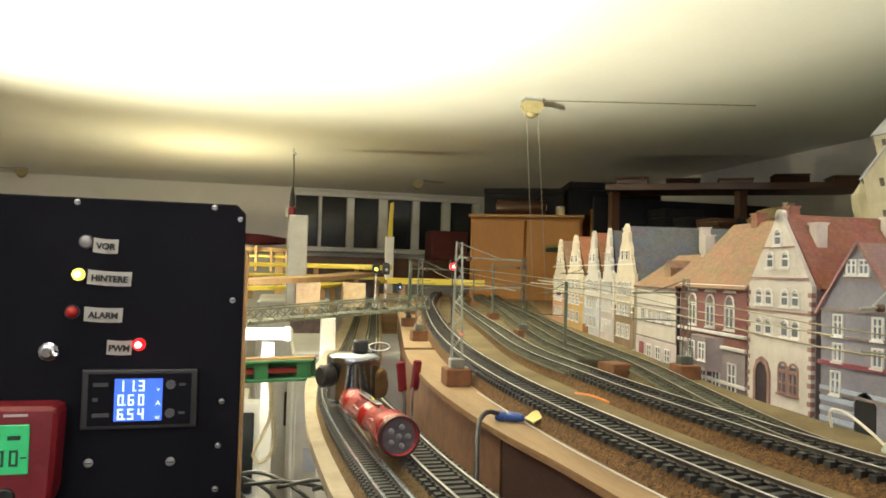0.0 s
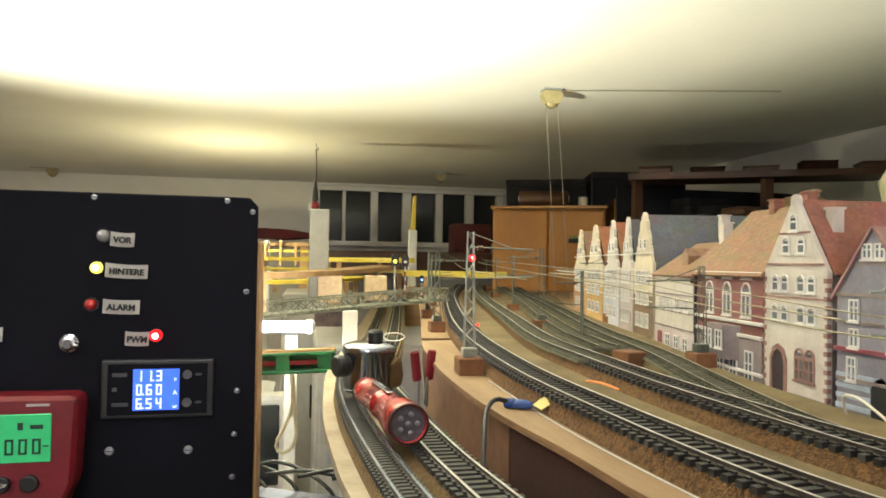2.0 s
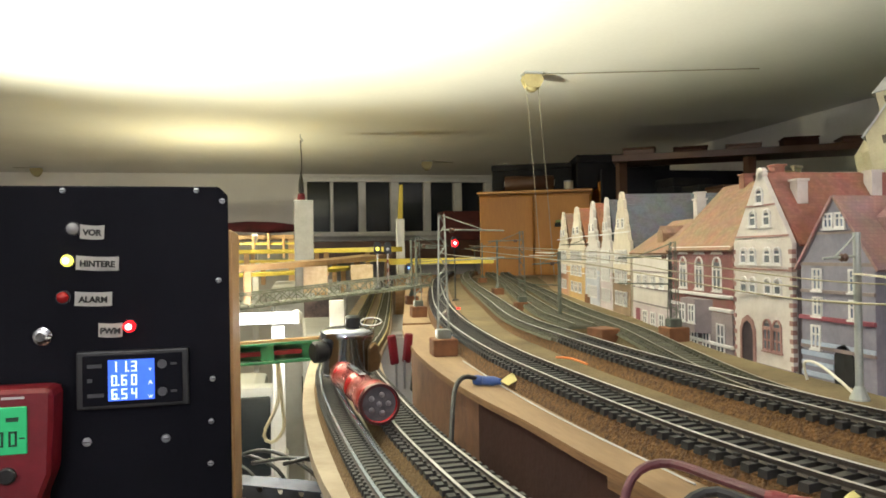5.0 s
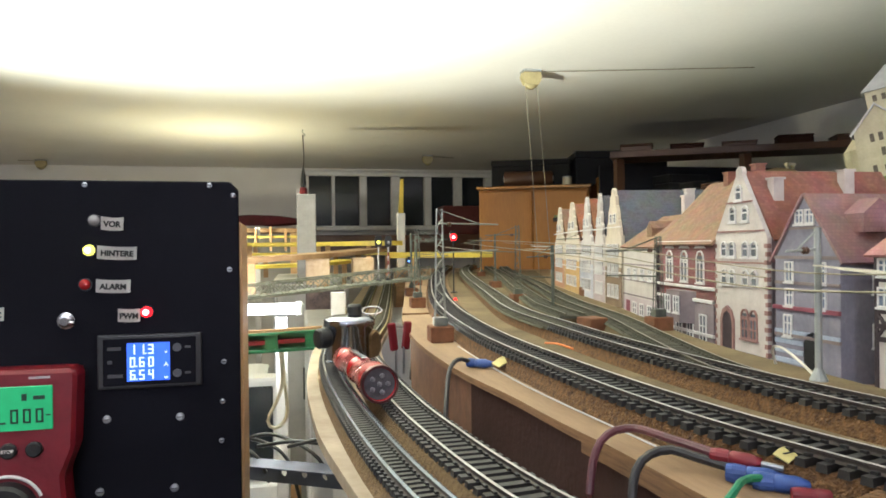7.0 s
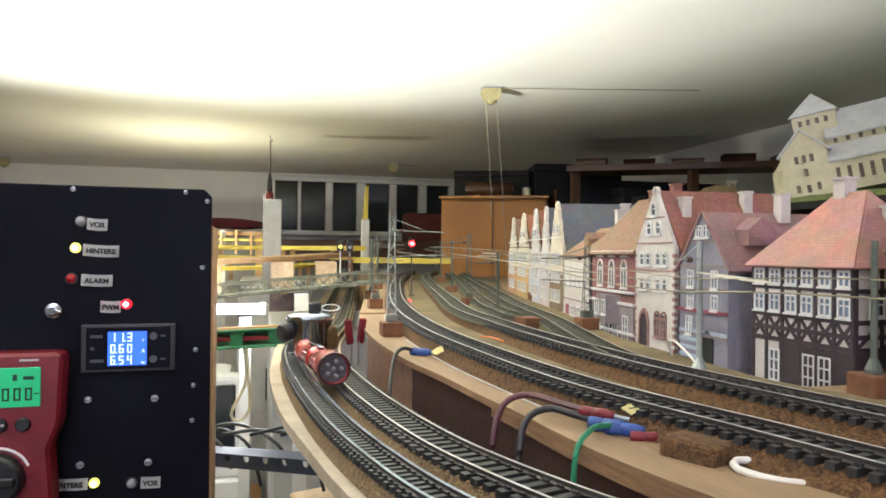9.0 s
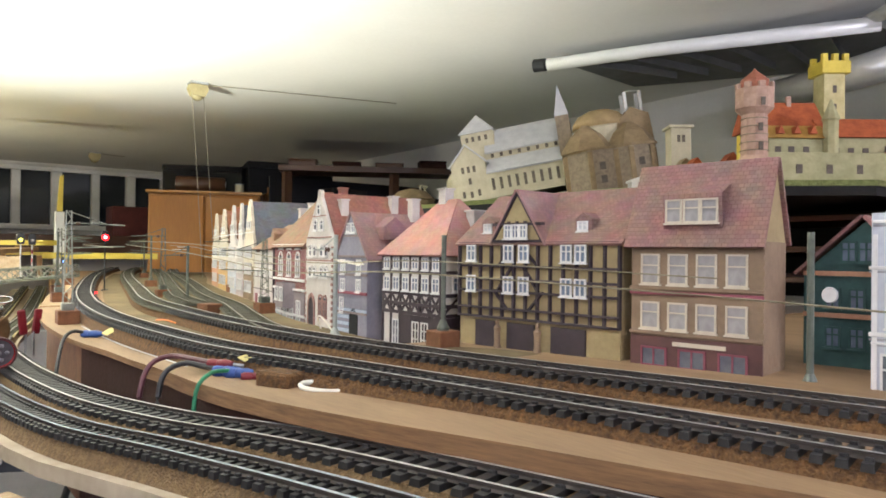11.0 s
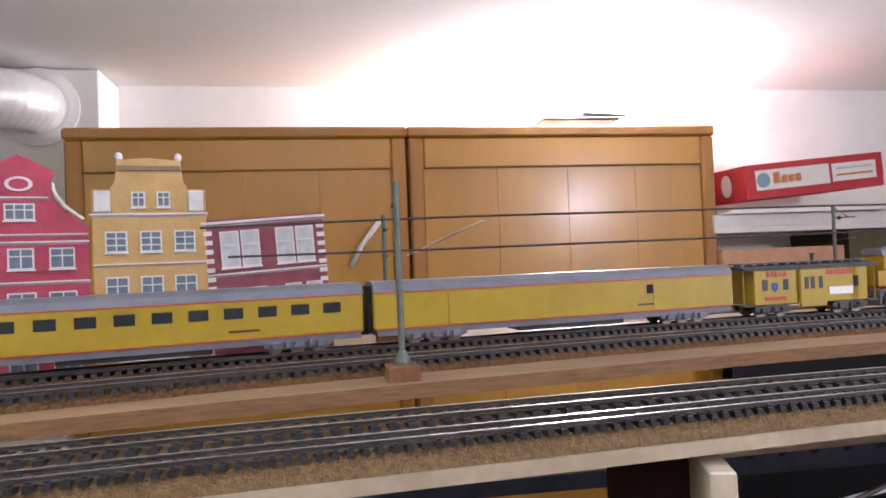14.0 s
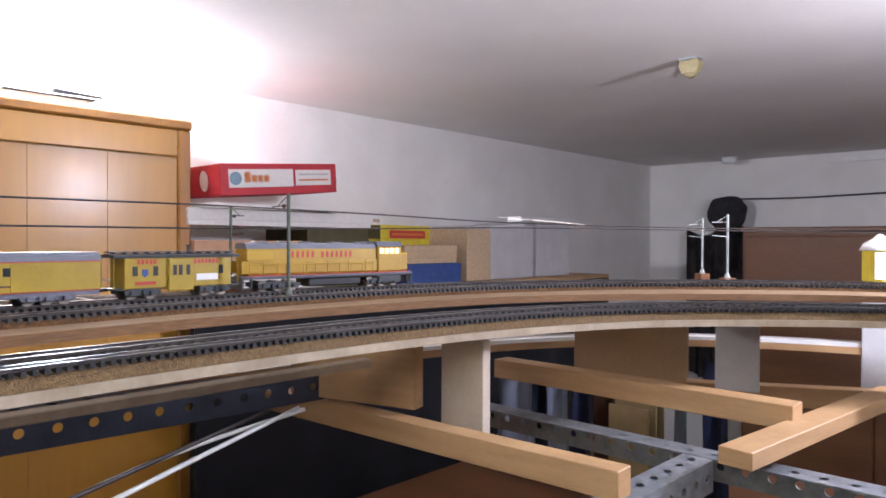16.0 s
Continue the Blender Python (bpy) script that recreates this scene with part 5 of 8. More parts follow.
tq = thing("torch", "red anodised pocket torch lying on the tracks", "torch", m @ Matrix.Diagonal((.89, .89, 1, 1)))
part("body", lathe([(.0075, 0), (.0086, .0015), (.0086, .012), (.0082, .013), (.0082, .046), (.0088, .047), (.0088, .050), (.0082, .051), (.0082, .066), (.0090, .073), (.0098, .078), (.0104, .082), (.0104, L - .002), (.0098, L), (.0090, L), (.0088, L - .003), (.0002, L - .003)], 32), RED, tq, smooth=True)
part("lens", lathe([(.0087, L - .0035), (.0087, L - .0016), (.0002, L - .0016)], 28), mat("torch_lens", (.12, .11, .12), (.07, .065, .07), rough=.12, scale=300), tq)
part("rim", lathe([(.0104, L - .004), (.0108, L - .002), (.0104, L + .0004), (.0091, L + .0004), (.0091, L - .002)], 32), mat("dark_rim", (.10, .03, .03), (.06, .02, .02), rough=.35, metal=.5), tq)
for k in range(6):
    r = 0 if k == 0 else .0048
    part("diode", lathe([(.0014, 0), (.0014, .001), (.0004, .0018)], 10, m=pose(r * math.cos(k * 1.2566), r * math.sin(k * 1.2566), L - .0017)), mat("dim_diode", (.22, .21, .22), (.14, .13, .14), rough=.3), tq)
part("clip", box(-.002, .002, .0086, .0098, .022, .062, .0005), CHROME, tq, "chrome pocket clip")
for k in range(5):
    part("groove", lathe([(.0075, .049 + k * .0022), (.00775, .0496 + k * .0022), (.0075, .0502 + k * .0022)], 24), RED, tq)

POLISHED = mat("polished_steel", (.40, .42, .47), (.30, .32, .37), rough=.16, metal=1.0, scale=40, bump=0.02)
pt = thing("bicycle_lamp", "chrome cylinder lamp with black cap and knob", "lamp", EYE_SCALE @ pose(.0535, .440, LOW_RAIL + .001, 0, 0, 12) @ Matrix.Scale(.82, 4))
part("housing", lathe([(.0125, 0), (.0190, .001), (.0205, .004), (.0205, .030), (.0218, .0315), (.0218, .036), (.0205, .0375), (.0150, .0395), (.0002, .040)], 36), POLISHED, pt, smooth=True)
part("end_cap", lathe([(.0078, 0), (.0086, .002), (.0086, .010), (.0070, .0115), (.0002, .0115)], 24, m=pose(-.0185, -.004, .022, 0, -90, 12)), BLACK, pt, "black plastic end cap")
part("knob", lathe([(.0055, .039), (.0062, .041), (.0062, .047), (.0048, .049), (.0002, .049)], 20, m=pose(.005, 0, 0)), BLACK, pt)
part("ring", tube([(.019 + .009 * math.cos(a), -.004 + .002 * math.sin(a), .043 + .003 * math.sin(a)) for a in [2 * math.pi * k / 20 for k in range(21)]], .0009, 6), CHROME, pt)
part("bracket", prism([(.012, .004), (.021, .006), (.023, .014), (.021, .026), (.017, .029), (.012, .024)], -.019, -.010, bevel=.0015), mat("tarnished_brass", (.24, .15, .07), (.12, .07, .03), rough=.4, metal=.7, scale=80), pt, "tarnished brass clamp bracket")

tw = thing("crocodile_tweezers", "red-handled steel clips standing by the track", "tool", EYE_SCALE @ pose(.087, .425, LOW_RAIL - .004, 0, 0, 20) @ Matrix.Scale(.72, 4))
for s in (-1, 1):
    part("handle", box(s * .0040 - .0042, s * .0040 + .0042, -.002 + s * .001, .002 + s * .001, .020, .047, .0014, m=pose(0, 0, 0, 0, s * 7, 0)), RED_PLASTIC, tw)
    part("jaw", box(s * .004 - .0009, s * .004 + .0009, -.001, .001, -.004, .0225, .0003), STEEL, tw)

# ---- plugs and cables on the board ----
BLUE_PLUG = mat("blue_plug", (.03, .08, .28), (.02, .05, .20), rough=.45, scale=100)
TAPE = mat("yellow_tape", (.60, .52, .20), (.48, .40, .14), rough=.7, scale=60)
CABLE_BLACK = mat("black_cable", (.020, .018, .020), (.012, .011, .012), rough=.5, scale=80)
CABLE_BROWN = mat("maroon_cable", (.10, .02, .03), (.06, .012, .02), rough=.5, scale=80)
CABLE_GREEN = mat("green_cable", (.02, .22, .10), (.015, .16, .07), rough=.5, scale=80)
CABLE_WHITE = mat("white_cable", (.72, .68, .60), (.60, .56, .48), rough=.55, scale=80)


def plug(x, y, turn, label, red=True, k=1.0, colour=BLUE_PLUG, up=0.0):
    t = thing("wander_plug", label, "plug", pose(x, y, BOARD_Z + up, 0, 0, turn), "plugs on the board")
    body = lathe([(.0016 * k, 0), (.0034 * k, .0015), (.0036 * k, .009 * k), (.0028 * k, .012 * k), (.0022 * k, .015 * k), (.0002, .015 * k)], 14, m=pose(0, 0, .0038 * k, 0, 90, 0))
    part("body", body, colour, t, smooth=True)
    part("collar", lathe([(.0032 * k, -.005), (.0038 * k, -.003), (.0034 * k, .001), (.0002, .001)], 14, m=pose(0, 0, .0038 * k, 0, 90, 0)), RED_PLASTIC if red else BLUE_PLUG, t)
    part("pin", tube([(.014 * k, 0, .0036 * k), (.024 * k, 0, .003 * k)], .0010, 8), STEEL, t)
    return t


plug(.132, .388, -35, "slim blue wander plug with wire", False, .8)
whole("tape_scrap", prism([(-.007, -.004), (.006, -.005), (.008, .003), (.001, .005), (-.006, .004)], 0, .0006, axis="z", m=pose(.1465, .373, BOARD_Z + .006, 6, -22, 20)), TAPE, "scrap of yellow tape around a wire", "tape")
whole("cable", tube([(.131, .389, BOARD_Z + .0035), (.121, .386, BOARD_Z + .006), (.113, .376, BOARD_Z + .001), (.107, .358, BOARD_Z - .012), (.102, .340, BOARD_Z - .03)], .0014, 8, step=.004), CABLE_BLACK, "thin black cable running over the board's edge", "cable", group="cables")
plug(.161, .155, -42, "thick blue wander plug on the board", False, .85)
plug(.165, .147, -38, "blue wander plug lying beside another", False, .8)
plug(.160, .162, -50, "red wander plug on a maroon lead", True, .72, RED_PLASTIC, .004)
plug(.170, .136, -25, "short red wander plug on the board", True, .6, RED_PLASTIC)
whole("tape_scrap", prism([(-.006, -.004), (.005, -.004), (.006, .003), (.001, .004), (-.006, .004)], 0, .0006, axis="z", m=pose(.172, .149, BOARD_Z + .0105, 24, -8, 30) @ Matrix.Scale(.65, 4)), TAPE, "folded scrap of yellow tape beside the plugs", "tape")
whole("cable", tube([(.1595, .163, BOARD_Z + .0068), (.154, .182, BOARD_Z + .007), (.146, .203, BOARD_Z + .007), (.134, .204, BOARD_Z + .002), (.127, .198, BOARD_Z - .015), (.125, .192, BOARD_Z - .045)], .0016, 8, step=.004), CABLE_BROWN, "maroon test lead looping over the edge", "cable", group="cables")
whole("cable", tube([(.161, .156, BOARD_Z + .004), (.154, .168, BOARD_Z + .005), (.146, .177, BOARD_Z + .006), (.135, .176, BOARD_Z + .001), (.130, .171, BOARD_Z - .015), (.128, .168, BOARD_Z - .045)], .0016, 8, step=.004), CABLE_BLACK, "black test lead looping over the edge", "cable", group="cables")
whole("cable", tube([(.165, .148, BOARD_Z + .004), (.156, .146, BOARD_Z + .005), (.148, .140, BOARD_Z + .0045), (.1405, .136, BOARD_Z - .003), (.138, .134, BOARD_Z - .03)], .0012, 8, step=.004), CABLE_GREEN, "thin green wire hanging over the edge", "cable", group="cables")
cb = whole("cork_block", box(-.0115, .0115, -.008, .008, 0, .0085, .0012, m=pose(.176, .108, BOARD_Z + .0002, 0, 0, -68)), CORK, "rough block of brown cork", "cork block")
whole("cable_tie", tube([(.200, .066, BOARD_Z + .003), (.186, .076, BOARD_Z + .002), (.178, .088, BOARD_Z + .003), (.184, .094, BOARD_Z + .004), (.200, .080, BOARD_Z + .004), (.208, .055, BOARD_Z + .004)], .0013, 8, step=.004), CABLE_WHITE, "loop of white plastic strip", "cable tie")
whole("wire_scrap", tube([(.196, .432, BOARD_Z + .0075), (.199, .414, BOARD_Z + .009), (.205, .398, BOARD_Z + .007)], .0008, 6, step=.003), mat("orange_wire", (.75, .22, .04), (.6, .16, .03), rough=.5), "short scrap of orange wire", "wire")
whole("wire_scrap", tube([(.208, .165, BOARD_Z + .0080), (.206, .15, BOARD_Z + .0092), (.207, .132, BOARD_Z + .008)], .0008, 6, step=.003), CABLE_GREEN, "short scrap of green wire", "wire")
whole("wire_hoop", tube([(.318, .345, BOARD_Z + .0005), (.312, .340, BOARD_Z + .012), (.308, .325, BOARD_Z + .014), (.305, .305, BOARD_Z + .008), (.304, .290, BOARD_Z + .0005)], .0008, 6, step=.003), CABLE_WHITE, "thin white wire bent into a hoop", "wire")

# ---- catenary masts ----
def mast(x, y, h, turn, kind="pole", arm=0.045, block=True, colour=None):
    t = thing("catenary_mast", "grey-green catenary mast on wooden block", "mast", pose(x, y, BOARD_Z, 0, 0, turn), "catenary masts")
    z0 = .013 if block else 0.0
    if block:
        part("block", box(-.0095, .0095, -.0095, .0095, 0, z0, .0008), BRICK_BLOCK, t)
    c = colour or MAST
    if kind == "lattice":
        part("foot", box(-.0055, .0055, -.0045, .0045, z0, z0 + .007, .0006), c, t)
        for s in (-1, 1):
            for q in (-1, 1):
                part("leg", tube([(s * .0042, q * .0024, z0 + .006), (s * .0022, q * .0012, h)], .00042, 5), c, t)
        n = 11
        own = bmesh.new()
        for k in range(n):
            a, b = z0 + .007 + (h - z0 - .007) * k / n, z0 + .007 + (h - z0 - .007) * (k + 1) / n
            wa, wb = .0042 - .002 * k / n, .0042 - .002 * (k + 1) / n
            s = 1 if k % 2 else -1
            for q in (-1, 1):
                tube([(-s * wa, q * .002, a), (s * wb, q * .002, b)], .0003, 4, bm=own)
        part("lattice", own, c, t)
    else:
        part("foot", lathe([(.0048, z0), (.0048, z0 + .002), (.0030, z0 + .006), (.0022, z0 + .008), (.0002, z0 + .008)], 12), c, t)
        part("pole", tube([(0, 0, z0 + .004), (0, 0, h)], .0019, 10), c, t)
    if arm:
        part("arm", tube([(0, 0, h - .012), (arm, 0, h - .013)], .0007, 6), c, t)
        part("stay", tube([(0, 0, h - .001), (arm * .7, 0, h - .013)], .0005, 5), c, t)
        part("steady_arm", tube([(0, 0, h - .036), (arm, 0, h - .034)], .0006, 6), c, t)
        part("insulator", lathe([(.0014, 0), (.0022, .001), (.0014, .002), (.0022, .003), (.0014, .004)], 8, m=pose(.006, 0, h - .0127, 0, 90, 0)), DARK_WOOD, t)
    return t


mast(.136, .515, .1085, 0, "lattice", .05, colour=mat("silver_mast", (.34, .35, .31), (.19, .20, .17), rough=.4, metal=.6, scale=100))
mast(.173, .838, .10, 0, "lattice", .04)
mast(.313, .855, .105, 180, "lattice", .045)
mast(.382, 1.202, .10, 180, "pole", .045)
mast(.484, 1.683, .10, 180, "pole", .045)
mast(.616, 2.268, .10, 180, "pole", .045)
mast(.459, .962, .10, 180, "pole", .05)
mast(.338, .527, .085, 180, "lattice", .05)
mast(.300, .690, .078, 180, "pole", .03, block=False)
mast(.303, .290, .086, 180, "pole", .02, block=False, colour=mat("pale_mast", (.42, .44, .42), (.30, .32, .30), rough=.5, metal=.4))
mast(.342, .190, .085, 180, "pole", .0, block=True)
mast(.412, -.050, .085, 180, "pole", .0, block=False)
mast(.338, -.628, .118, 0, "pole", .025)
mast(.412, -1.085, .118, 0, "pole", .03)
mast(.530, -.640, .112, 180, "pole", .03)
mast(.585, -1.12, .112, 180, "pole", .03)
mast(.235, -1.80, .115, 60, "pole", .03, colour=mat("pale_mast", (1, 1, 1)))
mast(.330, -1.93, .115, 60, "pole", .03, colour=mat("pale_mast", (1, 1, 1)))
mast(.26, 1.35, .10, 0, "pole", .04)
mast(.20, 1.05, .10, 0, "pole", .04)
whole("wooden_block", box(-.0095, .0095, -.011, .011, 0, .013, .0008, m=pose(.280, .540, BOARD_Z, 0, 0, 12)), BRICK_BLOCK, "small brown wooden block on the board", "block")
whole("signal_disc", lathe([(.0038, 0), (.0042, .001), (.0038, .002)], 18, m=pose(.398, -.066, BOARD_Z + .052, 0, 90, 0)), GREY, "round pale disc on a signal post", "signal")

# ---- catenary wires ----
def wire(name, pts, r, material, label):
    return whole(name, tube(pts, r, 6, step=.02), material, label, "wire", group="catenary wires")


wire("catenary_wire", [(.52, 2.0, 1.885), (.40, 1.5, 1.880), (.29, .9, 1.872), (.236, .5, 1.865), (.234, .38, 1.859), (.241, .25, 1.851), (.262, .13, 1.854), (.312, -.05, 1.848), (.345, -.17, 1.842)], .0005, WIRE, "gold-coloured contact wire above the main track")
wire("catenary_wire", [(.53, 2.0, 1.892), (.41, 1.5, 1.887), (.30, .9, 1.880), (.250, .5, 1.873), (.250, .38, 1.867), (.262, .25, 1.858), (.285, .13, 1.861), (.34, -.05, 1.855)], .0004, WIRE, "gold-coloured carrier wire above the main track")
wire("catenary_wire", [(.45, 2.0, 1.885), (.34, 1.5, 1.880), (.235, 1.0, 1.876), (.18, .7, 1.872), (.165, .45, 1.868)], .0004, WIRE, "thin contact wire above the near track")
wire("catenary_wire", [(.60, 1.87, 1.882), (.44, 1.14, 1.874), (.35, .77, 1.868), (.31, .55, 1.862), (.29, .43, 1.857), (.28, .30, 1.853)], .0005, WIRE, "gold contact wire above the house track")
wire("catenary_wire", [(.47, -.50, 1.897), (.455, -.68, 1.899), (.47, -.87, 1.900), (.48, -1.05, 1.901), (.465, -1.25, 1.898), (.42, -1.45, 1.892), (.31, -1.66, 1.888), (.10, -1.83, 1.885), (-.3, -1.93, 1.882)], .0009, WIRE_DARK, "dark carrier wire above the curve")
wire("catenary_wire", [(.46, -.52, 1.875), (.447, -.68, 1.875), (.465, -.87, 1.876), (.475, -1.05, 1.877), (.455, -1.25, 1.880), (.41, -1.45, 1.884), (.30, -1.66, 1.884), (.09, -1.83, 1.881), (-.3, -1.92, 1.878)], .0009, WIRE_DARK, "dark contact wire above the curve")
for z in (1.812, 1.822):
    wire("guard_rail", [(.540, -.62, z), (.555, -.8, z), (.565, -1.0, z), (.562, -1.2, z)], .0008, STEEL, "thin rail along the back of the board")


def flag(a, b, label):
    """A flat brass section plate of the catenary."""
    p, q = Vector(a), Vector(b)
    d = (q - p).normalized()
    m = Matrix.Translation(p) @ d.to_track_quat("X", "Z").to_matrix().to_4x4()
    L = (q - p).length
    return whole("catenary_plate", prism([(0, -.0012), (L * .25, -.0012), (L * .35, -.0042), (L * .85, -.0042), (L, -.0015), (L, .0015), (L * .85, .0042), (L * .35, .0042), (L * .25, .0012), (0, .0012)], -.0004, .0004, axis="z", m=m), mat("pale_metal", (.66, .62, .52), (.54, .50, .40), rough=.4, metal=.5), label, "catenary plate", group="catenary plates")


flag((.303, .292, 1.860), (.262, .175, 1.858), "pale flat metal section plate of the catenary")
flag((.34, .90, 1.868), (.315, .74, 1.868), "pale flat metal section plate above the siding")
flag((.335, .86, 1.872), (.305, .72, 1.871), "pale flat metal section plate beside another")
flag((.535, -.66, 1.872), (.50, -.72, 1.898), "pale metal plate hanging from the wire")
flag((.40, -1.42, 1.898), (.355, -1.56, 1.890), "pale metal plate on the carrier wire")
flag((.33, -1.93, 1.886), (.235, -1.80, 1.884), "pale metal plate between two masts")
flag((.545, -.90, 1.812), (.525, -.96, 1.800), "pale metal plate lying behind the track")

# ---- signals ----
def signal(x, y, h, lit, label, turn=0, foot=BOARD_Z):
    t = thing("light_signal", label, "signal", pose(x, y, foot, 0, 0, turn), "signals")
    part("post", tube([(0, 0, 0), (0, 0, h)], .0012, 8), BLACK if lit is RED_LED else GREY, t)
    part("head", prism([(-.0045, h), (.0045, h), (.0055, h + .004), (.0055, h + .014), (.003, h + .018), (-.003, h + .018), (-.0055, h + .014), (-.0055, h + .004)], -.002, .002), BLACK, t)
    r = .0056 if lit is RED_LED else .0026
    part("light", lathe([(r, 0), (r, .001), (r * .45, .002), (.0002, .0021)], 14, m=Matrix.Translation((0, -.0021, h + .007)) @ FRONT), lit, t, "lit signal lamp")
    if lit is RED_LED:
        part("glowing_core", lathe([(.0026, .0019), (.0014, .0026), (.0002, .0027)], 12, m=Matrix.Translation((0, -.0021, h + .007)) @ FRONT), LED_CORE["red_glow"], t)
    part("base", box(-.005, .005, -.004, .004, 0, .003, .0006), BLACK, t)
    return t


signal(.277, 1.087, .086, RED_LED, "colour-light signal showing red beside the track")
signal(.147, 1.042, .054, YELLOW_LED, "grey-posted signal on the bridge showing yellow", foot=1.8195)
sg = signal(.163, 1.046, .052, CLEAR_OFF, "unlit signal with red and white post", foot=1.8208)
for k in range(3):
    part("red_ring", cyl(.00135, .00135, .010 + k * .014, .016 + k * .014, 8), RED_PLASTIC, sg)
signal(.30, 1.70, .035, mat("blue_glow", (.2, .4, 1.0), (.2, .4, 1.0), emit=3.0, bump=0), "small shunting signal with blue lamp")
whole("track_lamp", lathe([(.002, 0), (.002, .001), (.0004, .002)], 10, m=pose(.205, .76, RAIL_Z + .001)), RED_LED, "tiny red lamp between the rails", "lamp")

# ---- lattice girder bridge ----
p0, p1 = Vector((-.10, .985, 1.797)), Vector((.225, 1.06, 1.823))
d = (p1 - p0)
m = Matrix.Translation(p0) @ d.normalized().to_track_quat("X", "Z").to_matrix().to_4x4()
L = d.length
TRUSS = mat("truss_grey", (.25, .26, .20), (.13, .135, .10), rough=.5, metal=.3, scale=100)
br = thing("girder_bridge", "grey-green lattice girder railway bridge", "bridge", m)
for yy in (-.022, .022):
    for zz in (0, .0185):
        part("chord", box(0, L, yy - .0012, yy + .0012, zz - .0012, zz + .0012), TRUSS, br)
    n = 16
    for k in range(n):
        a, b = L * k / n, L * (k + 1) / n
        part("diagonal", tube([(a, yy, 0 if k % 2 else .0185), (b, yy, .0185 if k % 2 else 0)], .0009, 5), TRUSS, br)
        part("diagonal", tube([(a, yy, .0185 if k % 2 else 0), (b, yy, 0 if k % 2 else .0185)], .0007, 5), TRUSS, br)
        part("post", tube([(b, yy, 0), (b, yy, .0185)], .0007, 5), TRUSS, br)
part("deck", box(0, L, -.021, .021, .001, .0025), mat("bridge_deck", (.13, .13, .10), (.08, .08, .06), rough=.8, scale=80), br)

# ---- train ----
UP_YELLOW = mat("yellow_enamel", (.45, .275, .018), (.37, .22, .014), rough=.35, scale=40, bump=.03, coat=.2)
UP_BRIGHT = mat("bright_yellow", (.40, .275, .018), (.32, .215, .014), rough=.35, scale=40, bump=.03, coat=.2)
UP_GREY = mat("grey_enamel", (.15, .155, .19), (.11, .115, .145), rough=.4, scale=50)
UP_DARK = mat("dark_underframe", (.05, .055, .06), (.03, .033, .036), rough=.55, scale=80)
UP_RED = mat("red_lining", (.48, .05, .03), (.40, .04, .025), rough=.5)
CAB_GLOW = mat("cab_light", (1.0, .62, .25), (1.0, .6, .25), rough=.5, emit=2.0, bump=0)
LINE_TRAIN = smooth_line(lift(LINE_B, RAIL_Z), .002)


LOCO_Y = -1.185


def at_track(back, half):
    """The pose on the main track some way behind the locomotive's middle, x ahead; half: steps to the bogies."""
    i = min(range(len(LINE_TRAIN)), key=lambda k: abs(LINE_TRAIN[k].y - LOCO_Y) + (9 if LINE_TRAIN[k].x < .1 else 0)) - round(back / .002)
    d = (LINE_TRAIN[i + half] - LINE_TRAIN[i - half]).normalized()
    mid = (LINE_TRAIN[i] + LINE_TRAIN[i + half] + LINE_TRAIN[i - half]) / 3
    return Matrix.Translation(mid) @ Matrix.Rotation(math.atan2(d.y, d.x), 4, "Z")


def bogie(parent, x, axles, pitch, fm=None):
    f = fm or UP_DARK
    half = pitch * (axles - 1) / 2
    own = bmesh.new()
    for s in (-1, 1):
        prism([(x - half - .008, .005), (x - half - .004, .0035), (x + half + .004, .0035), (x + half + .008, .005), (x + half + .008, .0085), (x + half * .5, .0105), (x - half * .5, .0105), (x - half - .008, .0085)], s * .0125, s * .0145, bm=own)
        for k in range(axles):
            u = x - half + pitch * k
            box(u - .003, u + .003, s * .0140 if s > 0 else -.0165, .0165 if s > 0 else s * .0140, .0035, .0080, .0004, bm=own)
        for k in range(axles - 1):
            u = x - half + pitch * (k + .5)
            lathe([(.0016, .0042), (.0016, .0085)], 8, bm=own, m=pose(u, s * .0152, 0))
    b = part("bogie", own, f, parent)
    for k in range(axles):
        u = x - half + pitch * k
        part("wheelset", lathe([(.0062, -.0098), (.0062, -.0092), (.0055, -.0090), (.0055, -.0068), (.0015, -.0066), (.0015, .0066), (.0055, .0068), (.0055, .0090), (.0062, .0092), (.0062, .0098)], 18, m=pose(u, 0, .0055, 90, 0, 0)), RAIL_DULL, b)
    return b


lc = thing("locomotive", "yellow diesel locomotive with grey roof and red lettering", "locomotive", at_track(0, 36))
HL = .117
part("underframe", box(-HL, HL, -.0165, .0165, .0135, .0175, .0005), UP_GREY, lc)
part("red_stripe", box(-HL + .004, HL - .004, -.01705, .01705, .0170, .0180), UP_RED, lc)
part("long_hood", box(-HL + .005, .062, -.0140, .0140, .0181, .0478, .0015), UP_YELLOW, lc)
part("hood_roof", prism([(-.0142, .0470), (.0142, .0470), (.0125, .0520), (.0060, .0535), (-.0060, .0535), (-.0125, .0520)], -HL + .004, .0615, axis="x"), UP_GREY, lc)
cbody = part("cab", box(.0625, .100, -.0165, .0165, .0181, .0500, .0015), UP_YELLOW, lc)
part("cab_roof", prism([(-.0172, .0495), (.0172, .0495), (.0140, .0555), (-.0140, .0555)], .0610, .1010, axis="x"), UP_GREY, cbody)
part("short_hood", box(.1005, HL - .002, -.0120, .0120, .0181, .0420, .0020), UP_YELLOW, lc)
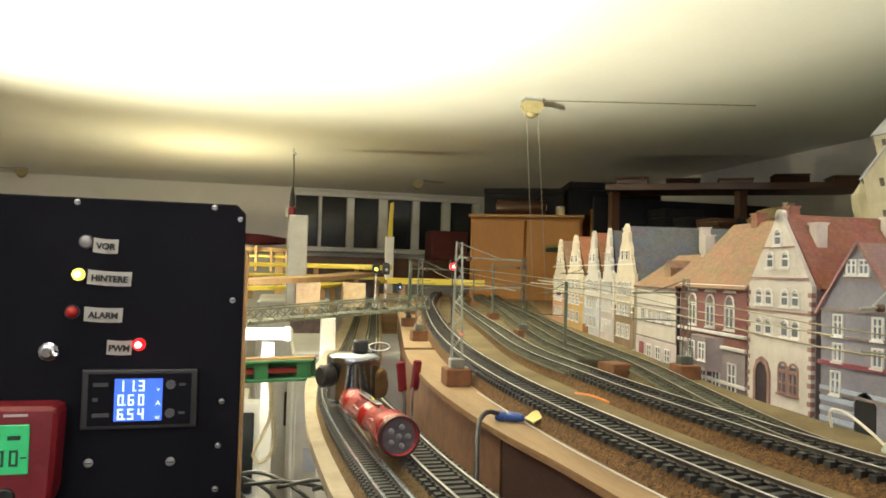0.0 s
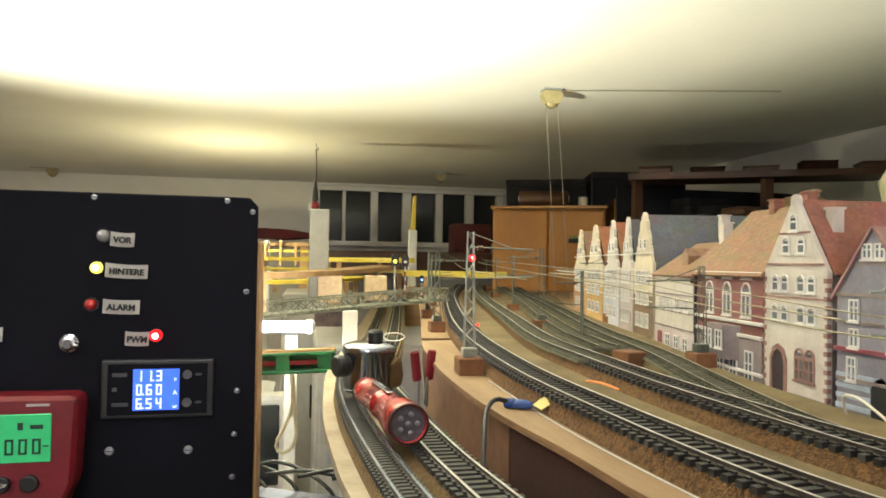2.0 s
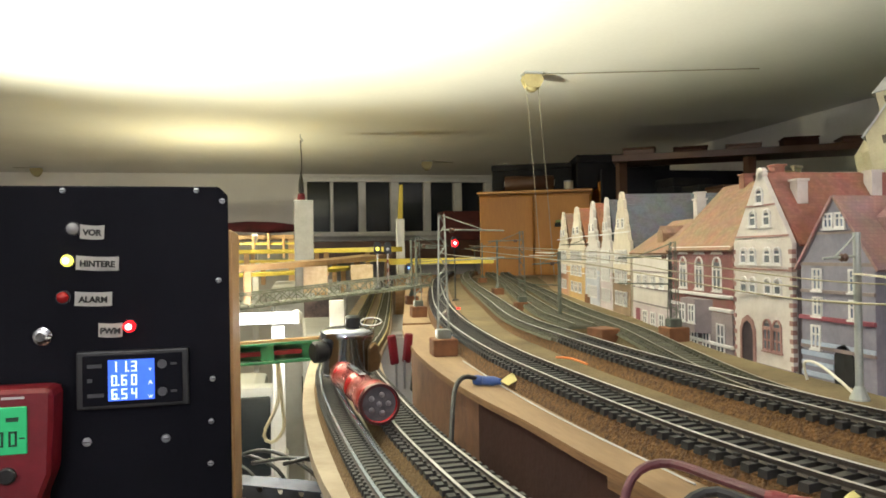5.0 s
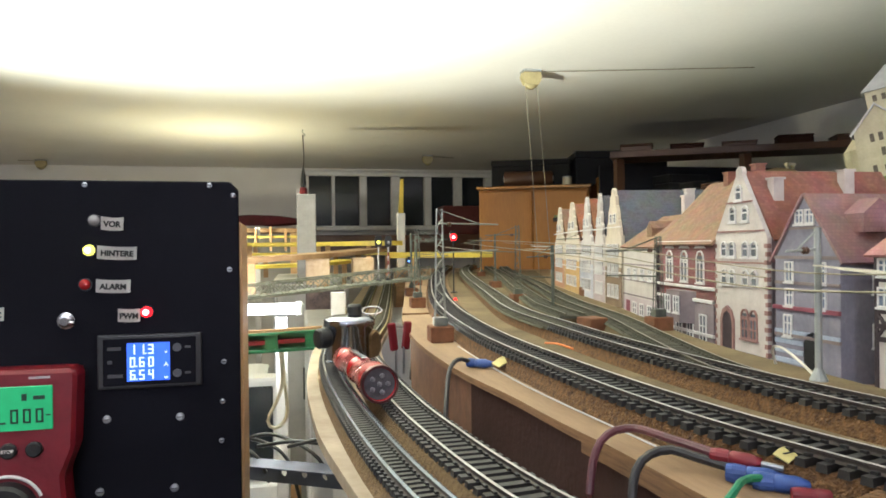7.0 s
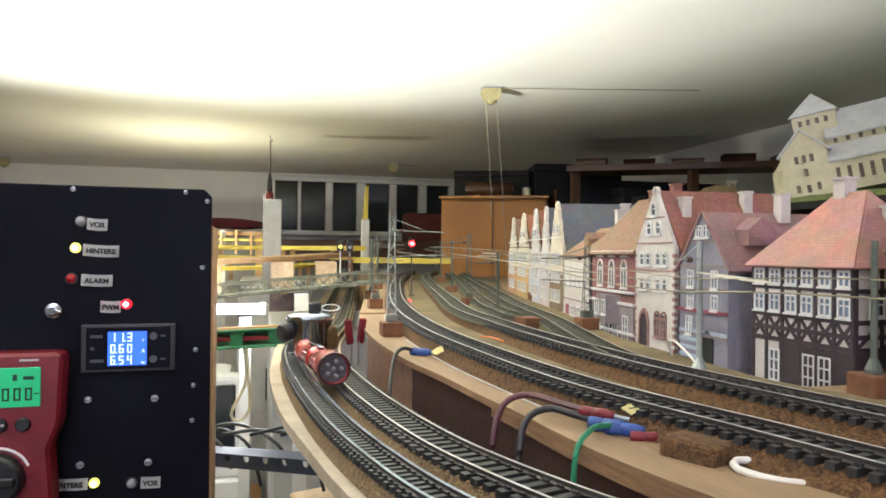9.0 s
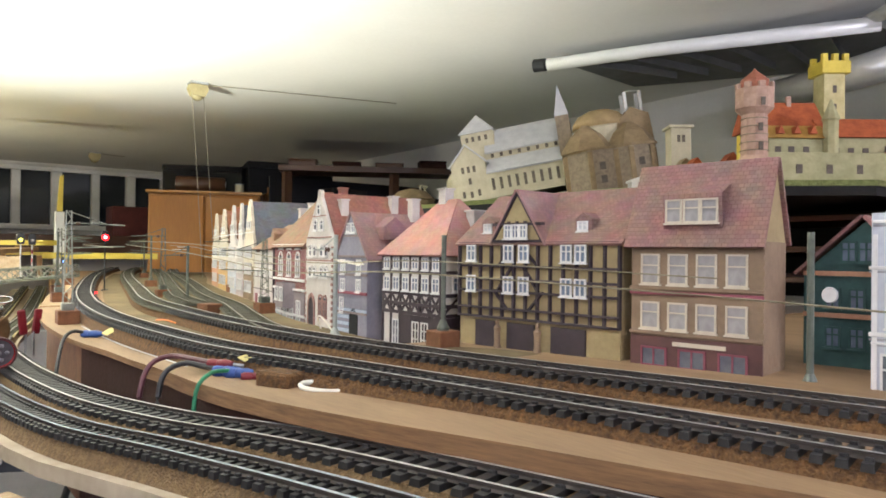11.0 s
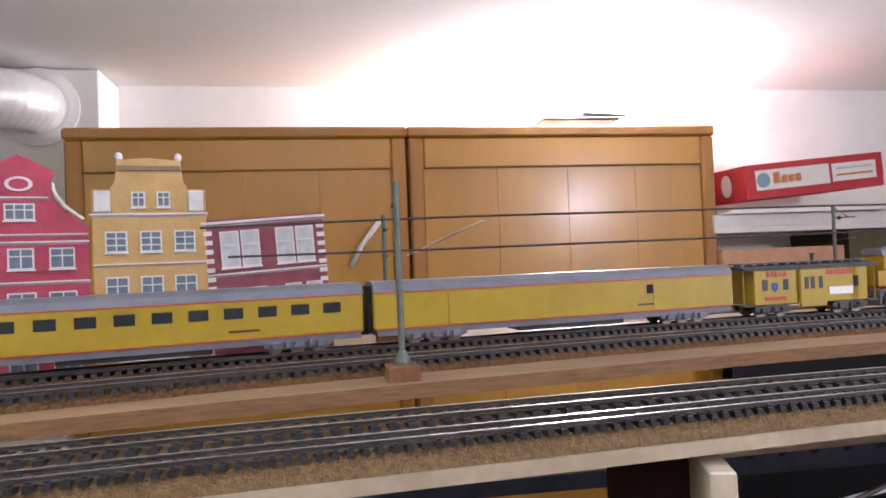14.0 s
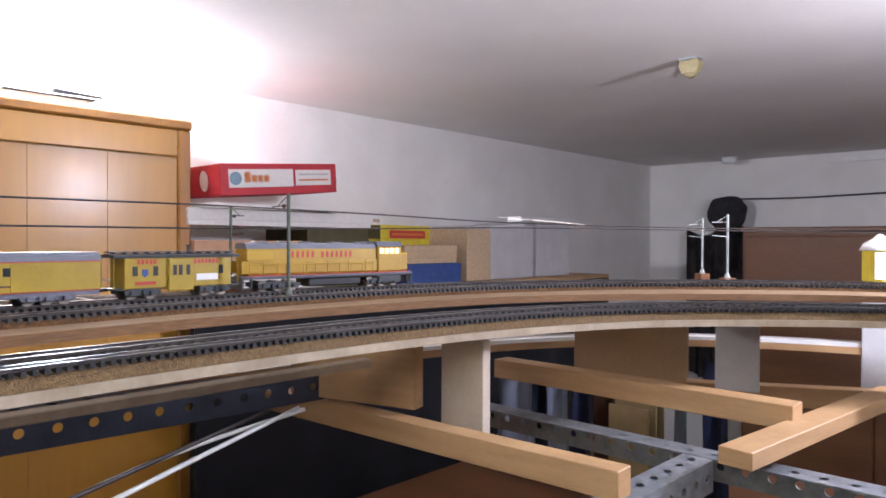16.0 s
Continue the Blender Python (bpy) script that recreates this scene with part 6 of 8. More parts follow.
for s in (-1, 1):
    for u in (.0685, .0765, .0845, .0925):
        part("cab_window", box(u - .0029, u + .0029, s * .0166 - .0003, s * .0166 + .0003, .0405, .0470, .0002), CAB_GLOW, cbody, "lit cab window")
    part("walkway", box(-HL, HL, s * .0165 - .0022, s * .0165 + .0022, .0155, .0168), UP_GREY, lc)
    for k in [k for k in range(13) if k != 5]:
        part("letter_bar", box(-.058 + k * .0066, -.0552 + k * .0066, s * .0142 - .0003, s * .0142 + .0003, .0368, .0440), UP_RED, lc)
    for u in (-.108, -.083, -.055, -.028, .0, .03, .055):
        part("hood_door", box(u - .0105, u + .0105, s * .0142 - .0004, s * .0142 + .0004, .0200, .0335, .0003), UP_YELLOW, lc)
    part("grille", box(-.112, -.082, s * .0142 - .0005, s * .0142 + .0005, .0350, .0450, .0002), mat("grille_yellow", (.50, .32, .025), (.40, .25, .02), rough=.6, scale=20, stretch=(1, 1, 60)), lc)
    for k in range(11):
        u = -HL + .006 + k * .0165
        part("stanchion", tube([(u, s * .0178, .0165), (u, s * .0178, .0300)], .00035, 5), UP_YELLOW, lc)
    part("handrail", tube([(-HL + .006, s * .0178, .0298), (.060, s * .0178, .0298)], .00035, 5), UP_YELLOW, lc)
    for e in (-1, 1):
        for k in range(4):
            part("step", box(e * (HL - .004) - .004, e * (HL - .004) + .004, s * .0150 - .0022, s * .0150 + .0022, .0040 + k * .0033, .0046 + k * .0033), UP_DARK, lc)
        part("ladder_side", box(e * (HL - .0085) - .0004, e * (HL - .0085) + .0004, s * .0150 - .0022, s * .0150 + .0022, .0035, .0170), UP_DARK, lc)
for u in (.1006,):
    for yy in (-.0095, .0095):
        part("front_window", box(u - .0002, u + .0004, yy - .0045, yy + .0045, .0430, .0480), CAB_GLOW, cbody)
for z in (.0515, .0515):
    part("headlight", lathe([(.0016, 0), (.0016, .001), (.0002, .0012)], 10, m=pose(.1008, .002 if z else 0, .0520, 0, 90, 0)), CAB_GLOW, lc)
part("number_board", box(.1008, .1014, -.006, .006, .0500, .0530), BLACK, lc)
part("fuel_tank", box(-.036, .038, -.0145, .0145, .0035, .0130, .0015), BLACK, lc)
for e in (-1, 1):
    part("pilot", prism([(-.0150, .0030), (.0150, .0030), (.0165, .0165), (-.0165, .0165)], e * (HL + .0005) - .0008, e * (HL + .0005) + .0008, axis="x"), UP_GREY, lc)
    part("coupler", box(e * (HL + .005) - .005, e * (HL + .005) + .005, -.0018, .0018, .0080, .0115, .0006), BLACK, lc)
    part("end_rail", tube([(e * HL, -.014, .0165), (e * HL, -.014, .0300), (e * HL, -.004, .0300), (e * HL, -.004, .0165)], .0004, 5), UP_YELLOW, lc)
    bogie(lc, e * .073, 3, .0185)
for u in (-.09, -.06, -.03, .01, .045):
    part("roof_vent", box(u - .008, u + .008, -.0055, .0055, .0533, .0550, .0005), UP_GREY, lc)
part("battery_box", box(.064, .099, -.0168, -.0150, .0050, .0130, .0005), UP_DARK, lc)

# bay-window caboose
cz = thing("caboose", "bright yellow bay-window caboose with red lettering", "railway wagon", at_track(.193, 19))
CL = .066
part("body", box(-CL + .010, CL - .010, -.0150, .0150, .0100, .0390, .0006), UP_BRIGHT, cz)
part("roof", prism([(-.0165, .0390), (.0165, .0390), (.0140, .0415), (0, .0430), (-.0140, .0415)], -CL, CL, axis="x"), UP_DARK, cz)
part("roof_walk", box(-CL, CL, -.0045, .0045, .0440, .0450), UP_DARK, cz)
for k in range(12):
    part("walk_bracket", box(-CL + .005 + k * .011, -CL + .0065 + k * .011, -.0042, .0042, .0425, .0440), UP_DARK, cz)
for s in (-1, 1):
    by = box(-.014, .012, s * .0150 if s > 0 else -.0180, .0180 if s > 0 else s * .0150, .0065, .0385, .0008)
    bay = part("bay", by, UP_BRIGHT, cz)
    for u in (-.008, -.002, .006):
        part("bay_window", box(u - .0018, u + .0018, s * .0181 - .0003, s * .0181 + .0003, .0220, .0320), BLACK, bay)
    for u in (-.046, -.026, .044):
        part("window", box(u - .0024, u + .0024, s * .0151 - .0003, s * .0151 + .0003, .0220, .0310), BLACK, cz)
    part("name_plate", box(.0165, .0405, s * .0151 - .0003, s * .0151 + .0003, .0160, .0225), WHITE, cz)
    part("shield", prism([(-.0395, .028), (-.0395, .023), (-.0365, .0205), (-.0335, .023), (-.0335, .028)], s * .0151 - .0003, s * .0151 + .0003), BLUE_PLUG, cz)
    for u0, n in ((-.044, 5), (.014, 7)):
        for k in range(n):
            part("letter_bar", box(u0 + k * .004, u0 + .0026 + k * .004, s * .0151 - .0003, s * .0151 + .0003, .0330, .0374), UP_RED, cz)
    part("number_bar", box(-.046, -.026, s * .0151 - .0003, s * .0151 + .0003, .0135, .0165), UP_RED, cz)
    for e in (-1, 1):
        part("end_post", tube([(e * (CL - .001), s * .013, .010), (e * (CL - .001), s * .013, .039)], .0005, 5), UP_BRIGHT, cz)
for e in (-1, 1):
    part("platform", box(e * (CL - .005) - .005, e * (CL - .005) + .005, -.0145, .0145, .0090, .0105), UP_DARK, cz)
    part("coupler", box(e * (CL + .004) - .005, e * (CL + .004) + .005, -.0016, .0016, .0080, .0110, .0005), BLACK, cz)
    bogie(cz, e * .038, 2, .0190)
part("stack", lathe([(.0014, .043), (.0014, .0500), (.0022, .0505), (.0022, .0515), (.0002, .0515)], 10, m=pose(.02, .007, 0)), UP_DARK, cz)


def coach(back, label, win):
    t = thing("passenger_coach", label, "railway coach", at_track(back, 52), "coaches")
    h = .150
    part("body", box(-h, h, -.0165, .0165, .0110, .0375, .0012), UP_BRIGHT, t)
    part("skirt", box(-h + .002, h - .002, -.0158, .0158, .0070, .0112), UP_GREY, t)
    part("roof", prism([(-.0167, .0372), (.0167, .0372), (.0150, .0420), (.0090, .0450), (-.0090, .0450), (-.0150, .0420)], -h, h, axis="x"), UP_GREY, t)
    for s in (-1, 1):
        part("red_stripe", box(-h + .001, h - .001, s * .0166 - .0002, s * .0166 + .0002, .0366, .0374), UP_RED, t)
        part("red_stripe", box(-h + .001, h - .001, s * .0166 - .0002, s * .0166 + .0002, .0112, .0119), UP_RED, t)
        for u, ww in win:
            part("window", box(u - ww / 2, u + ww / 2, s * .0166 - .0003, s * .0166 + .0003, .0255, .0325, .0001), GLASS_DARK, t)
        if len(win) < 7:
            for u in (-.085, .085):
                part("door", box(u - .011, u + .011, s * .0166 - .0004, s * .0166 + .0004, .0120, .0350, .0003), UP_BRIGHT, t)
        part("name_bar", box(.060, .080, s * .0166 - .0003, s * .0166 + .0003, .0165, .0180), DARK_WOOD, t)
    for e in (-1, 1):
        part("diaphragm", box(e * (h + .0015) - .0015, e * (h + .0015) + .0015, -.0075, .0075, .0100, .0420, .0005), BLACK, t)
        part("coupler", box(e * (h + .005) - .004, e * (h + .005) + .004, -.0016, .0016, .0075, .0105, .0005), BLACK, t)
        bogie(t, e * .105, 3, .0150, UP_GREY)
    part("equipment_box", box(-.04, .05, -.0120, .0120, .0035, .0072, .0008), UP_DARK, t)
    return t


coach(.419, "yellow baggage coach with grey roof and few windows", [(-.09, .007), (-.081, .007), (.072, .007), (.081, .007), (.089, .007)])
coach(.729, "yellow passenger coach with a row of windows", [(-.13 + .0215 * k, .012) for k in range(13)])

# ---- far end of the room ----
GLASS = GLASS_DARK
BLANKET = mat("blanket", (0.13, 0.012, 0.02), (0.035, 0.006, 0.008), rough=0.95, scale=14)
CREAM = mat("cream_porcelain", (0.72, 0.66, 0.48), (0.58, 0.52, 0.36), rough=0.3, scale=40)
CORD = mat("cord", (.30, .27, .20), (.22, .20, .15), rough=0.9, scale=200)
DUCT = mat("silver_foil", (0.86, 0.85, 0.82), (0.74, 0.73, 0.70), rough=0.36, metal=0.45, scale=30, fine=90, bump=0.12)
WHITE_GLOSS = mat("white_plastic", (0.80, 0.80, 0.78), (0.74, 0.74, 0.72), rough=0.3, scale=30)
TUBE_GLOW = mat("fluorescent_glow", (0.95, 0.98, 1.0), rough=0.5, emit=9.0, bump=0)
GRASS = mat("scatter_grass", (0.22, 0.25, 0.085), (0.12, 0.14, 0.045), rough=1.0, scale=160, fine=420, bump=0.8)
CHURCH = mat("cream_card", (0.62, 0.565, 0.41), (0.47, 0.42, 0.29), rough=0.8, scale=40, fine=260)
LEAD = mat("grey_card_roof", (0.58, 0.58, 0.59), (0.46, 0.46, 0.48), rough=0.75, scale=60, fine=300)
TAN = mat("tan_card", (0.33, 0.235, 0.125), (0.22, 0.155, 0.08), rough=0.8, scale=70, fine=260)
OCHRE = mat("ochre_card", (0.44, 0.315, 0.15), (0.31, 0.215, 0.10), rough=0.8, scale=60)
STONE_GREY = mat("stone_card", (0.36, 0.285, 0.20), (0.24, 0.185, 0.13), rough=0.85, scale=110)
PINK = mat("pink_card", (0.52, 0.355, 0.27), (0.36, 0.225, 0.165), rough=0.8, scale=120, fine=320)
ORANGE_ROOF = mat("orange_card_roof", (0.50, 0.125, 0.035), (0.30, 0.065, 0.02), rough=0.75, scale=90, fine=300)
LIME = mat("lime_card", (0.48, 0.455, 0.255), (0.33, 0.315, 0.165), rough=0.85, scale=60)
BRIGHT_YELLOW = mat("bright_yellow_card", (0.78, 0.62, 0.08), (0.62, 0.48, 0.05), rough=0.6, scale=50)
OPENING = mat("dark_opening", (0.16, 0.13, 0.10), (0.09, 0.075, 0.06), rough=0.8, scale=60, bump=0)
CLOTH_BLACK = mat("black_cloth", (0.012, 0.012, 0.016), (0.006, 0.006, 0.008), rough=1.0, scale=12)
BLUE_SHEET = mat("pale_blue_sheet", (0.42, 0.46, 0.58), (0.30, 0.33, 0.42), rough=0.85, scale=9)

pane_edges = [(.09, .205), (.222, .349), (.387, .514), (.560, .691), (.728, .852), (.895, 1.022)]
win = thing("window_1", "white framed band of windows on black night", "window", kind="structure")
for k, (a, b) in enumerate(pane_edges):
    part("pane", box(a - .002, b + .002, FAR_Y + 0.03, FAR_Y + 0.036, WZ0, WZ1), GLASS, win)
    nxt = pane_edges[k + 1][0] if k < 5 else WX1 + 0.02
    part("mullion", box(b, nxt, FAR_Y - 0.012, FAR_Y + 0.045, WZ0 + 0.004, WZ1 - 0.004, bevel=0.003), WHITE, win)
part("head_rail", box(WX0 - .03, WX1 + .03, FAR_Y - 0.02, FAR_Y - 0.001, WZ1 - 0.004, WZ1 + 0.02, bevel=0.003), WHITE, win)
part("window_sill", box(WX0 - .03, WX1 + .03, FAR_Y - 0.07, FAR_Y - 0.001, WZ0 - 0.022, WZ0 + 0.004, bevel=0.004), WHITE, win)
part("lower_rail", box(WX0 - .03, WX1 + .03, FAR_Y - 0.02, FAR_Y - 0.001, WZ0 - 0.07, WZ0 - 0.052, bevel=0.003), WHITE, win)


IVORY = mat("aged_ivory_plastic", (.40, .34, .17), (.30, .25, .12), rough=.5, scale=60)


def pulley(x, y, z, cords, run=None):
    """A porcelain pulley under the ceiling with its cord."""
    t = thing("ceiling_pulley", "cream porcelain pulley block hanging under the ceiling", "pulley", pose(x, y, CEIL), group="ceiling pulleys")
    d = CEIL - z
    part("plate", box(-.022, .022, -.016, .016, -.005, 0, bevel=.001), STEEL, t)
    for s in (-1, 1):
        part("cheek", prism([(-.020, -.004), (.020, -.004), (.024, -.016), (.016, -.034), (-.016, -.034), (-.024, -.016)], s * .009 - .002, s * .009 + .002), IVORY, t)
    part("wheel", lathe([(.004, -.006), (.016, -.006), (.012, 0), (.016, .006), (.004, .006)], 20, m=pose(0, 0, -.028, 90)), IVORY, t, smooth=True)
    for dx, dy, zz, ex, ey in cords:
        part("cord", tube([(dx, dy, -.030), ((dx + ex) / 2, (dy + ey) / 2, (zz - CEIL) / 2), (ex, ey, zz - CEIL)], .0008, 6), CORD, t)
    if run:
        part("ceiling_cord", tube([(-.004, 0, -.004), (run[0] * .3, run[1] * .3, -.003), (run[0], run[1], -.0015)], .0011, 6), CORD, t)
    return t


pulley(.561, 1.506, 2.262, [(-.014, 0, 1.80, .034, .05), (.014, 0, 1.80, .066, .05)], (.5, -.12))
pulley(.602, 3.027, 2.26, [], (.13, .05))
pulley(.475, -2.205, 2.27, [], (.10, -.14))
pulley(-1.09, 3.39, 2.26, [], (-.1, .02))

hook = thing("hanging_plug", "red and white cable plug on a cord from the ceiling", "plug", pose(.049, 2.40, CEIL))
part("ceiling_hook", tube([(0, 0, 0), (0, 0, -.012), (.008, 0, -.02), (0, 0, -.026)], .0018, 6, step=.004), STEEL, hook)
part("cord", tube([(0, 0, -.02), (.003, 0, -.09), (.001, 0, -.15)], .002, 6), WIRE_DARK, hook)
part("sleeve", lathe([(.003, -.20), (.010, -.195), (.008, -.16), (.003, -.13)], 12), BLACK, hook)
part("plug_body", lathe([(.006, -.243), (.012, -.238), (.014, -.215), (.011, -.20)], 14), RED_PLASTIC, hook, "red plug body")
part("tag", box(-.022, -.006, -.003, .003, -.232, -.206, bevel=.001), WHITE_PAPER, hook, "white paper tag")

POST_GREY = mat("weathered_grey_paint", (0.26, 0.25, 0.235), (0.20, 0.19, 0.18), rough=0.8, scale=40)
whole("grey_post", box(.024, .065, 1.50, 1.545, 1.80, 1.99, bevel=.002), POST_GREY, "pale grey square post standing among the spiral boards", "post")

# Spiral of bare pine boards at the left.
def spiral_board(pts, z0, z1, wide, thick, label, material=YELLOW_WOOD):
    n = len(pts)
    line = smooth_line([(x, y, z0 + (z1 - z0) * i / (n - 1)) for i, (x, y) in enumerate(pts)], .02)
    t = thing("spiral_board", label, "baseboard", group="spiral boards")
    part("board", sweep(line, [(-wide / 2, 0), (wide / 2, 0), (wide / 2, -thick), (-wide / 2, -thick)]), material, t)
    for k in range(3, len(line) - 2, 11):
        p = line[k]
        part("upright", box(p.x - .007, p.x + .007, p.y - .004, p.y + .004, p.z - .075, p.z - thick, bevel=.001), PINE, t)
    return t


spiral_board([(-.55, 1.75), (-.25, 1.92), (.02, 2.0), (.18, 1.96), (.26, 1.8)], 1.890, 1.886, .06, .008, "pale yellow plywood strip curving on small uprights")
spiral_board([(-.6, 2.35), (-.25, 2.45), (.05, 2.42), (.22, 2.3), (.33, 2.1)], 1.893, 1.893, .05, .015, "upper yellow plywood strip of the railway spiral")
spiral_board([(-.5, 1.1), (-.2, 1.22), (-.06, 1.33), (.06, 1.45), (.16, 1.66), (.24, 1.9)], 1.846, 1.872, .07, .010, "brown plywood strip of the spiral with dark underside", mat("brown_plywood", (.36, .22, .10), (.24, .14, .06), rough=.7, scale=14, stretch=(1, 5, 1)))
spiral_board([(-.5, 1.3), (-.2, 1.5), (.0, 1.62), (.12, 1.8), (.17, 2.0)], 1.833, 1.840, .06, .008, "yellow plywood strip low in the spiral")
spiral_board([(-.5, 1.9), (-.2, 2.1), (.05, 2.15), (.2, 2.05), (.3, 1.9)], 1.860, 1.858, .05, .008, "yellow plywood strip with white edge in the spiral")
spiral_board([(.28, 1.88), (.36, 1.85), (.45, 1.83), (.55, 1.80)], 1.858, 1.858, .03, .016, "yellow lath across the yard throat")
for x, y in ((.065, 1.42), (.165, 1.50)):
    whole("wood_block", box(x - .024, x + .024, y - .012, y + .012, 1.797, 1.85, bevel=.001), CHIP, "tan chipboard block under a spiral board", "block", group="spiral blocks")
rail = thing("picket_rail", "row of pale pine pickets behind the spiral", "fence")
for x in (-.55, -.12):
    part("leg", box(x - .010, x + .010, 2.68, 2.70, 0, 1.953), GREY, rail)
part("top_strip", box(-.6, .06, 2.668, 2.680, 1.912, 1.920), YELLOW_WOOD, rail)
for k in range(12):
    part("picket", box(-.57 + k * .055, -.561 + k * .055, 2.656, 2.666, 1.862, 1.955 - .006 * (k % 3), bevel=.001), PINE, rail)
own = bmesh.new()
n = 26
rows = [[own.verts.new((-.75 + .79 * i / n, 2.88 + .05 * j / 4 + .006 * math.sin(i * .9), 1.955 + .058 * math.sin(math.pi * (j + .6) / 6.2) * (1 - .25 * (i / n) ** 3) + .006 * math.sin(i * .55 + j))) for j in range(6)] for i in range(n + 1)]
for a, b in zip(rows, rows[1:]):
    for j in range(5):
        own.faces.new((a[j], a[j + 1], b[j + 1], b[j]))
top = bmesh.ops.solidify(own, geom=own.faces[:], thickness=.006)
whole("folded_blanket", own, BLANKET, "dark red patterned blanket folded on a shelf", "blanket", smooth=True)
bs = thing("blanket_shelf", "pale pine shelf carrying the folded blanket", "shelf")
part("board", box(-1.2, .05, 2.80, 3.1, 1.935, 1.952, bevel=.002), PINE, bs)
for x in (-1.17, .0):
    for y in (2.82, 3.05):
        part("leg", box(x, x + .03, y, y + .03, 0, 1.934), PINE, bs)
t = thing("wooden_stake", "yellow wooden slat with white foot before the windows", "slat", pose(.412, 2.56, 1.79))
part("stand", box(-.03, .03, -.03, .03, -1.79, -.001, bevel=.002), PINE, t, "square pine stand")
part("slat", prism([(-.012, .21), (.006, .21), (.008, .34), (-.004, .335)], -.004, .004), YELLOW_WOOD, t)
part("foot", box(-.018, .012, -.012, .012, 0, .21, bevel=.002), WHITE, t, "white card foot")
whole("red_case", box(.72, .90, 3.25, 3.4, 1.93, 2.07, bevel=.004), mat("dark_red_leather", (.14, .025, .018), (.08, .015, .01), rough=.6, scale=30), "dark red case standing under the windows", "case")
whole("window_bench", box(.05, 1.5, 3.15, 3.58, 1.84, 1.93, bevel=.003), DARK_WOOD, "dark wooden bench below the window band", "bench")

# Tall orange cupboard and the dark clutter beyond the houses.
cb = thing("orange_cupboard", "orange veneered wooden cupboard behind the yard", "cupboard", pose(.62, 2.21, 1.797, 0, 0, -24))
part("body", box(0, .36, .004, .40, -.8, .262, bevel=.002), OAK_ORANGE, cb)
for k in range(2):
    part("door", box(.004 + k * .178, .178 + k * .178, -.010, .003, -.75, .255, bevel=.003), OAK_ORANGE, cb)
part("top_board", box(-.006, .366, -.014, .41, .262, .272, bevel=.002), BEECH_EDGE, cb)
cb2 = thing("brown_cupboard", "dull brown wooden cupboard beside the orange one", "cupboard", pose(.99, 2.06, 1.797, 0, 0, -16))
part("body", box(0, .46, .02, .40, -.8, .275, bevel=.003), mat("brown_veneer", (.22, .11, .04), (.15, .07, .026), rough=.5, scale=6, stretch=(1, 1, .15)), cb2)
part("edge_strip", box(-.012, .0, .01, .41, -.8, .295, bevel=.001), OAK_ORANGE, cb2)
shelf = thing("high_plank", "long dark plank on posts above the clutter", "plank")
a, b = Vector((.93, 1.87)), Vector((1.575, 1.50))
n = Vector((-(b - a).y, (b - a).x)).normalized() * .16
part("board", prism([tuple(a), tuple(b), (1.575, 1.68), tuple(a + n)], 2.128, 2.147, axis="z", bevel=.001), DARK_WOOD, shelf)
for k in (.03, .5, .97):
    p = a.lerp(b, k) + n * .3
    part("post", box(p.x - .012, p.x + .012, p.y - .012, p.y + .012, 1.966, 2.128), DARK_WOOD, shelf)
# Black sheet added behind, standing for the darkness under the plank.
part("back_cloth", box(.95, 1.58, 1.985, 1.995, 1.966, 2.12), CLOTH_BLACK, shelf, "black sheet added for the dark under the plank")
def loose(name, label, cat, kind, x, y, z, w, d, h, material, rz=0):
    """A case, roll or tin of the clutter, standing on z."""
    t = thing(name, label, cat, pose(x, y, z, 0, 0, rz))
    if kind == "case":
        part("body", box(-w / 2, w / 2, -d / 2, d / 2, 0, h * .78, bevel=.003), material, t)
        part("lid", box(-w / 2 - .002, w / 2 + .002, -d / 2 - .002, d / 2 + .002, h * .78, h, bevel=.003), material, t)
    elif kind == "roll":
        part("roll", cyl(h / 2, h / 2 * .95, -w / 2, w / 2, 16, m=pose(0, 0, h / 2, 0, 90, 0), bevel=.003), material, t, smooth=True)
        part("core", cyl(h * .2, h * .2, -w / 2 - .002, w / 2 + .002, 12, m=pose(0, 0, h / 2, 0, 90, 0)), WHITE_PAPER, t)
    else:
        part("tin", lathe([(w / 2 * .96, 0), (w / 2, .003), (w / 2, h * .85), (w / 2 * .97, h * .87)], 16), material, t)
        part("tin_lid", lathe([(w / 2 * 1.02, h * .87), (w / 2 * 1.02, h), (w / 2 * .4, h)], 16), STEEL, t)
    return t


loose("dark_case", "black instrument case lying on the orange cupboard", "case", "case", .83, 2.27, 2.07, .26, .2, .09, BLACK_MATT, -24)
loose("dark_roll", "dark brown roll lying on cupboard top", "roll", "roll", .78, 2.17, 2.07, .16, .05, .05, DARK_WOOD, -20)
loose("paint_tin", "small tin with steel lid on the cupboard", "tin", "tin", .90, 2.13, 2.07, .03, .03, .03, CREAM)
loose("black_bag", "black flat bag lying under the ceiling", "bag", "case", 1.10, 2.2, 2.073, .3, .24, .11, CLOTH_BLACK, -14)
loose("brown_crate", "dark brown wooden crate on the cupboard", "crate", "case", 1.33, 2.16, 2.073, .16, .2, .04, DARK_WOOD, -12)
random.seed(11)
for k in range(5):
    p = a.lerp(b, .1 + .19 * k) + n * .35
    loose("storage_box", "dark low box lying on the high plank", "box", "case", p.x, p.y, 2.147, .09, random.uniform(.06, .1), random.uniform(.012, .03), random.choice([BLACK_MATT, DARK_WOOD, HARDBOARD]), random.uniform(-40, -20))
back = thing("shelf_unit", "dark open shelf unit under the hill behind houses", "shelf")
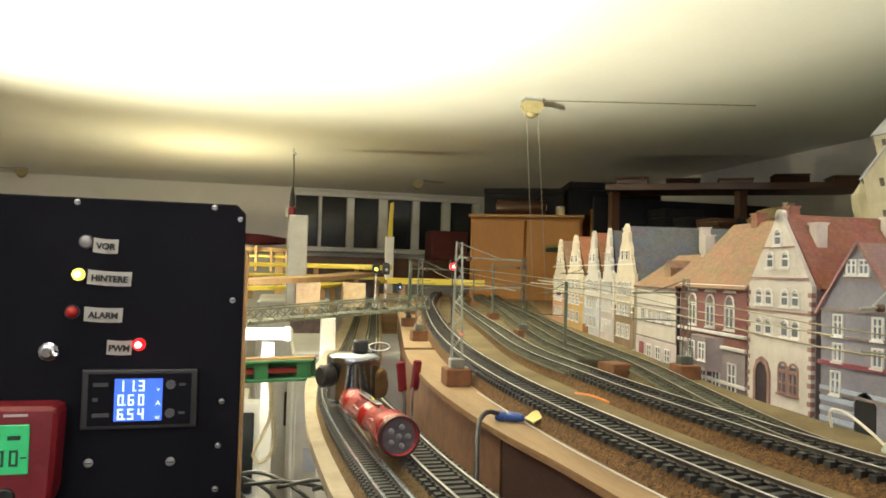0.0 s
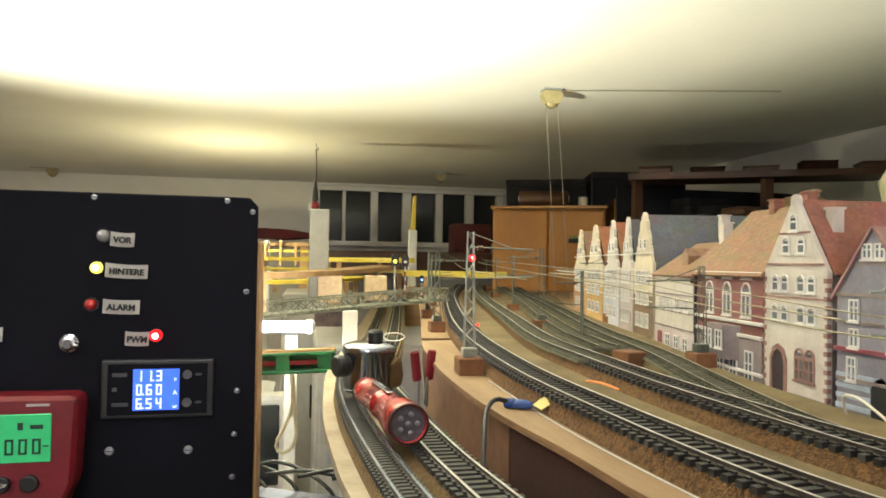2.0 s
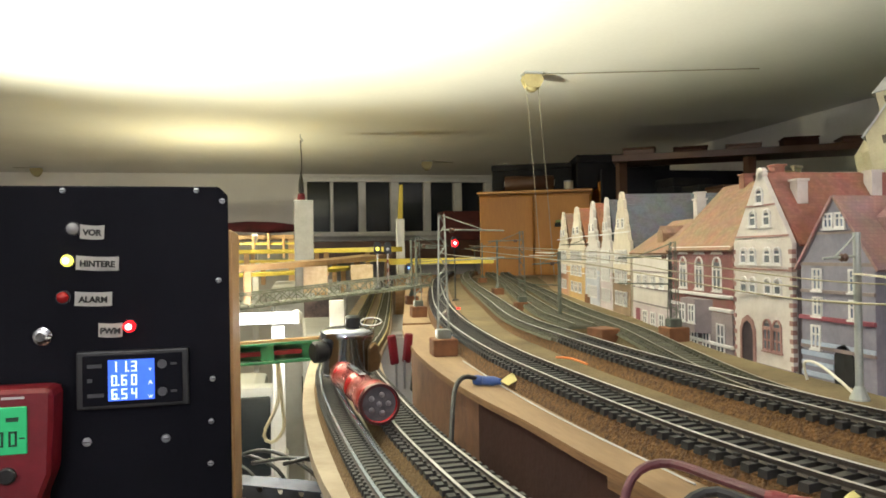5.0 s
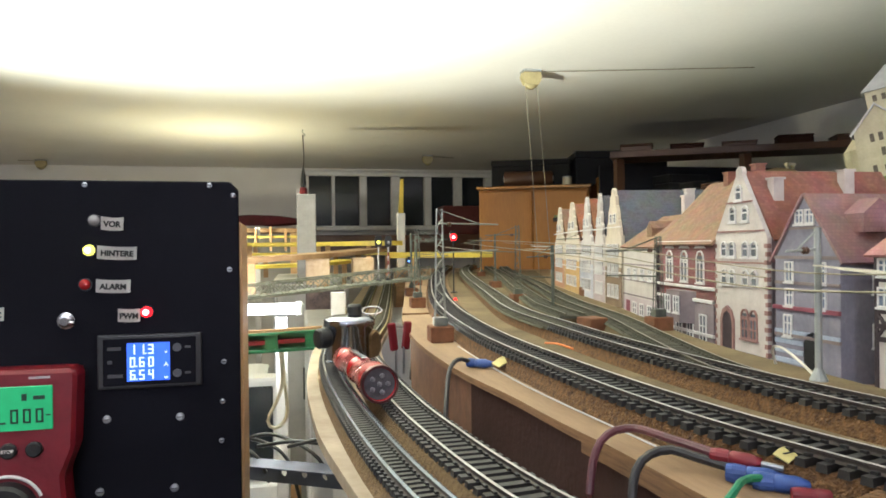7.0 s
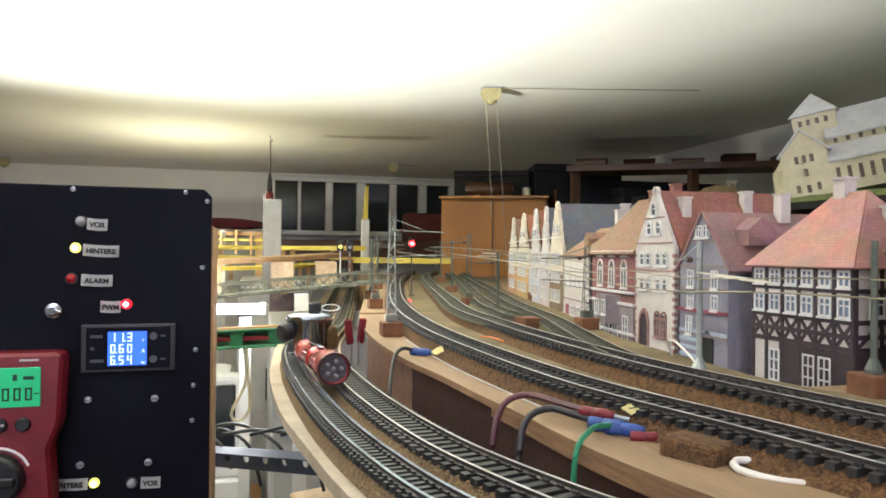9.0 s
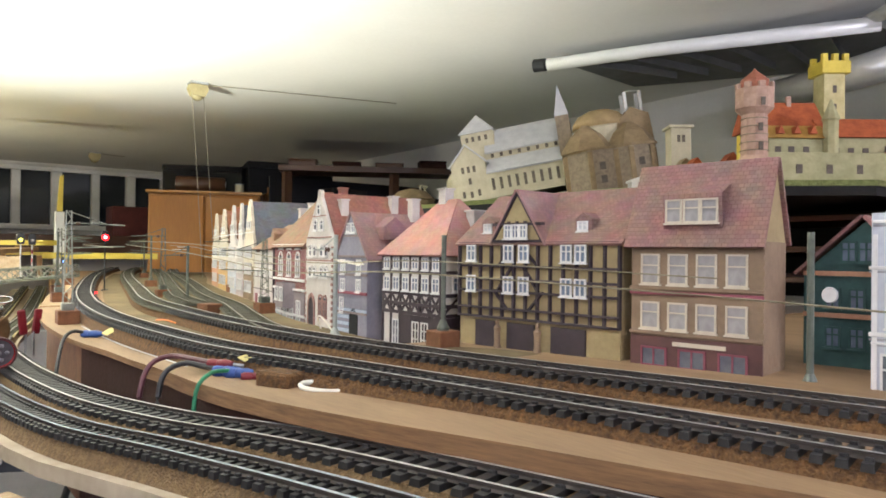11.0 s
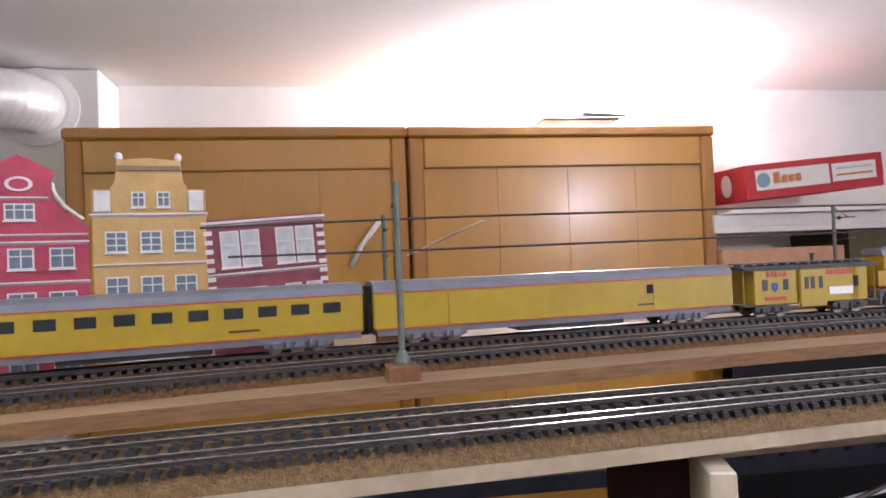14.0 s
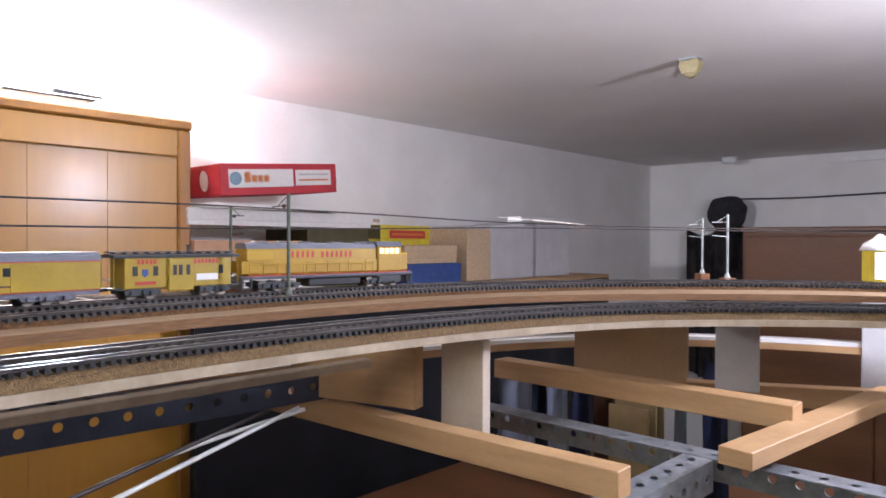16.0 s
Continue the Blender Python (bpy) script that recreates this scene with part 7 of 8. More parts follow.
# Back and side panels added in black, standing for the recess's darkness.
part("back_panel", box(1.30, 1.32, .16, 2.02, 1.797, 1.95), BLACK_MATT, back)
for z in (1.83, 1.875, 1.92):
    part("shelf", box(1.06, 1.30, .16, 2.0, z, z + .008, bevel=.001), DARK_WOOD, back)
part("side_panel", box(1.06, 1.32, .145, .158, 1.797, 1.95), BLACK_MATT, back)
for k in range(5):
    loose("clutter_case", "dark case among clutter behind the model houses", "case", "case", 1.22 + random.uniform(-.04, .05), 1.55 + k * .1, 1.968, .14, .09, random.uniform(.06, .12), random.choice([BLACK_MATT, DARK_WOOD, CLOTH_BLACK, HARDBOARD]), random.uniform(-15, 15))
for k in range(4):
    loose("small_jar", "small grey metal tin on the hill shelf", "tin", "tin", 1.13 + .03 * k, 1.66 + .07 * k, 1.968, .03, .03, random.uniform(.03, .06), random.choice([STEEL, RAIL_DULL, CREAM]))

# ---- hill with card buildings ----
hill = [(.985, .145), (.862, .27), (.855, .6), (.84, .9), (.82, 1.15), (.80, 1.6), (.80, 2.0), (1.58, 2.0), (1.58, .145)]
h = thing("hill_shelf", "green scattered shelf carrying old card buildings", "shelf")
# Board in plain black, for the dark underside of the hill.
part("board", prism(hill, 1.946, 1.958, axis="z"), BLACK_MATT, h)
part("grass", prism([(x + .003 if x < 1.5 else x - .003, y) for x, y in hill], 1.9585, 1.966, axis="z"), GRASS, h)
own = bmesh.new()
cols, ro = 16, 26
gridv = [[own.verts.new((.875 + .70 * i / cols, .24 + 1.1 * j / ro, 1.964 + .075 * (i / cols) ** .8 * math.sin(math.pi * min(1, max(0, (j + 1) / ro))) ** .6 + random.uniform(0, .004))) for i in range(cols + 1)] for j in range(ro + 1)]
for a, b in zip(gridv, gridv[1:]):
    for i in range(cols):
        own.faces.new((a[i], a[i + 1], b[i + 1], b[i]))
part("slope", own, GRASS, h, smooth=True)


def openings(parent, spots, w, hh, m=None, material=None):
    """Small dark windows set on a wall that faces -v."""
    me = mesh_from(box(-w / 2, w / 2, -.0008, .002, -hh / 2, hh / 2), "window", material or OPENING)
    for u, v, z in spots:
        part("window", me, None, parent, m=pose(u, v, z) if m is None else m @ pose(u, v, z))


def hip(x0, x1, y0, y1, z0, z1, over=.003, ridge=.0, bm=None):
    """A four-sided roof."""
    own = bmesh.new()
    cx, cy = (x0 + x1) / 2, (y0 + y1) / 2
    b = [own.verts.new(p) for p in ((x0 - over, y0 - over, z0), (x1 + over, y0 - over, z0), (x1 + over, y1 + over, z0), (x0 - over, y1 + over, z0))]
    if ridge:
        t = [own.verts.new((cx - ridge / 2, cy, z1)), own.verts.new((cx + ridge / 2, cy, z1))]
        for f4 in ((b[0], b[1], t[1], t[0]), (b[1], b[2], t[1]), (b[2], b[3], t[0], t[1]), (b[3], b[0], t[0])):
            own.faces.new(f4)
    else:
        t = own.verts.new((cx, cy, z1))
        for i in range(4):
            own.faces.new((b[i], b[(i + 1) % 4], t))
    own.faces.new(b[::-1])
    return join(bm, own)


def tilted(origin, u, lean=0.0):
    """A frame whose x runs along u and whose y points to the back."""
    u = Vector(u).normalized()
    v = Vector((-u.y, u.x, lean)).normalized()
    w = u.cross(v).normalized()
    v = w.cross(u)
    return Matrix(((u.x, v.x, w.x, origin[0]), (u.y, v.y, w.y, origin[1]), (u.z, v.z, w.z, origin[2]), (0, 0, 0, 1)))


# Church: a transept with a gable, a square tower, a nave with aisles, two spires.
ch = thing("model_church", "cream card church with pale grey roofs, leaning on slope", "model church", tilted((.905, .905, 1.968), (.64, -.75, .17)))
part("transept", prism([(0, 0), (.072, 0), (.072, .078), (.036, .116), (0, .078)], 0, .13), CHURCH, ch)
for s in (0, 1):
    part("transept_roof", prism([(-.004 if not s else .076, .074), (.036, .1165), (.036, .120), (-.006 if not s else .078, .077)], -.003, .133), LEAD, ch)
part("tower", box(.022, .092, .045, .115, .05, .148, bevel=.0006), CHURCH, ch)
part("tower_roof", hip(.022, .092, .045, .115, .148, .193, .005), LEAD, ch)
part("aisle", prism([(.0, 0), (.0, .052), (.035, .080), (.035, 0)], .072, .238, axis="x"), CHURCH, ch)
part("aisle_roof", prism([(-.004, .050), (.035, .082), (.035, .085), (-.005, .0535)], .072, .238, axis="x"), LEAD, ch)
part("nave", prism([(.035, 0), (.035, .098), (.075, .145), (.115, .098), (.115, 0)], .072, .240, axis="x"), CHURCH, ch)
part("nave_roof", prism([(.031, .096), (.075, .1475), (.119, .096), (.119, .100), (.075, .152), (.031, .100)], .070, .238, axis="x"), LEAD, ch)
part("west_gable", prism([(.0, 0), (.0, .060), (.030, .100), (.060, .150), (.080, .180), (.095, .150), (.118, .10), (.118, 0)], .238, .247, axis="x"), CHURCH, ch)
for v in (.018, .10):
    part("spire_tower", box(.225, .252, v - .013, v + .013, 0, .140), STONE_GREY, ch)
    part("spire", hip(.225, .252, v - .013, v + .013, .140, .205, .001), LEAD, ch)
for k in range(9):
    openings(ch, [(.083 + k * .0165, 0, .028)], .006, .024)
openings(ch, [(.085 + k * .019, .035, .0915) for k in range(8)], .006, .008)
openings(ch, [(.024, 0, .066), (.036, 0, .066), (.048, 0, .066), (.036, 0, .042), (.02, 0, .016), (.036, 0, .014), (.052, 0, .016)], .006, .013)
openings(ch, [(.035, .045, .135), (.048, .045, .135), (.062, .045, .135), (.076, .045, .135)], .006, .010)
part("apse", lathe([(.026, 0), (.026, .06), (.020, .066), (.001, .09)], 12, m=pose(-.002, .07, 0)), CHURCH, ch)

# Brown round-ended hall with a dome and a lantern.
ha = thing("model_hall", "brown card hall with ochre dome and white lantern", "model building", tilted((1.005, .668, 1.972), (.80, -.58, .14)) @ Matrix.Diagonal((1.12, 1, 1, 1)))
pts = [(-.004, .03), (.03, -.012), (.075, -.004), (.098, -.016), (.136, -.006), (.155, .05), (.145, .12), (.02, .12)]
part("wall", prism(pts, 0, .085, axis="z"), STONE_GREY, ha)
for k, (x, y) in enumerate(pts):
    part("buttress", box(x - .004, x + .004, y - .004, y + .004, 0, .083), TAN, ha)
part("eave", prism([(.075 + (x - .075) * 1.06, .05 + (y - .05) * 1.06) for x, y in pts], .085, .090, axis="z"), TAN, ha)
for cx, cy, r, z1 in ((.036, .03, .045, .130), (.112, .032, .045, .128)):
    part("facet_roof", lathe([(r * 1.05, .088), (r * .62, .118), (.006, z1 + .008)], 6, m=pose(cx, cy, 0)), TAN, ha)
part("drum", lathe([(.045, .09), (.045, .135), (.048, .137)], 16, m=pose(.072, .075, 0)), CHURCH, ha)
part("dome", lathe([(.049, .137), (.046, .150), (.036, .163), (.020, .171), (.001, .174)], 20, m=pose(.072, .075, 0)), OCHRE, ha, smooth=True)
part("pitched_roof", prism([(.085, .09), (.155, .09), (.150, .15), (.120, .165), (.095, .14)], .035, .115), TAN, ha)
for s in (-1, 1):
    for q in (-1, 1):
        part("lantern_post", box(.128 + s * .013 - .0025, .128 + s * .013 + .0025, .06 + q * .013 - .0025, .06 + q * .013 + .0025, .158, .196), WHITE_PAPER, ha)
part("lantern_roof", hip(.113, .143, .045, .075, .196, .202, .001), WHITE_PAPER, ha)
openings(ha, [(.05, -.009, .03), (.05, -.009, .055), (.115, -.012, .03), (.115, -.012, .055)], .010, .014)

wt = thing("model_tower", "slim cream card tower with flat cap on hill", "model tower", tilted((1.045, .488, 1.985), (.78, -.62, .02)))
part("shaft", box(0, .034, 0, .034, 0, .100, bevel=.0006), CHURCH, wt)
part("cap", box(-.004, .038, -.004, .038, .100, .105, bevel=.0006), CHURCH, wt)
openings(wt, [(.013, 0, .082), (.021, 0, .082), (.017, 0, .03)], .005, .012)
sh = thing("model_shed", "small white card shed with shallow roof", "model building", tilted((.975, .515, 1.968), (.78, -.62, .02)))
part("wall", box(0, .05, 0, .03, 0, .022), WHITE_PAPER, sh)
part("roof", prism([(-.003, .022), (.053, .022), (.053, .026), (.025, .034), (-.003, .026)], -.003, .033), WHITE_PAPER, sh)

# Castle: a round tower, long walls with orange roofs, a yellow keep.
ca = thing("model_castle", "pink and yellow card castle with orange roofs", "model castle", tilted((.905, .262, 1.966), (.80, -.60, 0)))
part("round_tower", lathe([(.036, 0), (.024, .022), (.0175, .034), (.0165, .088), (.0245, .096), (.0245, .122), (.0225, .1225)], 10), PINK, ca)
for k in range(8):
    part("merlon", box(.0195, .0245, -.004, .004, .122, .129, m=pose(0, 0, 0, 0, 0, 45 * k)), PINK, ca)
for k in range(5):
    part("string_course", lathe([(.0178 - .0002 * k, .040 + k * .0105), (.0186 - .0002 * k, .0408 + k * .0105), (.0178 - .0002 * k, .0416 + k * .0105)], 10), STONE_GREY, ca)
part("tower_cap", lathe([(.0200, .122), (.0180, .134), (.010, .141), (.003, .147), (.001, .150)], 10), mat("rust_card", (.42, .16, .09), (.3, .1, .06), rough=.8, scale=80), ca)
part("outer_wall", box(.015, .20, .0, .012, 0, .040, bevel=.0005), LIME, ca)
part("palace", box(.018, .115, .05, .10, 0, .078, bevel=.0005), BRIGHT_YELLOW, ca)
part("palace_roof", prism([(.042, .078), (.075, .122), (.108, .078)], .014, .119, axis="x"), ORANGE_ROOF, ca)
part("front_range", box(.030, .105, .022, .052, 0, .062), LIME, ca)
part("front_roof", prism([(.016, .062), (.037, .082), (.058, .062)], .027, .108, axis="x"), mat("ochre_card_roof", (.50, .30, .06), (.36, .20, .04), rough=.8, scale=90), ca)
for u in (.044, .066, .088):
    part("dormer", prism([(u - .005, .068), (u + .005, .068), (u, .079)], .016, .034), ORANGE_ROOF, ca)
for u in (.05, .08):
    part("chimney", box(u - .003, u + .003, .07, .076, .115, .130), PINK, ca)
part("east_range", box(.108, .215, .03, .075, 0, .065), LIME, ca)
part("east_roof", prism([(.024, .065), (.052, .095), (.08, .065)], .104, .219, axis="x"), ORANGE_ROOF, ca)
part("corner_tower", lathe([(.010, 0), (.010, .085), (.012, .088), (.001, .115)], 8, m=pose(.112, .02, 0)), LIME, ca)
part("gatehouse", box(.185, .222, .005, .04, 0, .038), PINK, ca)
part("gate_roof", hip(.185, .222, .005, .04, .038, .055, .003), ORANGE_ROOF, ca)
openings(ca, [(.042, .022, .045), (.06, .022, .045), (.08, .022, .045), (.125, .03, .045), (.145, .03, .045), (.165, .03, .045), (.195, .03, .048), (.06, 0, .018), (.1, 0, .018), (.14, 0, .018)], .008, .012)
openings(ca, [(0, -.0205, .07), (0, -.0215, .045), (0, -.027, .102)], .005, .010)
ke = thing("model_keep", "tall yellow card keep with battlements", "model tower", tilted((1.19, .305, 2.0), (.80, -.60, 0)))
part("shaft", box(0, .034, 0, .034, -.03, .165, bevel=.0005), mat("pale_yellow_card", (.66, .58, .30), (.5, .43, .2), rough=.8, scale=60), ke)
part("crown", box(-.006, .040, -.006, .040, .165, .185, bevel=.0005), BRIGHT_YELLOW, ke)
for a in (-.004, .013, .030):
    for b in (-.004, .030):
        part("merlon", box(a, a + .008, b, b + .008, .185, .197), BRIGHT_YELLOW, ke)
openings(ke, [(.017, 0, .11), (.017, 0, .14), (.017, 0, .07)], .006, .012)
for k, (x, y, mt) in enumerate(((.955, .40, PINK), (.985, .44, TAN), (1.02, .38, LIME))):
    hs = thing("model_hut", "small card hut with rusty roof beside the castle", "model building", tilted((x, y, 1.968), (.78, -.62, 0)), group="castle huts")
    part("wall", box(0, .035, 0, .03, 0, .025 + .006 * k), mt, hs)
    part("roof", prism([(-.003, .025 + .006 * k), (.0175, .05 + .006 * k), (.038, .025 + .006 * k)], -.003, .033), ORANGE_ROOF if k != 1 else TAN, hs)
# Low round drum-shaped building at the hill's far end.
dr = thing("model_drum_house", "round brown card building with shallow conical roof", "model building", pose(1.13, 1.40, 1.966, 0, 0, 20))
part("wall", lathe([(.060, 0), (.062, .05), (.066, .052)], 18), TAN, dr)
part("roof", lathe([(.066, .052), (.04, .075), (.012, .083), (.001, .084)], 18), TAN, dr)
for s in (-1, 1):
    part("lantern_post", box(.05 + s * .011 - .003, .05 + s * .011 + .003, -.003, .003, .06, .092), CHURCH, dr)
part("lantern_top", box(.034, .066, -.006, .006, .092, .097), CHURCH, dr)

# ---- ceiling over the hill: white tubes, brace, duct, boxed chimney ----
whole("chimney_breast", box(1.44, WALL_X - .001, -.172, .148, 0, CEIL - .002, bevel=.004), PLASTER, "white plastered chimney breast beside the wardrobe", "wall", kind="structure")
fr = thing("ceiling_rail", "white painted tube frame under the ceiling with grey brace", "rail")
part("long_tube", tube([(1.02, .76, 2.246), (1.10, .56, 2.246), (1.25, .245, 2.243)], .0125, 14), WHITE_GLOSS, fr, smooth=True)
part("end_cap", cyl(.013, .013, -.012, .012, 14, m=Matrix.Translation((1.013, .776, 2.247)) @ Vector((.42, -.9, 0)).to_track_quat("Z", "Y").to_matrix().to_4x4()), BLACK, fr)
part("cross_tube", tube([(1.25, .265, 2.252), (1.15, .09, 2.260), (1.04, -.075, 2.264), (.95, -.21, 2.267)], .011, 14), WHITE_GLOSS, fr, smooth=True)
part("brace", box(-.012, .012, -.002, .002, 0, .15, m=look((1.25, .245, 2.25), (1.33, .17, 2.155)) @ pose(0, 0, 0, 180, 0, 0)), GREY, fr)
part("hanger", box(1.235, 1.255, .23, .234, 2.235, CEIL, bevel=.001), STEEL, fr)
SHADE = mat("grey_shade_louvre", (.20, .20, .20), (.14, .14, .14), rough=.8, scale=30)
# Dark board added over the tube, standing for its shadow at the ceiling.
part("cover_board", prism([(1.035, .76), (1.262, .262), (1.42, .16), (1.54, .45), (1.34, .80)], 2.258, 2.263, axis="z"), SHADE, fr)
for k in range(6):
    a, b = Vector((1.10 + k * .028, .70 - k * .075)), Vector((1.30 + k * .030, .66 - k * .055))
    d = (b - a).normalized()
    nrm = Vector((-d.y, d.x)) * .0025
    part("louvre", prism([tuple(a - nrm), tuple(b - nrm), tuple(b + nrm), tuple(a + nrm)], 2.243, 2.2575, axis="z"), SHADE, fr)
du = thing("ventilation_duct", "silver foil ventilation duct bent into the wall", "duct")
path = smooth_line([(1.300, .205, 2.197), (1.312, .14, 2.199), (1.322, .08, 2.200), (1.335, .02, 2.200), (1.362, -.028, 2.200), (1.402, -.052, 2.200), (1.437, -.058, 2.200)], .004)
own = bmesh.new()
rings = []
for i, p in enumerate(path):
    d = (path[min(i + 1, len(path) - 1)] - path[max(i - 1, 0)]).normalized()
    a = d.cross(Vector((0, 0, 1))).normalized()
    b = a.cross(d)
    e = i / (len(path) - 1)
    r = (.030 + .025 * min(1, e / .16) ** .6) + .0007 * math.sin(i * 2.1)
    rings.append([own.verts.new(p + (a * math.cos(2 * math.pi * k / 28) + b * math.sin(2 * math.pi * k / 28)) * r) for k in range(28)])
for a, b in zip(rings, rings[1:]):
    for k in range(28):
        own.faces.new((a[k], a[(k + 1) % 28], b[(k + 1) % 28], b[k]))
own.faces.new(rings[0][::-1])
own.faces.new(rings[-1])
part("hose", own, DUCT, du, smooth=True)
part("narrow_pipe", tube([(1.330, .47, 2.176), (1.312, .33, 2.184), (1.300, .20, 2.197)], .028, 24), DUCT, du, smooth=True)
part("wall_collar", lathe([(.056, 0), (.078, 0), (.078, .004), (.060, .008), (.056, .008)], 28, m=pose(1.439, -.058, 2.200, 0, -90, 0)), PLASTER, du)
part("strap", lathe([(.0575, -.004), (.0580, -.003), (.0580, .003), (.0575, .004)], 28, m=Matrix.Translation((1.318, .105, 2.1995)) @ Vector((.16, -.98, .01)).to_track_quat("Z", "Y").to_matrix().to_4x4()), DUCT, du)

# Flat black halogen lamp on the wardrobe.
hl = thing("halogen_lamp", "flat black halogen lamp lying on top of the wardrobe", "lamp", pose(1.45, -1.18, 2.165))
part("foot", box(-.05, .05, -.09, .09, 0, .006, bevel=.002), BLACK, hl)
part("reflector", prism([(-.10, .006), (.02, .006), (-.02, .014), (-.10, .010)], -.06, -.05, axis="x"), BLACK, hl)
part("reflector", prism([(-.02, .010), (.09, .018), (.09, .021), (-.02, .014)], -.06, -.05, axis="x"), BLACK, hl)
# The uplighters' bowls and stems.
r2 = thing("rear_uplighter", "standing uplighter with a wide metal bowl", "lamp", pose(UP_BACK.x, UP_BACK.y, 0))
part("bowl", lathe([(.02, UP_BACK.z - .05), (.08, UP_BACK.z - .035), (.130, UP_BACK.z + .0285), (.128, UP_BACK.z + .0285), (.076, UP_BACK.z - .030), (.02, UP_BACK.z - .044)], 40), STEEL, r2, smooth=True)
part("stem", cyl(.012, .012, .02, UP_BACK.z - .048, 14), STEEL, r2)
part("foot", lathe([(.14, 0), (.14, .012), (.02, .025)], 28), STEEL, r2)
ul = thing("uplighter", "standing uplighter with a slightly tilted metal bowl", "lamp", pose(UP.x, UP.y, 0))
part("bowl", lathe([(.02, UP.z - .06), (.07, UP.z - .045), (.115, UP.z + .0465), (.113, UP.z + .0465), (.066, UP.z - .040), (.02, UP.z - .052)], 40, m=pose(0, 0, UP.z, 0, 6.5, 0) @ pose(0, 0, -UP.z)), STEEL, ul, smooth=True)
part("stem", cyl(.012, .012, .02, UP.z - .058, 14), STEEL, ul)
part("foot", lathe([(.14, 0), (.14, .012), (.02, .025)], 28), STEEL, ul)
part("glass_bulb", lathe([(.001, UP.z - .045), (.006, UP.z - .044), (.006, UP.z - .018), (.001, UP.z - .016)], 12), WHITE_GLOSS, ul)
hb = thing("hanging_lamp", "bare bulb in a white holder on a ceiling cord", "lamp", pose(-.46, -1.86, CEIL - .022))
part("rose", lathe([(.03, -.012), (.03, .021)], 20), WHITE_GLOSS, hb)
part("cord", tube([(0, 0, -.01), (0, 0, -.08)], .003, 8), WHITE_GLOSS, hb)
part("holder", lathe([(.014, -.105), (.016, -.09), (.008, -.07)], 14), WHITE_GLOSS, hb)

sl = thing("spiral_lamp", "bare bulb on a slim stand beside the spiral", "lamp", pose(SPIRAL_BULB.x, SPIRAL_BULB.y, 0))
part("stem", cyl(.010, .010, .02, SPIRAL_BULB.z - .065, 14), STEEL, sl)
part("foot", lathe([(.12, 0), (.12, .012), (.02, .025)], 28), STEEL, sl)
part("holder", lathe([(.012, SPIRAL_BULB.z - .066), (.018, SPIRAL_BULB.z - .05), (.016, SPIRAL_BULB.z - .034)], 14), WHITE_GLOSS, sl)

# ---- left of the tracks, below the boards ----
fl = thing("fluorescent_lamp", "bright white fluorescent tube under the girder bridge", "lamp")
part("tube", cyl(.010, .010, -.075, .05, 16, m=pose(-.028, 1.29, 1.760, 0, 90, 0)), TUBE_GLOW, fl)
part("housing", box(-.116, .036, 1.302, 1.33, 1.752, 1.768, bevel=.003), GREY, fl)
for x in (-.106, .026):
    part("end_socket", box(x - .006, x + .006, 1.278, 1.302, 1.748, 1.773, bevel=.002), WHITE_GLOSS, fl)
for x0, x1, z0, z1, y in ((-.018, .004, 1.2, 1.742, 1.31), (.088, .116, 1.2, 1.785, 1.34)):
    whole("white_upright", box(x0, x1, y, y + .02, z0, z1, bevel=.001), WHITE, "white painted upright carrying the spiral", "upright", group="white uprights")
gb = thing("green_girder", "green painted toy girder with a red inner strip", "girder")
a, b = Vector((-.085, .972, 0)), Vector((.057, .951, 0))
dirv = (b - a).normalized()
ln = (b - a).length
gmx = Matrix.Translation((a.x, a.y, 1.7395)) @ Matrix.Rotation(math.atan2(dirv.y, dirv.x), 4, "Z") @ Matrix.Rotation(-.05, 4, "Y")
part("top_flange", box(0, ln, -.012, .008, .009, .013, bevel=.0006, m=gmx), GREEN, gb)
part("bottom_flange", box(0, ln, -.012, .008, -.015, -.011, bevel=.0006, m=gmx), GREEN, gb)
part("web", box(0, ln, .002, .005, -.011, .009, m=gmx), GREEN, gb)
part("red_strip", box(.03, ln - .005, -.008, .002, -.004, .002, m=gmx), RED_PLASTIC, gb, "red plastic strip")
for u in (.01, .065, .12):
    part("stiffener", box(u, u + .018, -.009, .002, -.011, .009, m=gmx), GREEN, gb)
part("top_lath", box(0, ln, -.010, .004, .0132, .0165, m=gmx), PINE, gb)
gc = thing("grey_cabinet", "light grey cabinet with a dark picture stuck on it", "cabinet")
part("body", box(-.05, .185, 2.2, 2.7, 0, 1.775, bevel=.006), GREY, gc)
part("door", box(-.04, .175, 2.192, 2.199, .05, 1.76, bevel=.004), GREY, gc)
part("picture", box(.05, .17, 2.188, 2.191, 1.66, 1.74), mat("dark_print", (.25, .17, .17), (.05, .04, .05), rough=.5, scale=28), gc, "blurred dark picture")
part("handle", box(.04, .048, 2.175, 2.19, 1.40, 1.50, bevel=.002), BLACK, gc)
wc = thing("white_cabinet", "white metal cabinet below the railway boards", "cabinet")
part("body", box(.042, .42, 1.52, 1.95, 0, 1.70, bevel=.005), GREY, wc)
part("door", box(.05, .41, 1.512, 1.519, .1, 1.69, bevel=.003), GREY, wc)
part("notice", box(.07, .10, 1.509, 1.511, 1.45, 1.50), BLUE_SHEET, wc, "small pale blue notice")
crt = thing("crt_monitor", "old white tube monitor with dark screen", "monitor")
part("bezel", box(-.40, -.008, 1.62, 1.68, 1.335, 1.575, bevel=.010, seg=2), WHITE_GLOSS, crt)
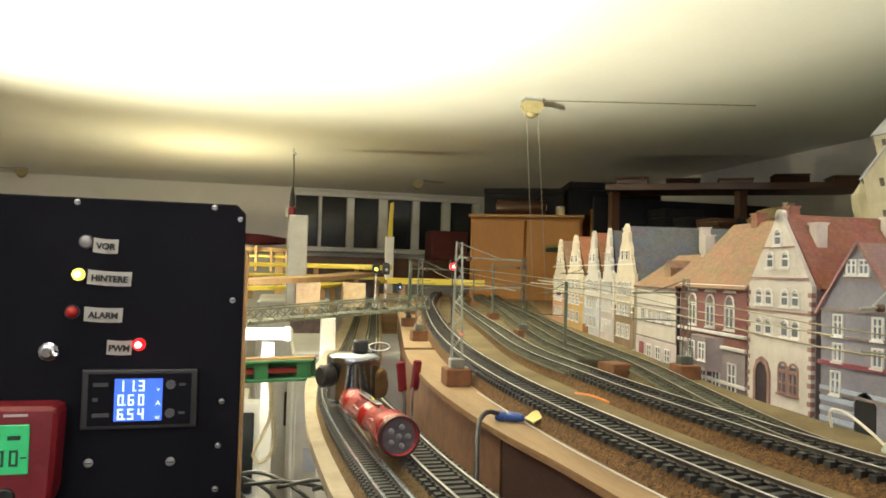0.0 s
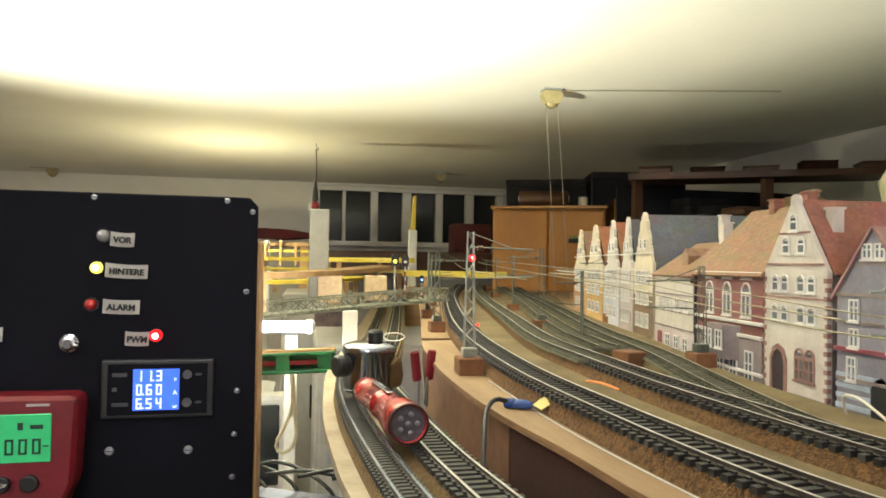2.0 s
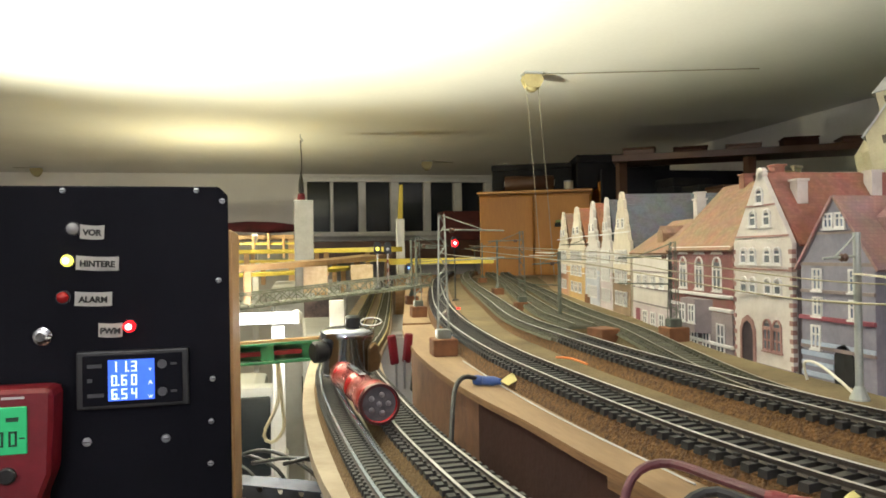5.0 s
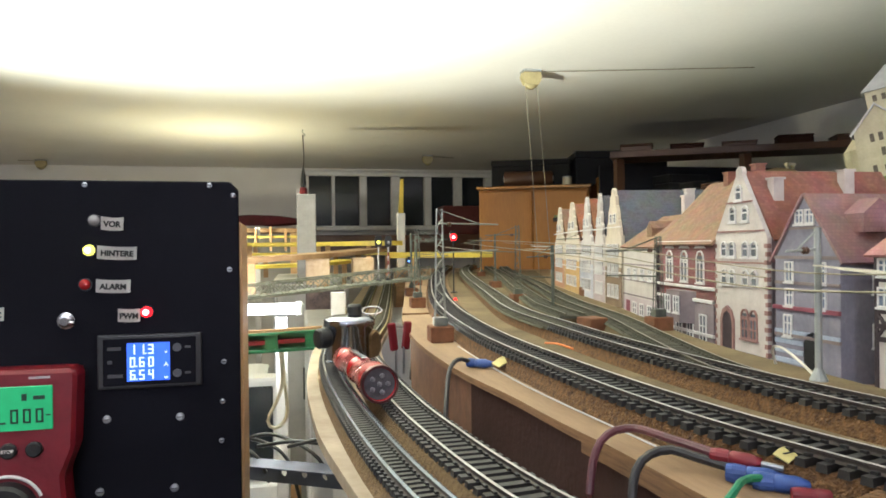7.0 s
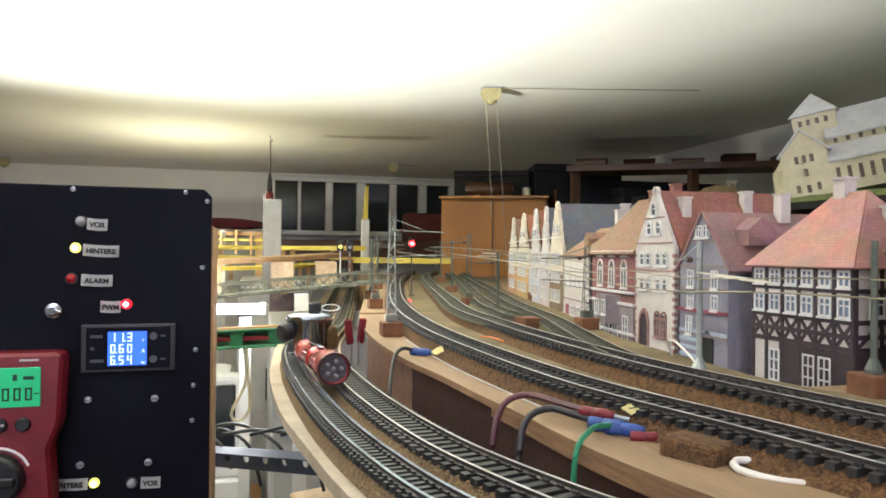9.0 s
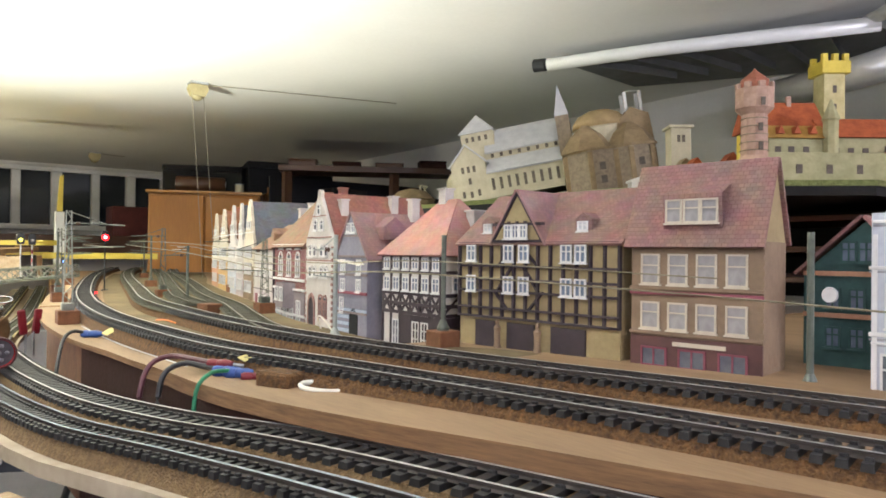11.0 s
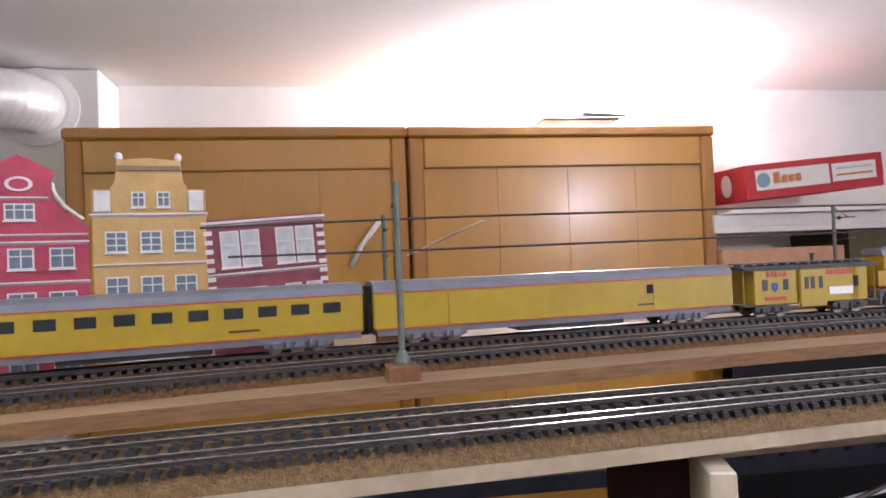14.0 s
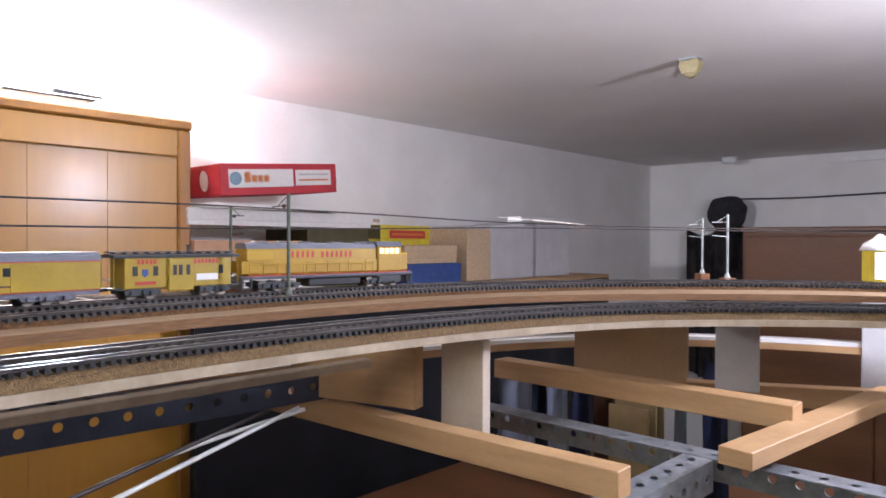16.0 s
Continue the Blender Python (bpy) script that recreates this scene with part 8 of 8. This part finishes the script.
part("housing", box(-.36, -.05, 1.68, 1.98, 1.36, 1.555, bevel=.03, seg=2), WHITE_GLOSS, crt)
part("screen", box(-.36, -.034, 1.612, 1.6195, 1.375, 1.555, bevel=.003), GLASS, crt)
cp = thing("desktop_computer", "white desktop computer case under the monitor", "computer")
part("case", box(-.44, .0, 1.60, 2.0, 1.15, 1.333, bevel=.005), WHITE_GLOSS, cp)
part("drive_slot", box(-.09, -.03, 1.597, 1.600, 1.268, 1.274), BLACK, cp)
whole("computer_desk", box(-.9, .03, 1.5, 2.15, 1.11, 1.148, bevel=.003), PINE, "pine desk board under the computer", "desk")
for x, y in ((-.85, 1.55), (-.02, 1.55), (-.85, 2.1), (-.02, 2.1)):
    whole("desk_leg", box(x - .02, x + .02, y - .02, y + .02, 0, 1.108), PINE, "square pine leg under the desk", "leg", group="desk legs")
whole("cable_loop", tube([(-.006, 1.0, 1.745), (0, 1.0, 1.70), (-.002, 1.0, 1.665), (-.021, 1.0, 1.624), (-.010, 1.0, 1.611), (.006, 1.0, 1.63), (.003, 1.0, 1.68), (-.002, 1.0, 1.745)], .0026, 8, step=.008), CREAM, "cream cable hanging in a loop below the girder", "cable", smooth=True)
whole("black_plug", box(.012, .024, 1.0, 1.012, 1.68, 1.745, bevel=.003, m=pose(.0, 0, 0, 0, 6, 0)), BLACK, "black plug hanging under the green girder", "plug")


def perforated(name, label, a, b, side, high, material, pitch=.025, r=.0042, up=0):
    """A slotted steel angle from a to b, with round holes."""
    a, b = Vector(a), Vector(b)
    d = (b - a)
    ln = d.length
    m = Matrix.Translation(a) @ d.to_track_quat("X", "Z").to_matrix().to_4x4()
    t = thing(name, label, "steel beam", m)
    n = max(1, int(ln / pitch))
    for nm, flip in (("top_face", 0), ("side_face", 1)):
        own = bmesh.new()
        wid = high if flip else side
        for k in range(n):
            x0, x1 = ln * k / n, ln * (k + 1) / n
            cx, cy = (x0 + x1) / 2, wid / 2
            ring = [(cx + r * math.cos(2 * math.pi * q / 12 + math.pi / 12), cy + r * math.sin(2 * math.pi * q / 12 + math.pi / 12)) for q in range(12)]
            outer = [(x1, cy * 1.3), (x1, wid), ((cx + x1) / 2, wid), (cx, wid), ((cx + x0) / 2, wid), (x0, wid), (x0, cy * 1.3), (x0, 0), ((cx + x0) / 2, 0), (cx, 0), ((cx + x1) / 2, 0), (x1, 0)]
            put = (lambda p: (p[0], 0, -p[1])) if flip else (lambda p: (p[0], p[1], 0))
            vi = [own.verts.new(put(p)) for p in ring]
            vo = [own.verts.new(put(p)) for p in outer]
            for q in range(12):
                own.faces.new((vi[q], vi[(q + 1) % 12], vo[(q + 1) % 12], vo[q]))
        bmesh.ops.remove_doubles(own, verts=own.verts, dist=1e-5)
        bmesh.ops.recalc_face_normals(own, faces=own.faces)
        bmesh.ops.solidify(own, geom=own.faces[:], thickness=.0016)
        part(nm, own, material, t)
    return t


perforated("dark_beam", "dark slotted steel beam strung with cables", (-.12, .90, 1.612), (.15, .63, 1.650), -.03, .026, BLUE_STEEL, pitch=.03, r=.005)
for k in range(6):
    p0 = Vector((-.08 + .035 * k, .86 - .033 * k, 1.622 + .006 * k))
    whole("black_cable", tube([p0 + Vector((-.05, .03, .004)), p0 + Vector((.0, .0, .014 + .004 * (k % 3))), p0 + Vector((.05, -.05, .008)), p0 + Vector((.07, -.06, -.03 - .02 * (k % 2)))], .0022, 8, step=.01), BLACK, "thin black cable lying over the steel beam", "cable", group="black cables", smooth=True)
whole("fat_cable", tube([(.16, .72, 1.64), (.17, .70, 1.60), (.165, .72, 1.55), (.19, .74, 1.50), (.23, .72, 1.47)], .0045, 10, step=.01), BLACK, "thick black cable drooping under the beam", "cable", smooth=True)
loose("cardboard_box", "brown cardboard box on the lower shelf", "box", "case", .12, .98, 1.41, .07, .1, .08, CHIP, 20)
loose("white_carton", "white paper carton on the lower shelf", "box", "case", .05, .93, 1.41, .06, .09, .05, WHITE_PAPER, -10)
loose("dark_carton", "dark blue carton on the lower shelf", "box", "case", .22, .92, 1.41, .07, .08, .06, BLUE_STEEL, 15)
loose("cable_spool", "grey spool of cable on the lower shelf", "spool", "tin", .27, .90, 1.41, .08, .08, .05, STEEL, 0)
whole("lower_shelf", box(-.5, .6, .5, 1.18, 1.392, 1.409, bevel=.002), GREY, "grey board of the lower shelf", "shelf")

# ---- right of the wardrobe ----
tb = thing("draped_table", "table draped with black cloth beside the wardrobe", "table")
part("tabletop", box(1.24, 1.583, -3.2, -1.405, 1.715, 1.735, bevel=.002), PINE, tb)
own = bmesh.new()
rows = [[own.verts.new((1.236 + .012 * math.sin(i * .7) * (j > 0), -3.19 + 1.78 * i / 60, 1.722 - j * .28)) for j in range(7)] for i in range(61)]
for a, b in zip(rows, rows[1:]):
    for j in range(6):
        own.faces.new((a[j], a[j + 1], b[j + 1], b[j]))
part("cloth", own, CLOTH_BLACK, tb, "black hanging cloth", smooth=True)


def carton(name, label, m, w, d, hgt, material, lid=None, cat="box"):
    """A flat carton: tray and lid; x runs along its front, y goes back."""
    t = thing(name, label, cat, m)
    part("tray", box(.001, w - .001, .001, d - .001, 0, hgt * .45, bevel=.001), lid or material, t)
    part("lid", box(0, w, 0, d, hgt * .3, hgt, bevel=.0015), material, t)
    return t


def front(x, y, z, tilt=0.0, turn=0.0):
    """Front along -y at x, back toward the wall."""
    return Matrix.Translation((x, y, z)) @ Matrix.Rotation(math.radians(-90 + turn), 4, "Z") @ Matrix.Rotation(-tilt, 4, "Y")


ORANGE_CARD = mat("orange_print", (.60, .20, .03), (.5, .15, .02), rough=.5, scale=60)
OLIVE = mat("olive_card", (.10, .085, .03), (.06, .05, .02), rough=.6, scale=30)
YELLOW_CARD = mat("yellow_print", (.70, .55, .03), (.55, .42, .02), rough=.5, scale=40)
BLUE_CARD = mat("blue_print", (.05, .10, .30), (.03, .06, .2), rough=.5, scale=40)
ob = carton("orange_carton", "orange and white cardboard box on the table", front(1.31, -1.45, 1.736), .30, .22, .128, mat("orange_white_card", (.52, .30, .17), (.42, .22, .11), rough=.5, scale=30), WHITE_PAPER)
part("label_strip", box(.02, .28, -.001, .001, .02, .05), WHITE_PAPER, ob)
carton("olive_carton", "dark olive long box under white papers", front(1.33, -1.78, 1.736), .30, .2, .162, OLIVE)
carton("blue_carton", "blue cardboard box at the table's front edge", front(1.28, -2.10, 1.736), .24, .24, .06, BLUE_CARD)
carton("brown_carton", "plain brown carton between blue and yellow boxes", front(1.29, -2.10, 1.797), .23, .2, .055, CHIP)
yb = carton("yellow_carton", "yellow box with a red bar on its front", front(1.285, -2.00, 1.853, 0, 10), .25, .23, .058, YELLOW_CARD)
part("red_bar", box(.04, .22, -.001, .001, .020, .043), RED_CARD, yb)
part("print_line", box(.05, .21, -.0016, .0005, .028, .035), ORANGE_CARD, yb)
# Left side face in dark olive, unlike the yellow front.
part("olive_side", box(-.0012, .0005, .003, .227, .018, .057), OLIVE, yb, "dark olive side face of the carton")
wb = carton("white_carton", "flat white box lying on stacked cartons", front(1.32, -1.44, 1.900), .60, .22, .040, WHITE_PAPER)
part("pink_mark", box(.56, .585, -.001, .001, .018, .028), PINK, wb)
for k in range(5):
    whole("paper_sheet", box(0, .40 - .02 * k, 0, .21, 0, .0025, m=front(1.305 + .004 * k, -1.46 - .012 * k, 1.941 + .003 * k, 0, -3 + 2 * k)), WHITE_PAPER, "loose white paper sheet under the red box", "paper", group="loose papers")
rb = carton("red_carton", "red model train box with white label, tilted on papers", front(1.305, -1.515, 1.969, .08, 0), .345, .22, .076, RED_CARD)
part("label_panel", box(.022, .205, -.001, .001, .018, .062, bevel=.0004), WHITE_PAPER, rb)
part("label_panel", box(.212, .325, -.001, .001, .020, .060, bevel=.0004), WHITE_PAPER, rb)
part("badge", cyl(.016, .016, -.0015, .0015, 18, m=pose(.040, -.001, .040, 90)), mat("badge_blue", (.25, .38, .48), (.18, .28, .36), rough=.5), rb, "round blue badge")
for k, (x0, x1, z0, z1) in enumerate(((.064, .080, .030, .056), (.083, .098, .030, .048), (.101, .114, .030, .048), (.117, .132, .030, .048))):
    part("emblem_block", box(x0, x1, -.0018, .0005, z0, z1, bevel=.003), ORANGE_CARD, rb, "orange block of the emblem")
part("oval_label", cyl(.021, .021, -.0012, .0012, 20, m=pose(-.0006, .075, .038, 0, 90, 0) @ Matrix.Diagonal((1.2, .9, 1, 1))), WHITE_PAPER, rb)
part("print_bar", box(.222, .315, -.0018, .0005, .046, .051), GREY, rb)
part("print_bar", box(.222, .315, -.0018, .0005, .032, .036), ORANGE_CARD, rb)
re_ = carton("red_end_carton", "second red box with white oval, turned aside", front(1.37, -1.425, 1.962, 0, 40), .105, .15, .072, RED_CARD)
part("oval_label", cyl(.018, .018, -.0012, .0012, 20, m=pose(.05, -.001, .040, 90) @ Matrix.Diagonal((.8, 1.2, 1, 1))), WHITE_PAPER, re_)
whole("brown_board", box(1.29, 1.56, -2.50, -2.38, 1.736, 1.905, bevel=.002), CHIP, "brown chipboard offcut standing on the table", "board")
whole("grey_board", box(1.30, 1.56, -2.76, -2.51, 1.736, 1.92, bevel=.002), GREY, "grey panel leaning by the boards", "board")
whole("white_block", box(1.30, 1.36, -3.0, -2.68, 1.925, 1.945, bevel=.002, m=Matrix.Translation((0, 0, .01))), WHITE, "white plank lying over the grey panel", "plank")
whole("dark_prop", box(1.30, 1.56, -3.0, -2.78, 1.736, 1.93, bevel=.002), GREY, "grey box under the white plank's end", "box")

# ---- the room's end ----
bc = thing("dark_cupboard", "reddish brown wooden cupboard against the end wall", "cupboard")
part("body", box(-.6, .985, -4.24, -3.96, 0, 1.915, bevel=.003), BROWN_WOOD, bc)
for k in range(3):
    part("door", box(-.59 + k * .523, -.075 + k * .523, -3.958, -3.945, .08, 1.895, bevel=.003), BROWN_WOOD, bc)
part("top_board", box(-.62, .99, -4.24, -3.935, 1.915, 1.935, bevel=.003), BROWN_WOOD, bc)
own = bmesh.new()
rows = [[own.verts.new((1.03 + .30 * i / 24, -4.17 + .02 * math.sin(i * 1.1) + .01 * math.sin(i * 2.7), 1.93 - .24 * j + .03 * math.sin(i * .26))) for j in range(4)] for i in range(25)]
for a, b in zip(rows, rows[1:]):
    for j in range(3):
        own.faces.new((a[j], a[j + 1], b[j + 1], b[j]))
bmesh.ops.solidify(own, geom=own.faces[:], thickness=.004)
whole("hanging_coat", own, mat("grey_black_cloth", (.10, .085, .085), (.03, .026, .028), rough=1, scale=16), "dark grey coat hanging on the end wall", "coat", smooth=True)
own = bmesh.new()
bmesh.ops.create_icosphere(own, subdivisions=4, radius=1)
for v in own.verts:
    d = .5 * math.sin(v.co.x * 5 + 1) * math.sin(v.co.z * 6) * .12
    v.co = Vector((v.co.x * (.095 + d * .1), v.co.y * .06, v.co.z * (.075 + d * .1) * (1 if v.co.z > 0 else 1.5)))
whole("black_bag", own, mat("worn_black_cloth", (.030, .028, .030), (.012, .011, .013), rough=.9, scale=30), "round black bag hanging on the end wall", "bag", pose(1.13, -4.15, 2.02), smooth=True)
whole("wall_cable", tube([(1.10, -4.235, 2.083), (.8, -4.235, 2.079), (.3, -4.235, 2.09), (-.8, -4.235, 2.10)], .004, 8, step=.05), BLACK, "thin black cable along the end wall", "cable", smooth=True)
whole("junction_box", lathe([(.030, -.028), (.034, -.022), (.036, 0)], 18), WHITE_GLOSS, "round white junction box under the ceiling", "box", pose(1.11, -4.12, CEIL), smooth=True)
whole("wall_trim", box(LEFT_X, .70, BACK_Y + .001, BACK_Y + .02, 2.235, 2.255), WHITE, "white cable strip high on the end wall", "trim", kind="structure")
hut = thing("model_signal_hut", "yellow and white model hut with a domed roof", "model building", pose(.085, -2.12, 1.797, 0, 0, 20))
part("wall", lathe([(.028, 0), (.028, .055)], 8), YELLOW_CARD, hut)
part("white_panel", box(-.012, .012, .0262, .029, .004, .052), WHITE_PAPER, hut)
part("roof", lathe([(.033, .055), (.026, .068), (.012, .076), (.004, .084), (.001, .085)], 16), WHITE_PAPER, hut, smooth=True)

# Small things behind the main line.
sd = thing("siding", "dull siding rails along the board's back edge", "track")
line = smooth_line([(.72, -.50, 1.798), (.66, -.72, 1.798), (.625, -.90, 1.798), (.605, -1.10, 1.798), (.585, -1.28, 1.798)], .02)
for s in (-1, 1):
    part("rail", sweep(offset_line(line, s * .009 - .014), [(-.001, .003), (.001, .003), (.001, -.003), (-.001, -.003)]), RAIL_DULL, sd)
for x, y in ((.60, -.832), (.60, -.925)):
    bp_ = thing("buffer_stop", "small brown T-shaped buffer post", "buffer stop", pose(x, y, BOARD_Z, 0, 0, 60), group="buffer posts")
    part("post", box(-.002, .002, -.002, .002, 0, .030), HARDBOARD, bp_)
    part("crossbar", box(-.009, .009, -.002, .002, .028, .0315), HARDBOARD, bp_)
whole("white_stick", tube([(.60, -.845, 1.815), (.595, -.905, 1.803)], .003, 8), WHITE, "short white stick leaning beside the siding", "stick")
for k in range(4):
    whole("wood_scrap", box(-.03, .03, -.006, .006, 0, .003, m=pose(.585, -.70 - k * .17, BOARD_Z + .001, 0, 0, 70 + 8 * k)), PINE, "pale wood scrap lying behind the track", "scrap", group="wood scraps")

# ---- timber under the boards ----
def timber(name, label, pts, z0, z1, material, group=""):
    """An upright or a beam: corners in plan, two heights."""
    return whole(name, prism(pts, z0, z1, axis="z", bevel=.0008), material, label, "timber", group=group)


def plank(a, b, thick):
    a, b = Vector(a), Vector(b)
    n = Vector((-(b - a).y, (b - a).x)).normalized() * thick
    return [tuple(a), tuple(b), tuple(b + n), tuple(a + n)]


UNDER = 1.767
CARD_BOARD = mat("cream_board", (.58, .50, .40), (.47, .39, .30), rough=.6, scale=16)
timber("upright_board", "grey-white upright board under the lower track", plank((.297, -1.205), (.241, -1.205), -.012), 1.672, UNDER, CARD_BOARD, "uprights")
timber("upright_board", "pale upright board under the lower track", plank((.282, -.782), (.222, -.762), -.012), 1.56, UNDER, CARD_BOARD, "uprights")
timber("upright_board", "brown hardboard upright under the track", plank((.315, -.745), (.268, -.765), -.008), 1.56, UNDER, HARDBOARD, "uprights")
timber("block_panel", "brown wooden block panel beneath the curve", plank((.452, -1.13), (.300, -1.17), -.018), 1.697, UNDER, PINE, "panels")
timber("cross_beam", "wooden cross beam carrying the uprights", plank((.52, -1.135), (.062, -1.155), -.022), 1.671, 1.694, PINE, "beams")
timber("block_panel", "brown wooden panel under the back curve", plank((.387, -1.60), (.228, -1.64), -.018), 1.668, UNDER, mat("brown_hardboard", (.36, .225, .11), (.28, .165, .075), rough=.6, scale=9, fine=200), "panels")
timber("upright_board", "grey-white upright standing on wood beam", plank((.264, -1.83), (.200, -1.85), -.012), 1.622, UNDER, GREY, "uprights")
timber("upright_board", "grey-white upright at the curve's end", plank((.104, -2.08), (.03, -2.10), -.012), 1.605, UNDER, GREY, "uprights")
timber("long_beam", "long pine beam under the panels", plank((.40, -1.44), (.018, -1.43), -.03), 1.680, 1.7045, PINE, "beams")
timber("side_beam", "pine beam running backward under the boards", plank((.040, -1.268), (-.004, -1.66), -.03), 1.674, 1.690, PINE, "beams")
timber("end_beam", "pine beam below the far uprights", plank((.42, -1.84), (-.1, -2.12), -.03), 1.585, 1.62, PINE, "beams")
whole("pine_strip", box(.322, .336, -1.12, -.60, 1.741, 1.749, bevel=.001), PALE_PLY, "pale pine strip under the board edge", "strip")
perforated("blue_beam", "blue slotted steel beam with pale holes", (.41, -.35, 1.738), (.41, -1.13, 1.724), .03, .030, BLUE_STEEL, pitch=.027, r=.0042)
perforated("steel_beam", "galvanised slotted steel beam under the curve", (.42, -1.356, 1.660), (-.16, -1.346, 1.660), -.028, .030, SLOTTED, pitch=.024, r=.004)
perforated("steel_beam", "galvanised slotted steel beam running forward", (.066, -1.32, 1.660), (.074, -.90, 1.660), -.028, .030, SLOTTED, pitch=.024, r=.004)
for k in range(2):
    whole("white_rod", tube([(.404 - .01 * k, -1.092, 1.692), (.355 + .04 * k, -.95, 1.680 - .004 * k), (.30 + .06 * k, -.80, 1.668 - .01 * k)], .0022, 8, step=.03), WHITE_GLOSS, "thin white plastic rod lying across the beams", "rod", group="white rods", smooth=True)
whole("dark_rod", tube([(.41, -1.06, 1.694), (.34, -.84, 1.676)], .002, 8), WIRE_DARK, "thin dark rod beside the white rods", "rod")
# A further track on its own board, lower down.
low2 = [(.72, -1.0), (.69, -1.35), (.615, -1.66), (.50, -1.87), (.34, -2.01), (.13, -2.10), (-.1, -2.15), (-.4, -2.17), (-.8, -2.18)]
lt = thing("hidden_track", "pale rails and white ledge on a board below", "track")
ln2 = smooth_line(lift(low2, 1.684), .02)
part("white_ledge", sweep(ln2, [(.016, -.0035), (.034, -.0035), (.034, .003), (.016, .003)]), WHITE, lt, "white painted ledge")
part("board", sweep(ln2, [(-.035, -.004), (.035, -.004), (.035, -.016), (-.035, -.016)]), PINE, lt)
for s in (-1, 1):
    part("rail", sweep(offset_line(ln2, s * .0088), [(-.0012, .003), (.0012, .003), (.0012, -.004), (-.0012, -.004)]), mat("pale_rail", (.75, .73, .72), (.6, .58, .56), rough=.35, metal=.6), lt)
def hanging_sheet(label, x, w, top, low, material, folds, y=-2.30):
    """A limp sheet or roll standing on the low shelf against the dark."""
    own = bmesh.new()
    n = 14
    rows = [[own.verts.new((x - w / 2 + w * i / n, y + .018 * math.sin(folds * i / n * math.pi + j * .4), low + (top - low) * j / 5 - (.012 * math.sin(i * .9) if j == 5 else 0))) for j in range(6)] for i in range(n + 1)]
    for a, b in zip(rows, rows[1:]):
        for j in range(5):
            own.faces.new((a[j], b[j], b[j + 1], a[j + 1]))
    bmesh.ops.solidify(own, geom=own.faces[:], thickness=.006)
    return whole("hanging_sheet", own, material, label, "sheet", group="sheets below the curve", smooth=True)


NAVY = mat("navy_cloth", (.035, .045, .11), (.018, .022, .055), rough=.9, scale=30)
hanging_sheet("pale blue plastic sheet folded over below", 1.03, .15, 1.50, 1.20, BLUE_SHEET, 3)
hanging_sheet("dark grey folded cloth standing below", .935, .05, 1.50, 1.20, BLUE_STEEL, 2)
hanging_sheet("pale grey-blue plastic sheet below the beam", .885, .07, 1.51, 1.20, BLUE_SHEET, 2, -2.31)
hanging_sheet("navy blue patterned cloth hanging below", .815, .075, 1.52, 1.20, NAVY, 3)
hanging_sheet("dark brown cloth hanging below the panel", .735, .085, 1.55, 1.20, DARK_WOOD, 2, -2.32)
hanging_sheet("pale blue-green strip standing upright below", .525, .045, 1.60, 1.20, mat("blue_green_card", (.26, .32, .36), (.18, .22, .26), rough=.7), 1, -2.28)
hanging_sheet("navy blue bag cloth behind the strip", .455, .06, 1.58, 1.20, NAVY, 2, -2.33)
cc = thing("cardboard_sheet", "olive-brown cardboard sheets standing together", "cardboard", pose(.625, -2.28, 1.20))
for k in range(3):
    part("sheet", box(-.06 + .01 * k, .055 + .006 * k, .02 * k, .02 * k + .005, 0, .29 - .015 * k, bevel=.001), mat("olive_cardboard", (.27, .20, .085), (.20, .145, .06), rough=.8, scale=20), cc)
random.seed(5)
ds = thing("deep_shelf", "dark wooden shelf deep below the railway", "shelf")
part("board", box(-.6, 1.2, -2.9, -1.0, 1.17, 1.198, bevel=.002), BROWN_WOOD, ds)
for x in (-.58, 1.15):
    for y in (-2.88, -1.06):
        part("leg", box(x, x + .04, y, y + .04, 0, 1.169), BROWN_WOOD, ds)

whole("leaning_stick", tube([(1.325, -.655, 1.86), (1.318, -.675, 1.90), (1.318, -.715, 1.95)], .0055, 8), WHITE, "white stick leaning at the wardrobe front", "stick", smooth=True)

# ---- tracks, their sleepers last ----
track("track_near", LINE_A, RAIL_Z, "model track on cork bed along the board's edge", TIE, CORK, .0068, (-.9, .5))
track("track_main", LINE_B, RAIL_Z, "model main track on cork bed with dark sleepers", TIE, CORK, .0068, (-.9, .5), weedy=.50)
track("siding_track", LINE_C, RAIL_Z - .0004, "weathered grey siding track", TIE_OLIVE, SAND, .0068, (.2, .9), RAIL_DULL, weedy=.55)
track("house_track", LINE_D, RAIL_Z - .0008, "weathered green-grey track beside the houses", TIE_OLIVE, SAND, .0068, (.1, .9), RAIL_DULL, weedy=.2)
track("lower_track", LINE_L1, LOW_RAIL, "lower model track with widely spaced sleepers", TIE, CORK_PALE, .0088, (-.9, .75), bed_half=.0185, weedy=.85, scatter=CREAM_LIT_BED)
track("lower_track", LINE_L2, LOW_RAIL, "outer lower model track with close sleepers", TIE, CORK_PALE, .0062, (-.9, .75), rail=RAIL_POLISHED_GLINT, wide=.0105, bed_half=.0116, gauge=.0112, weedy=.85, scatter=CREAM_LIT_BED)
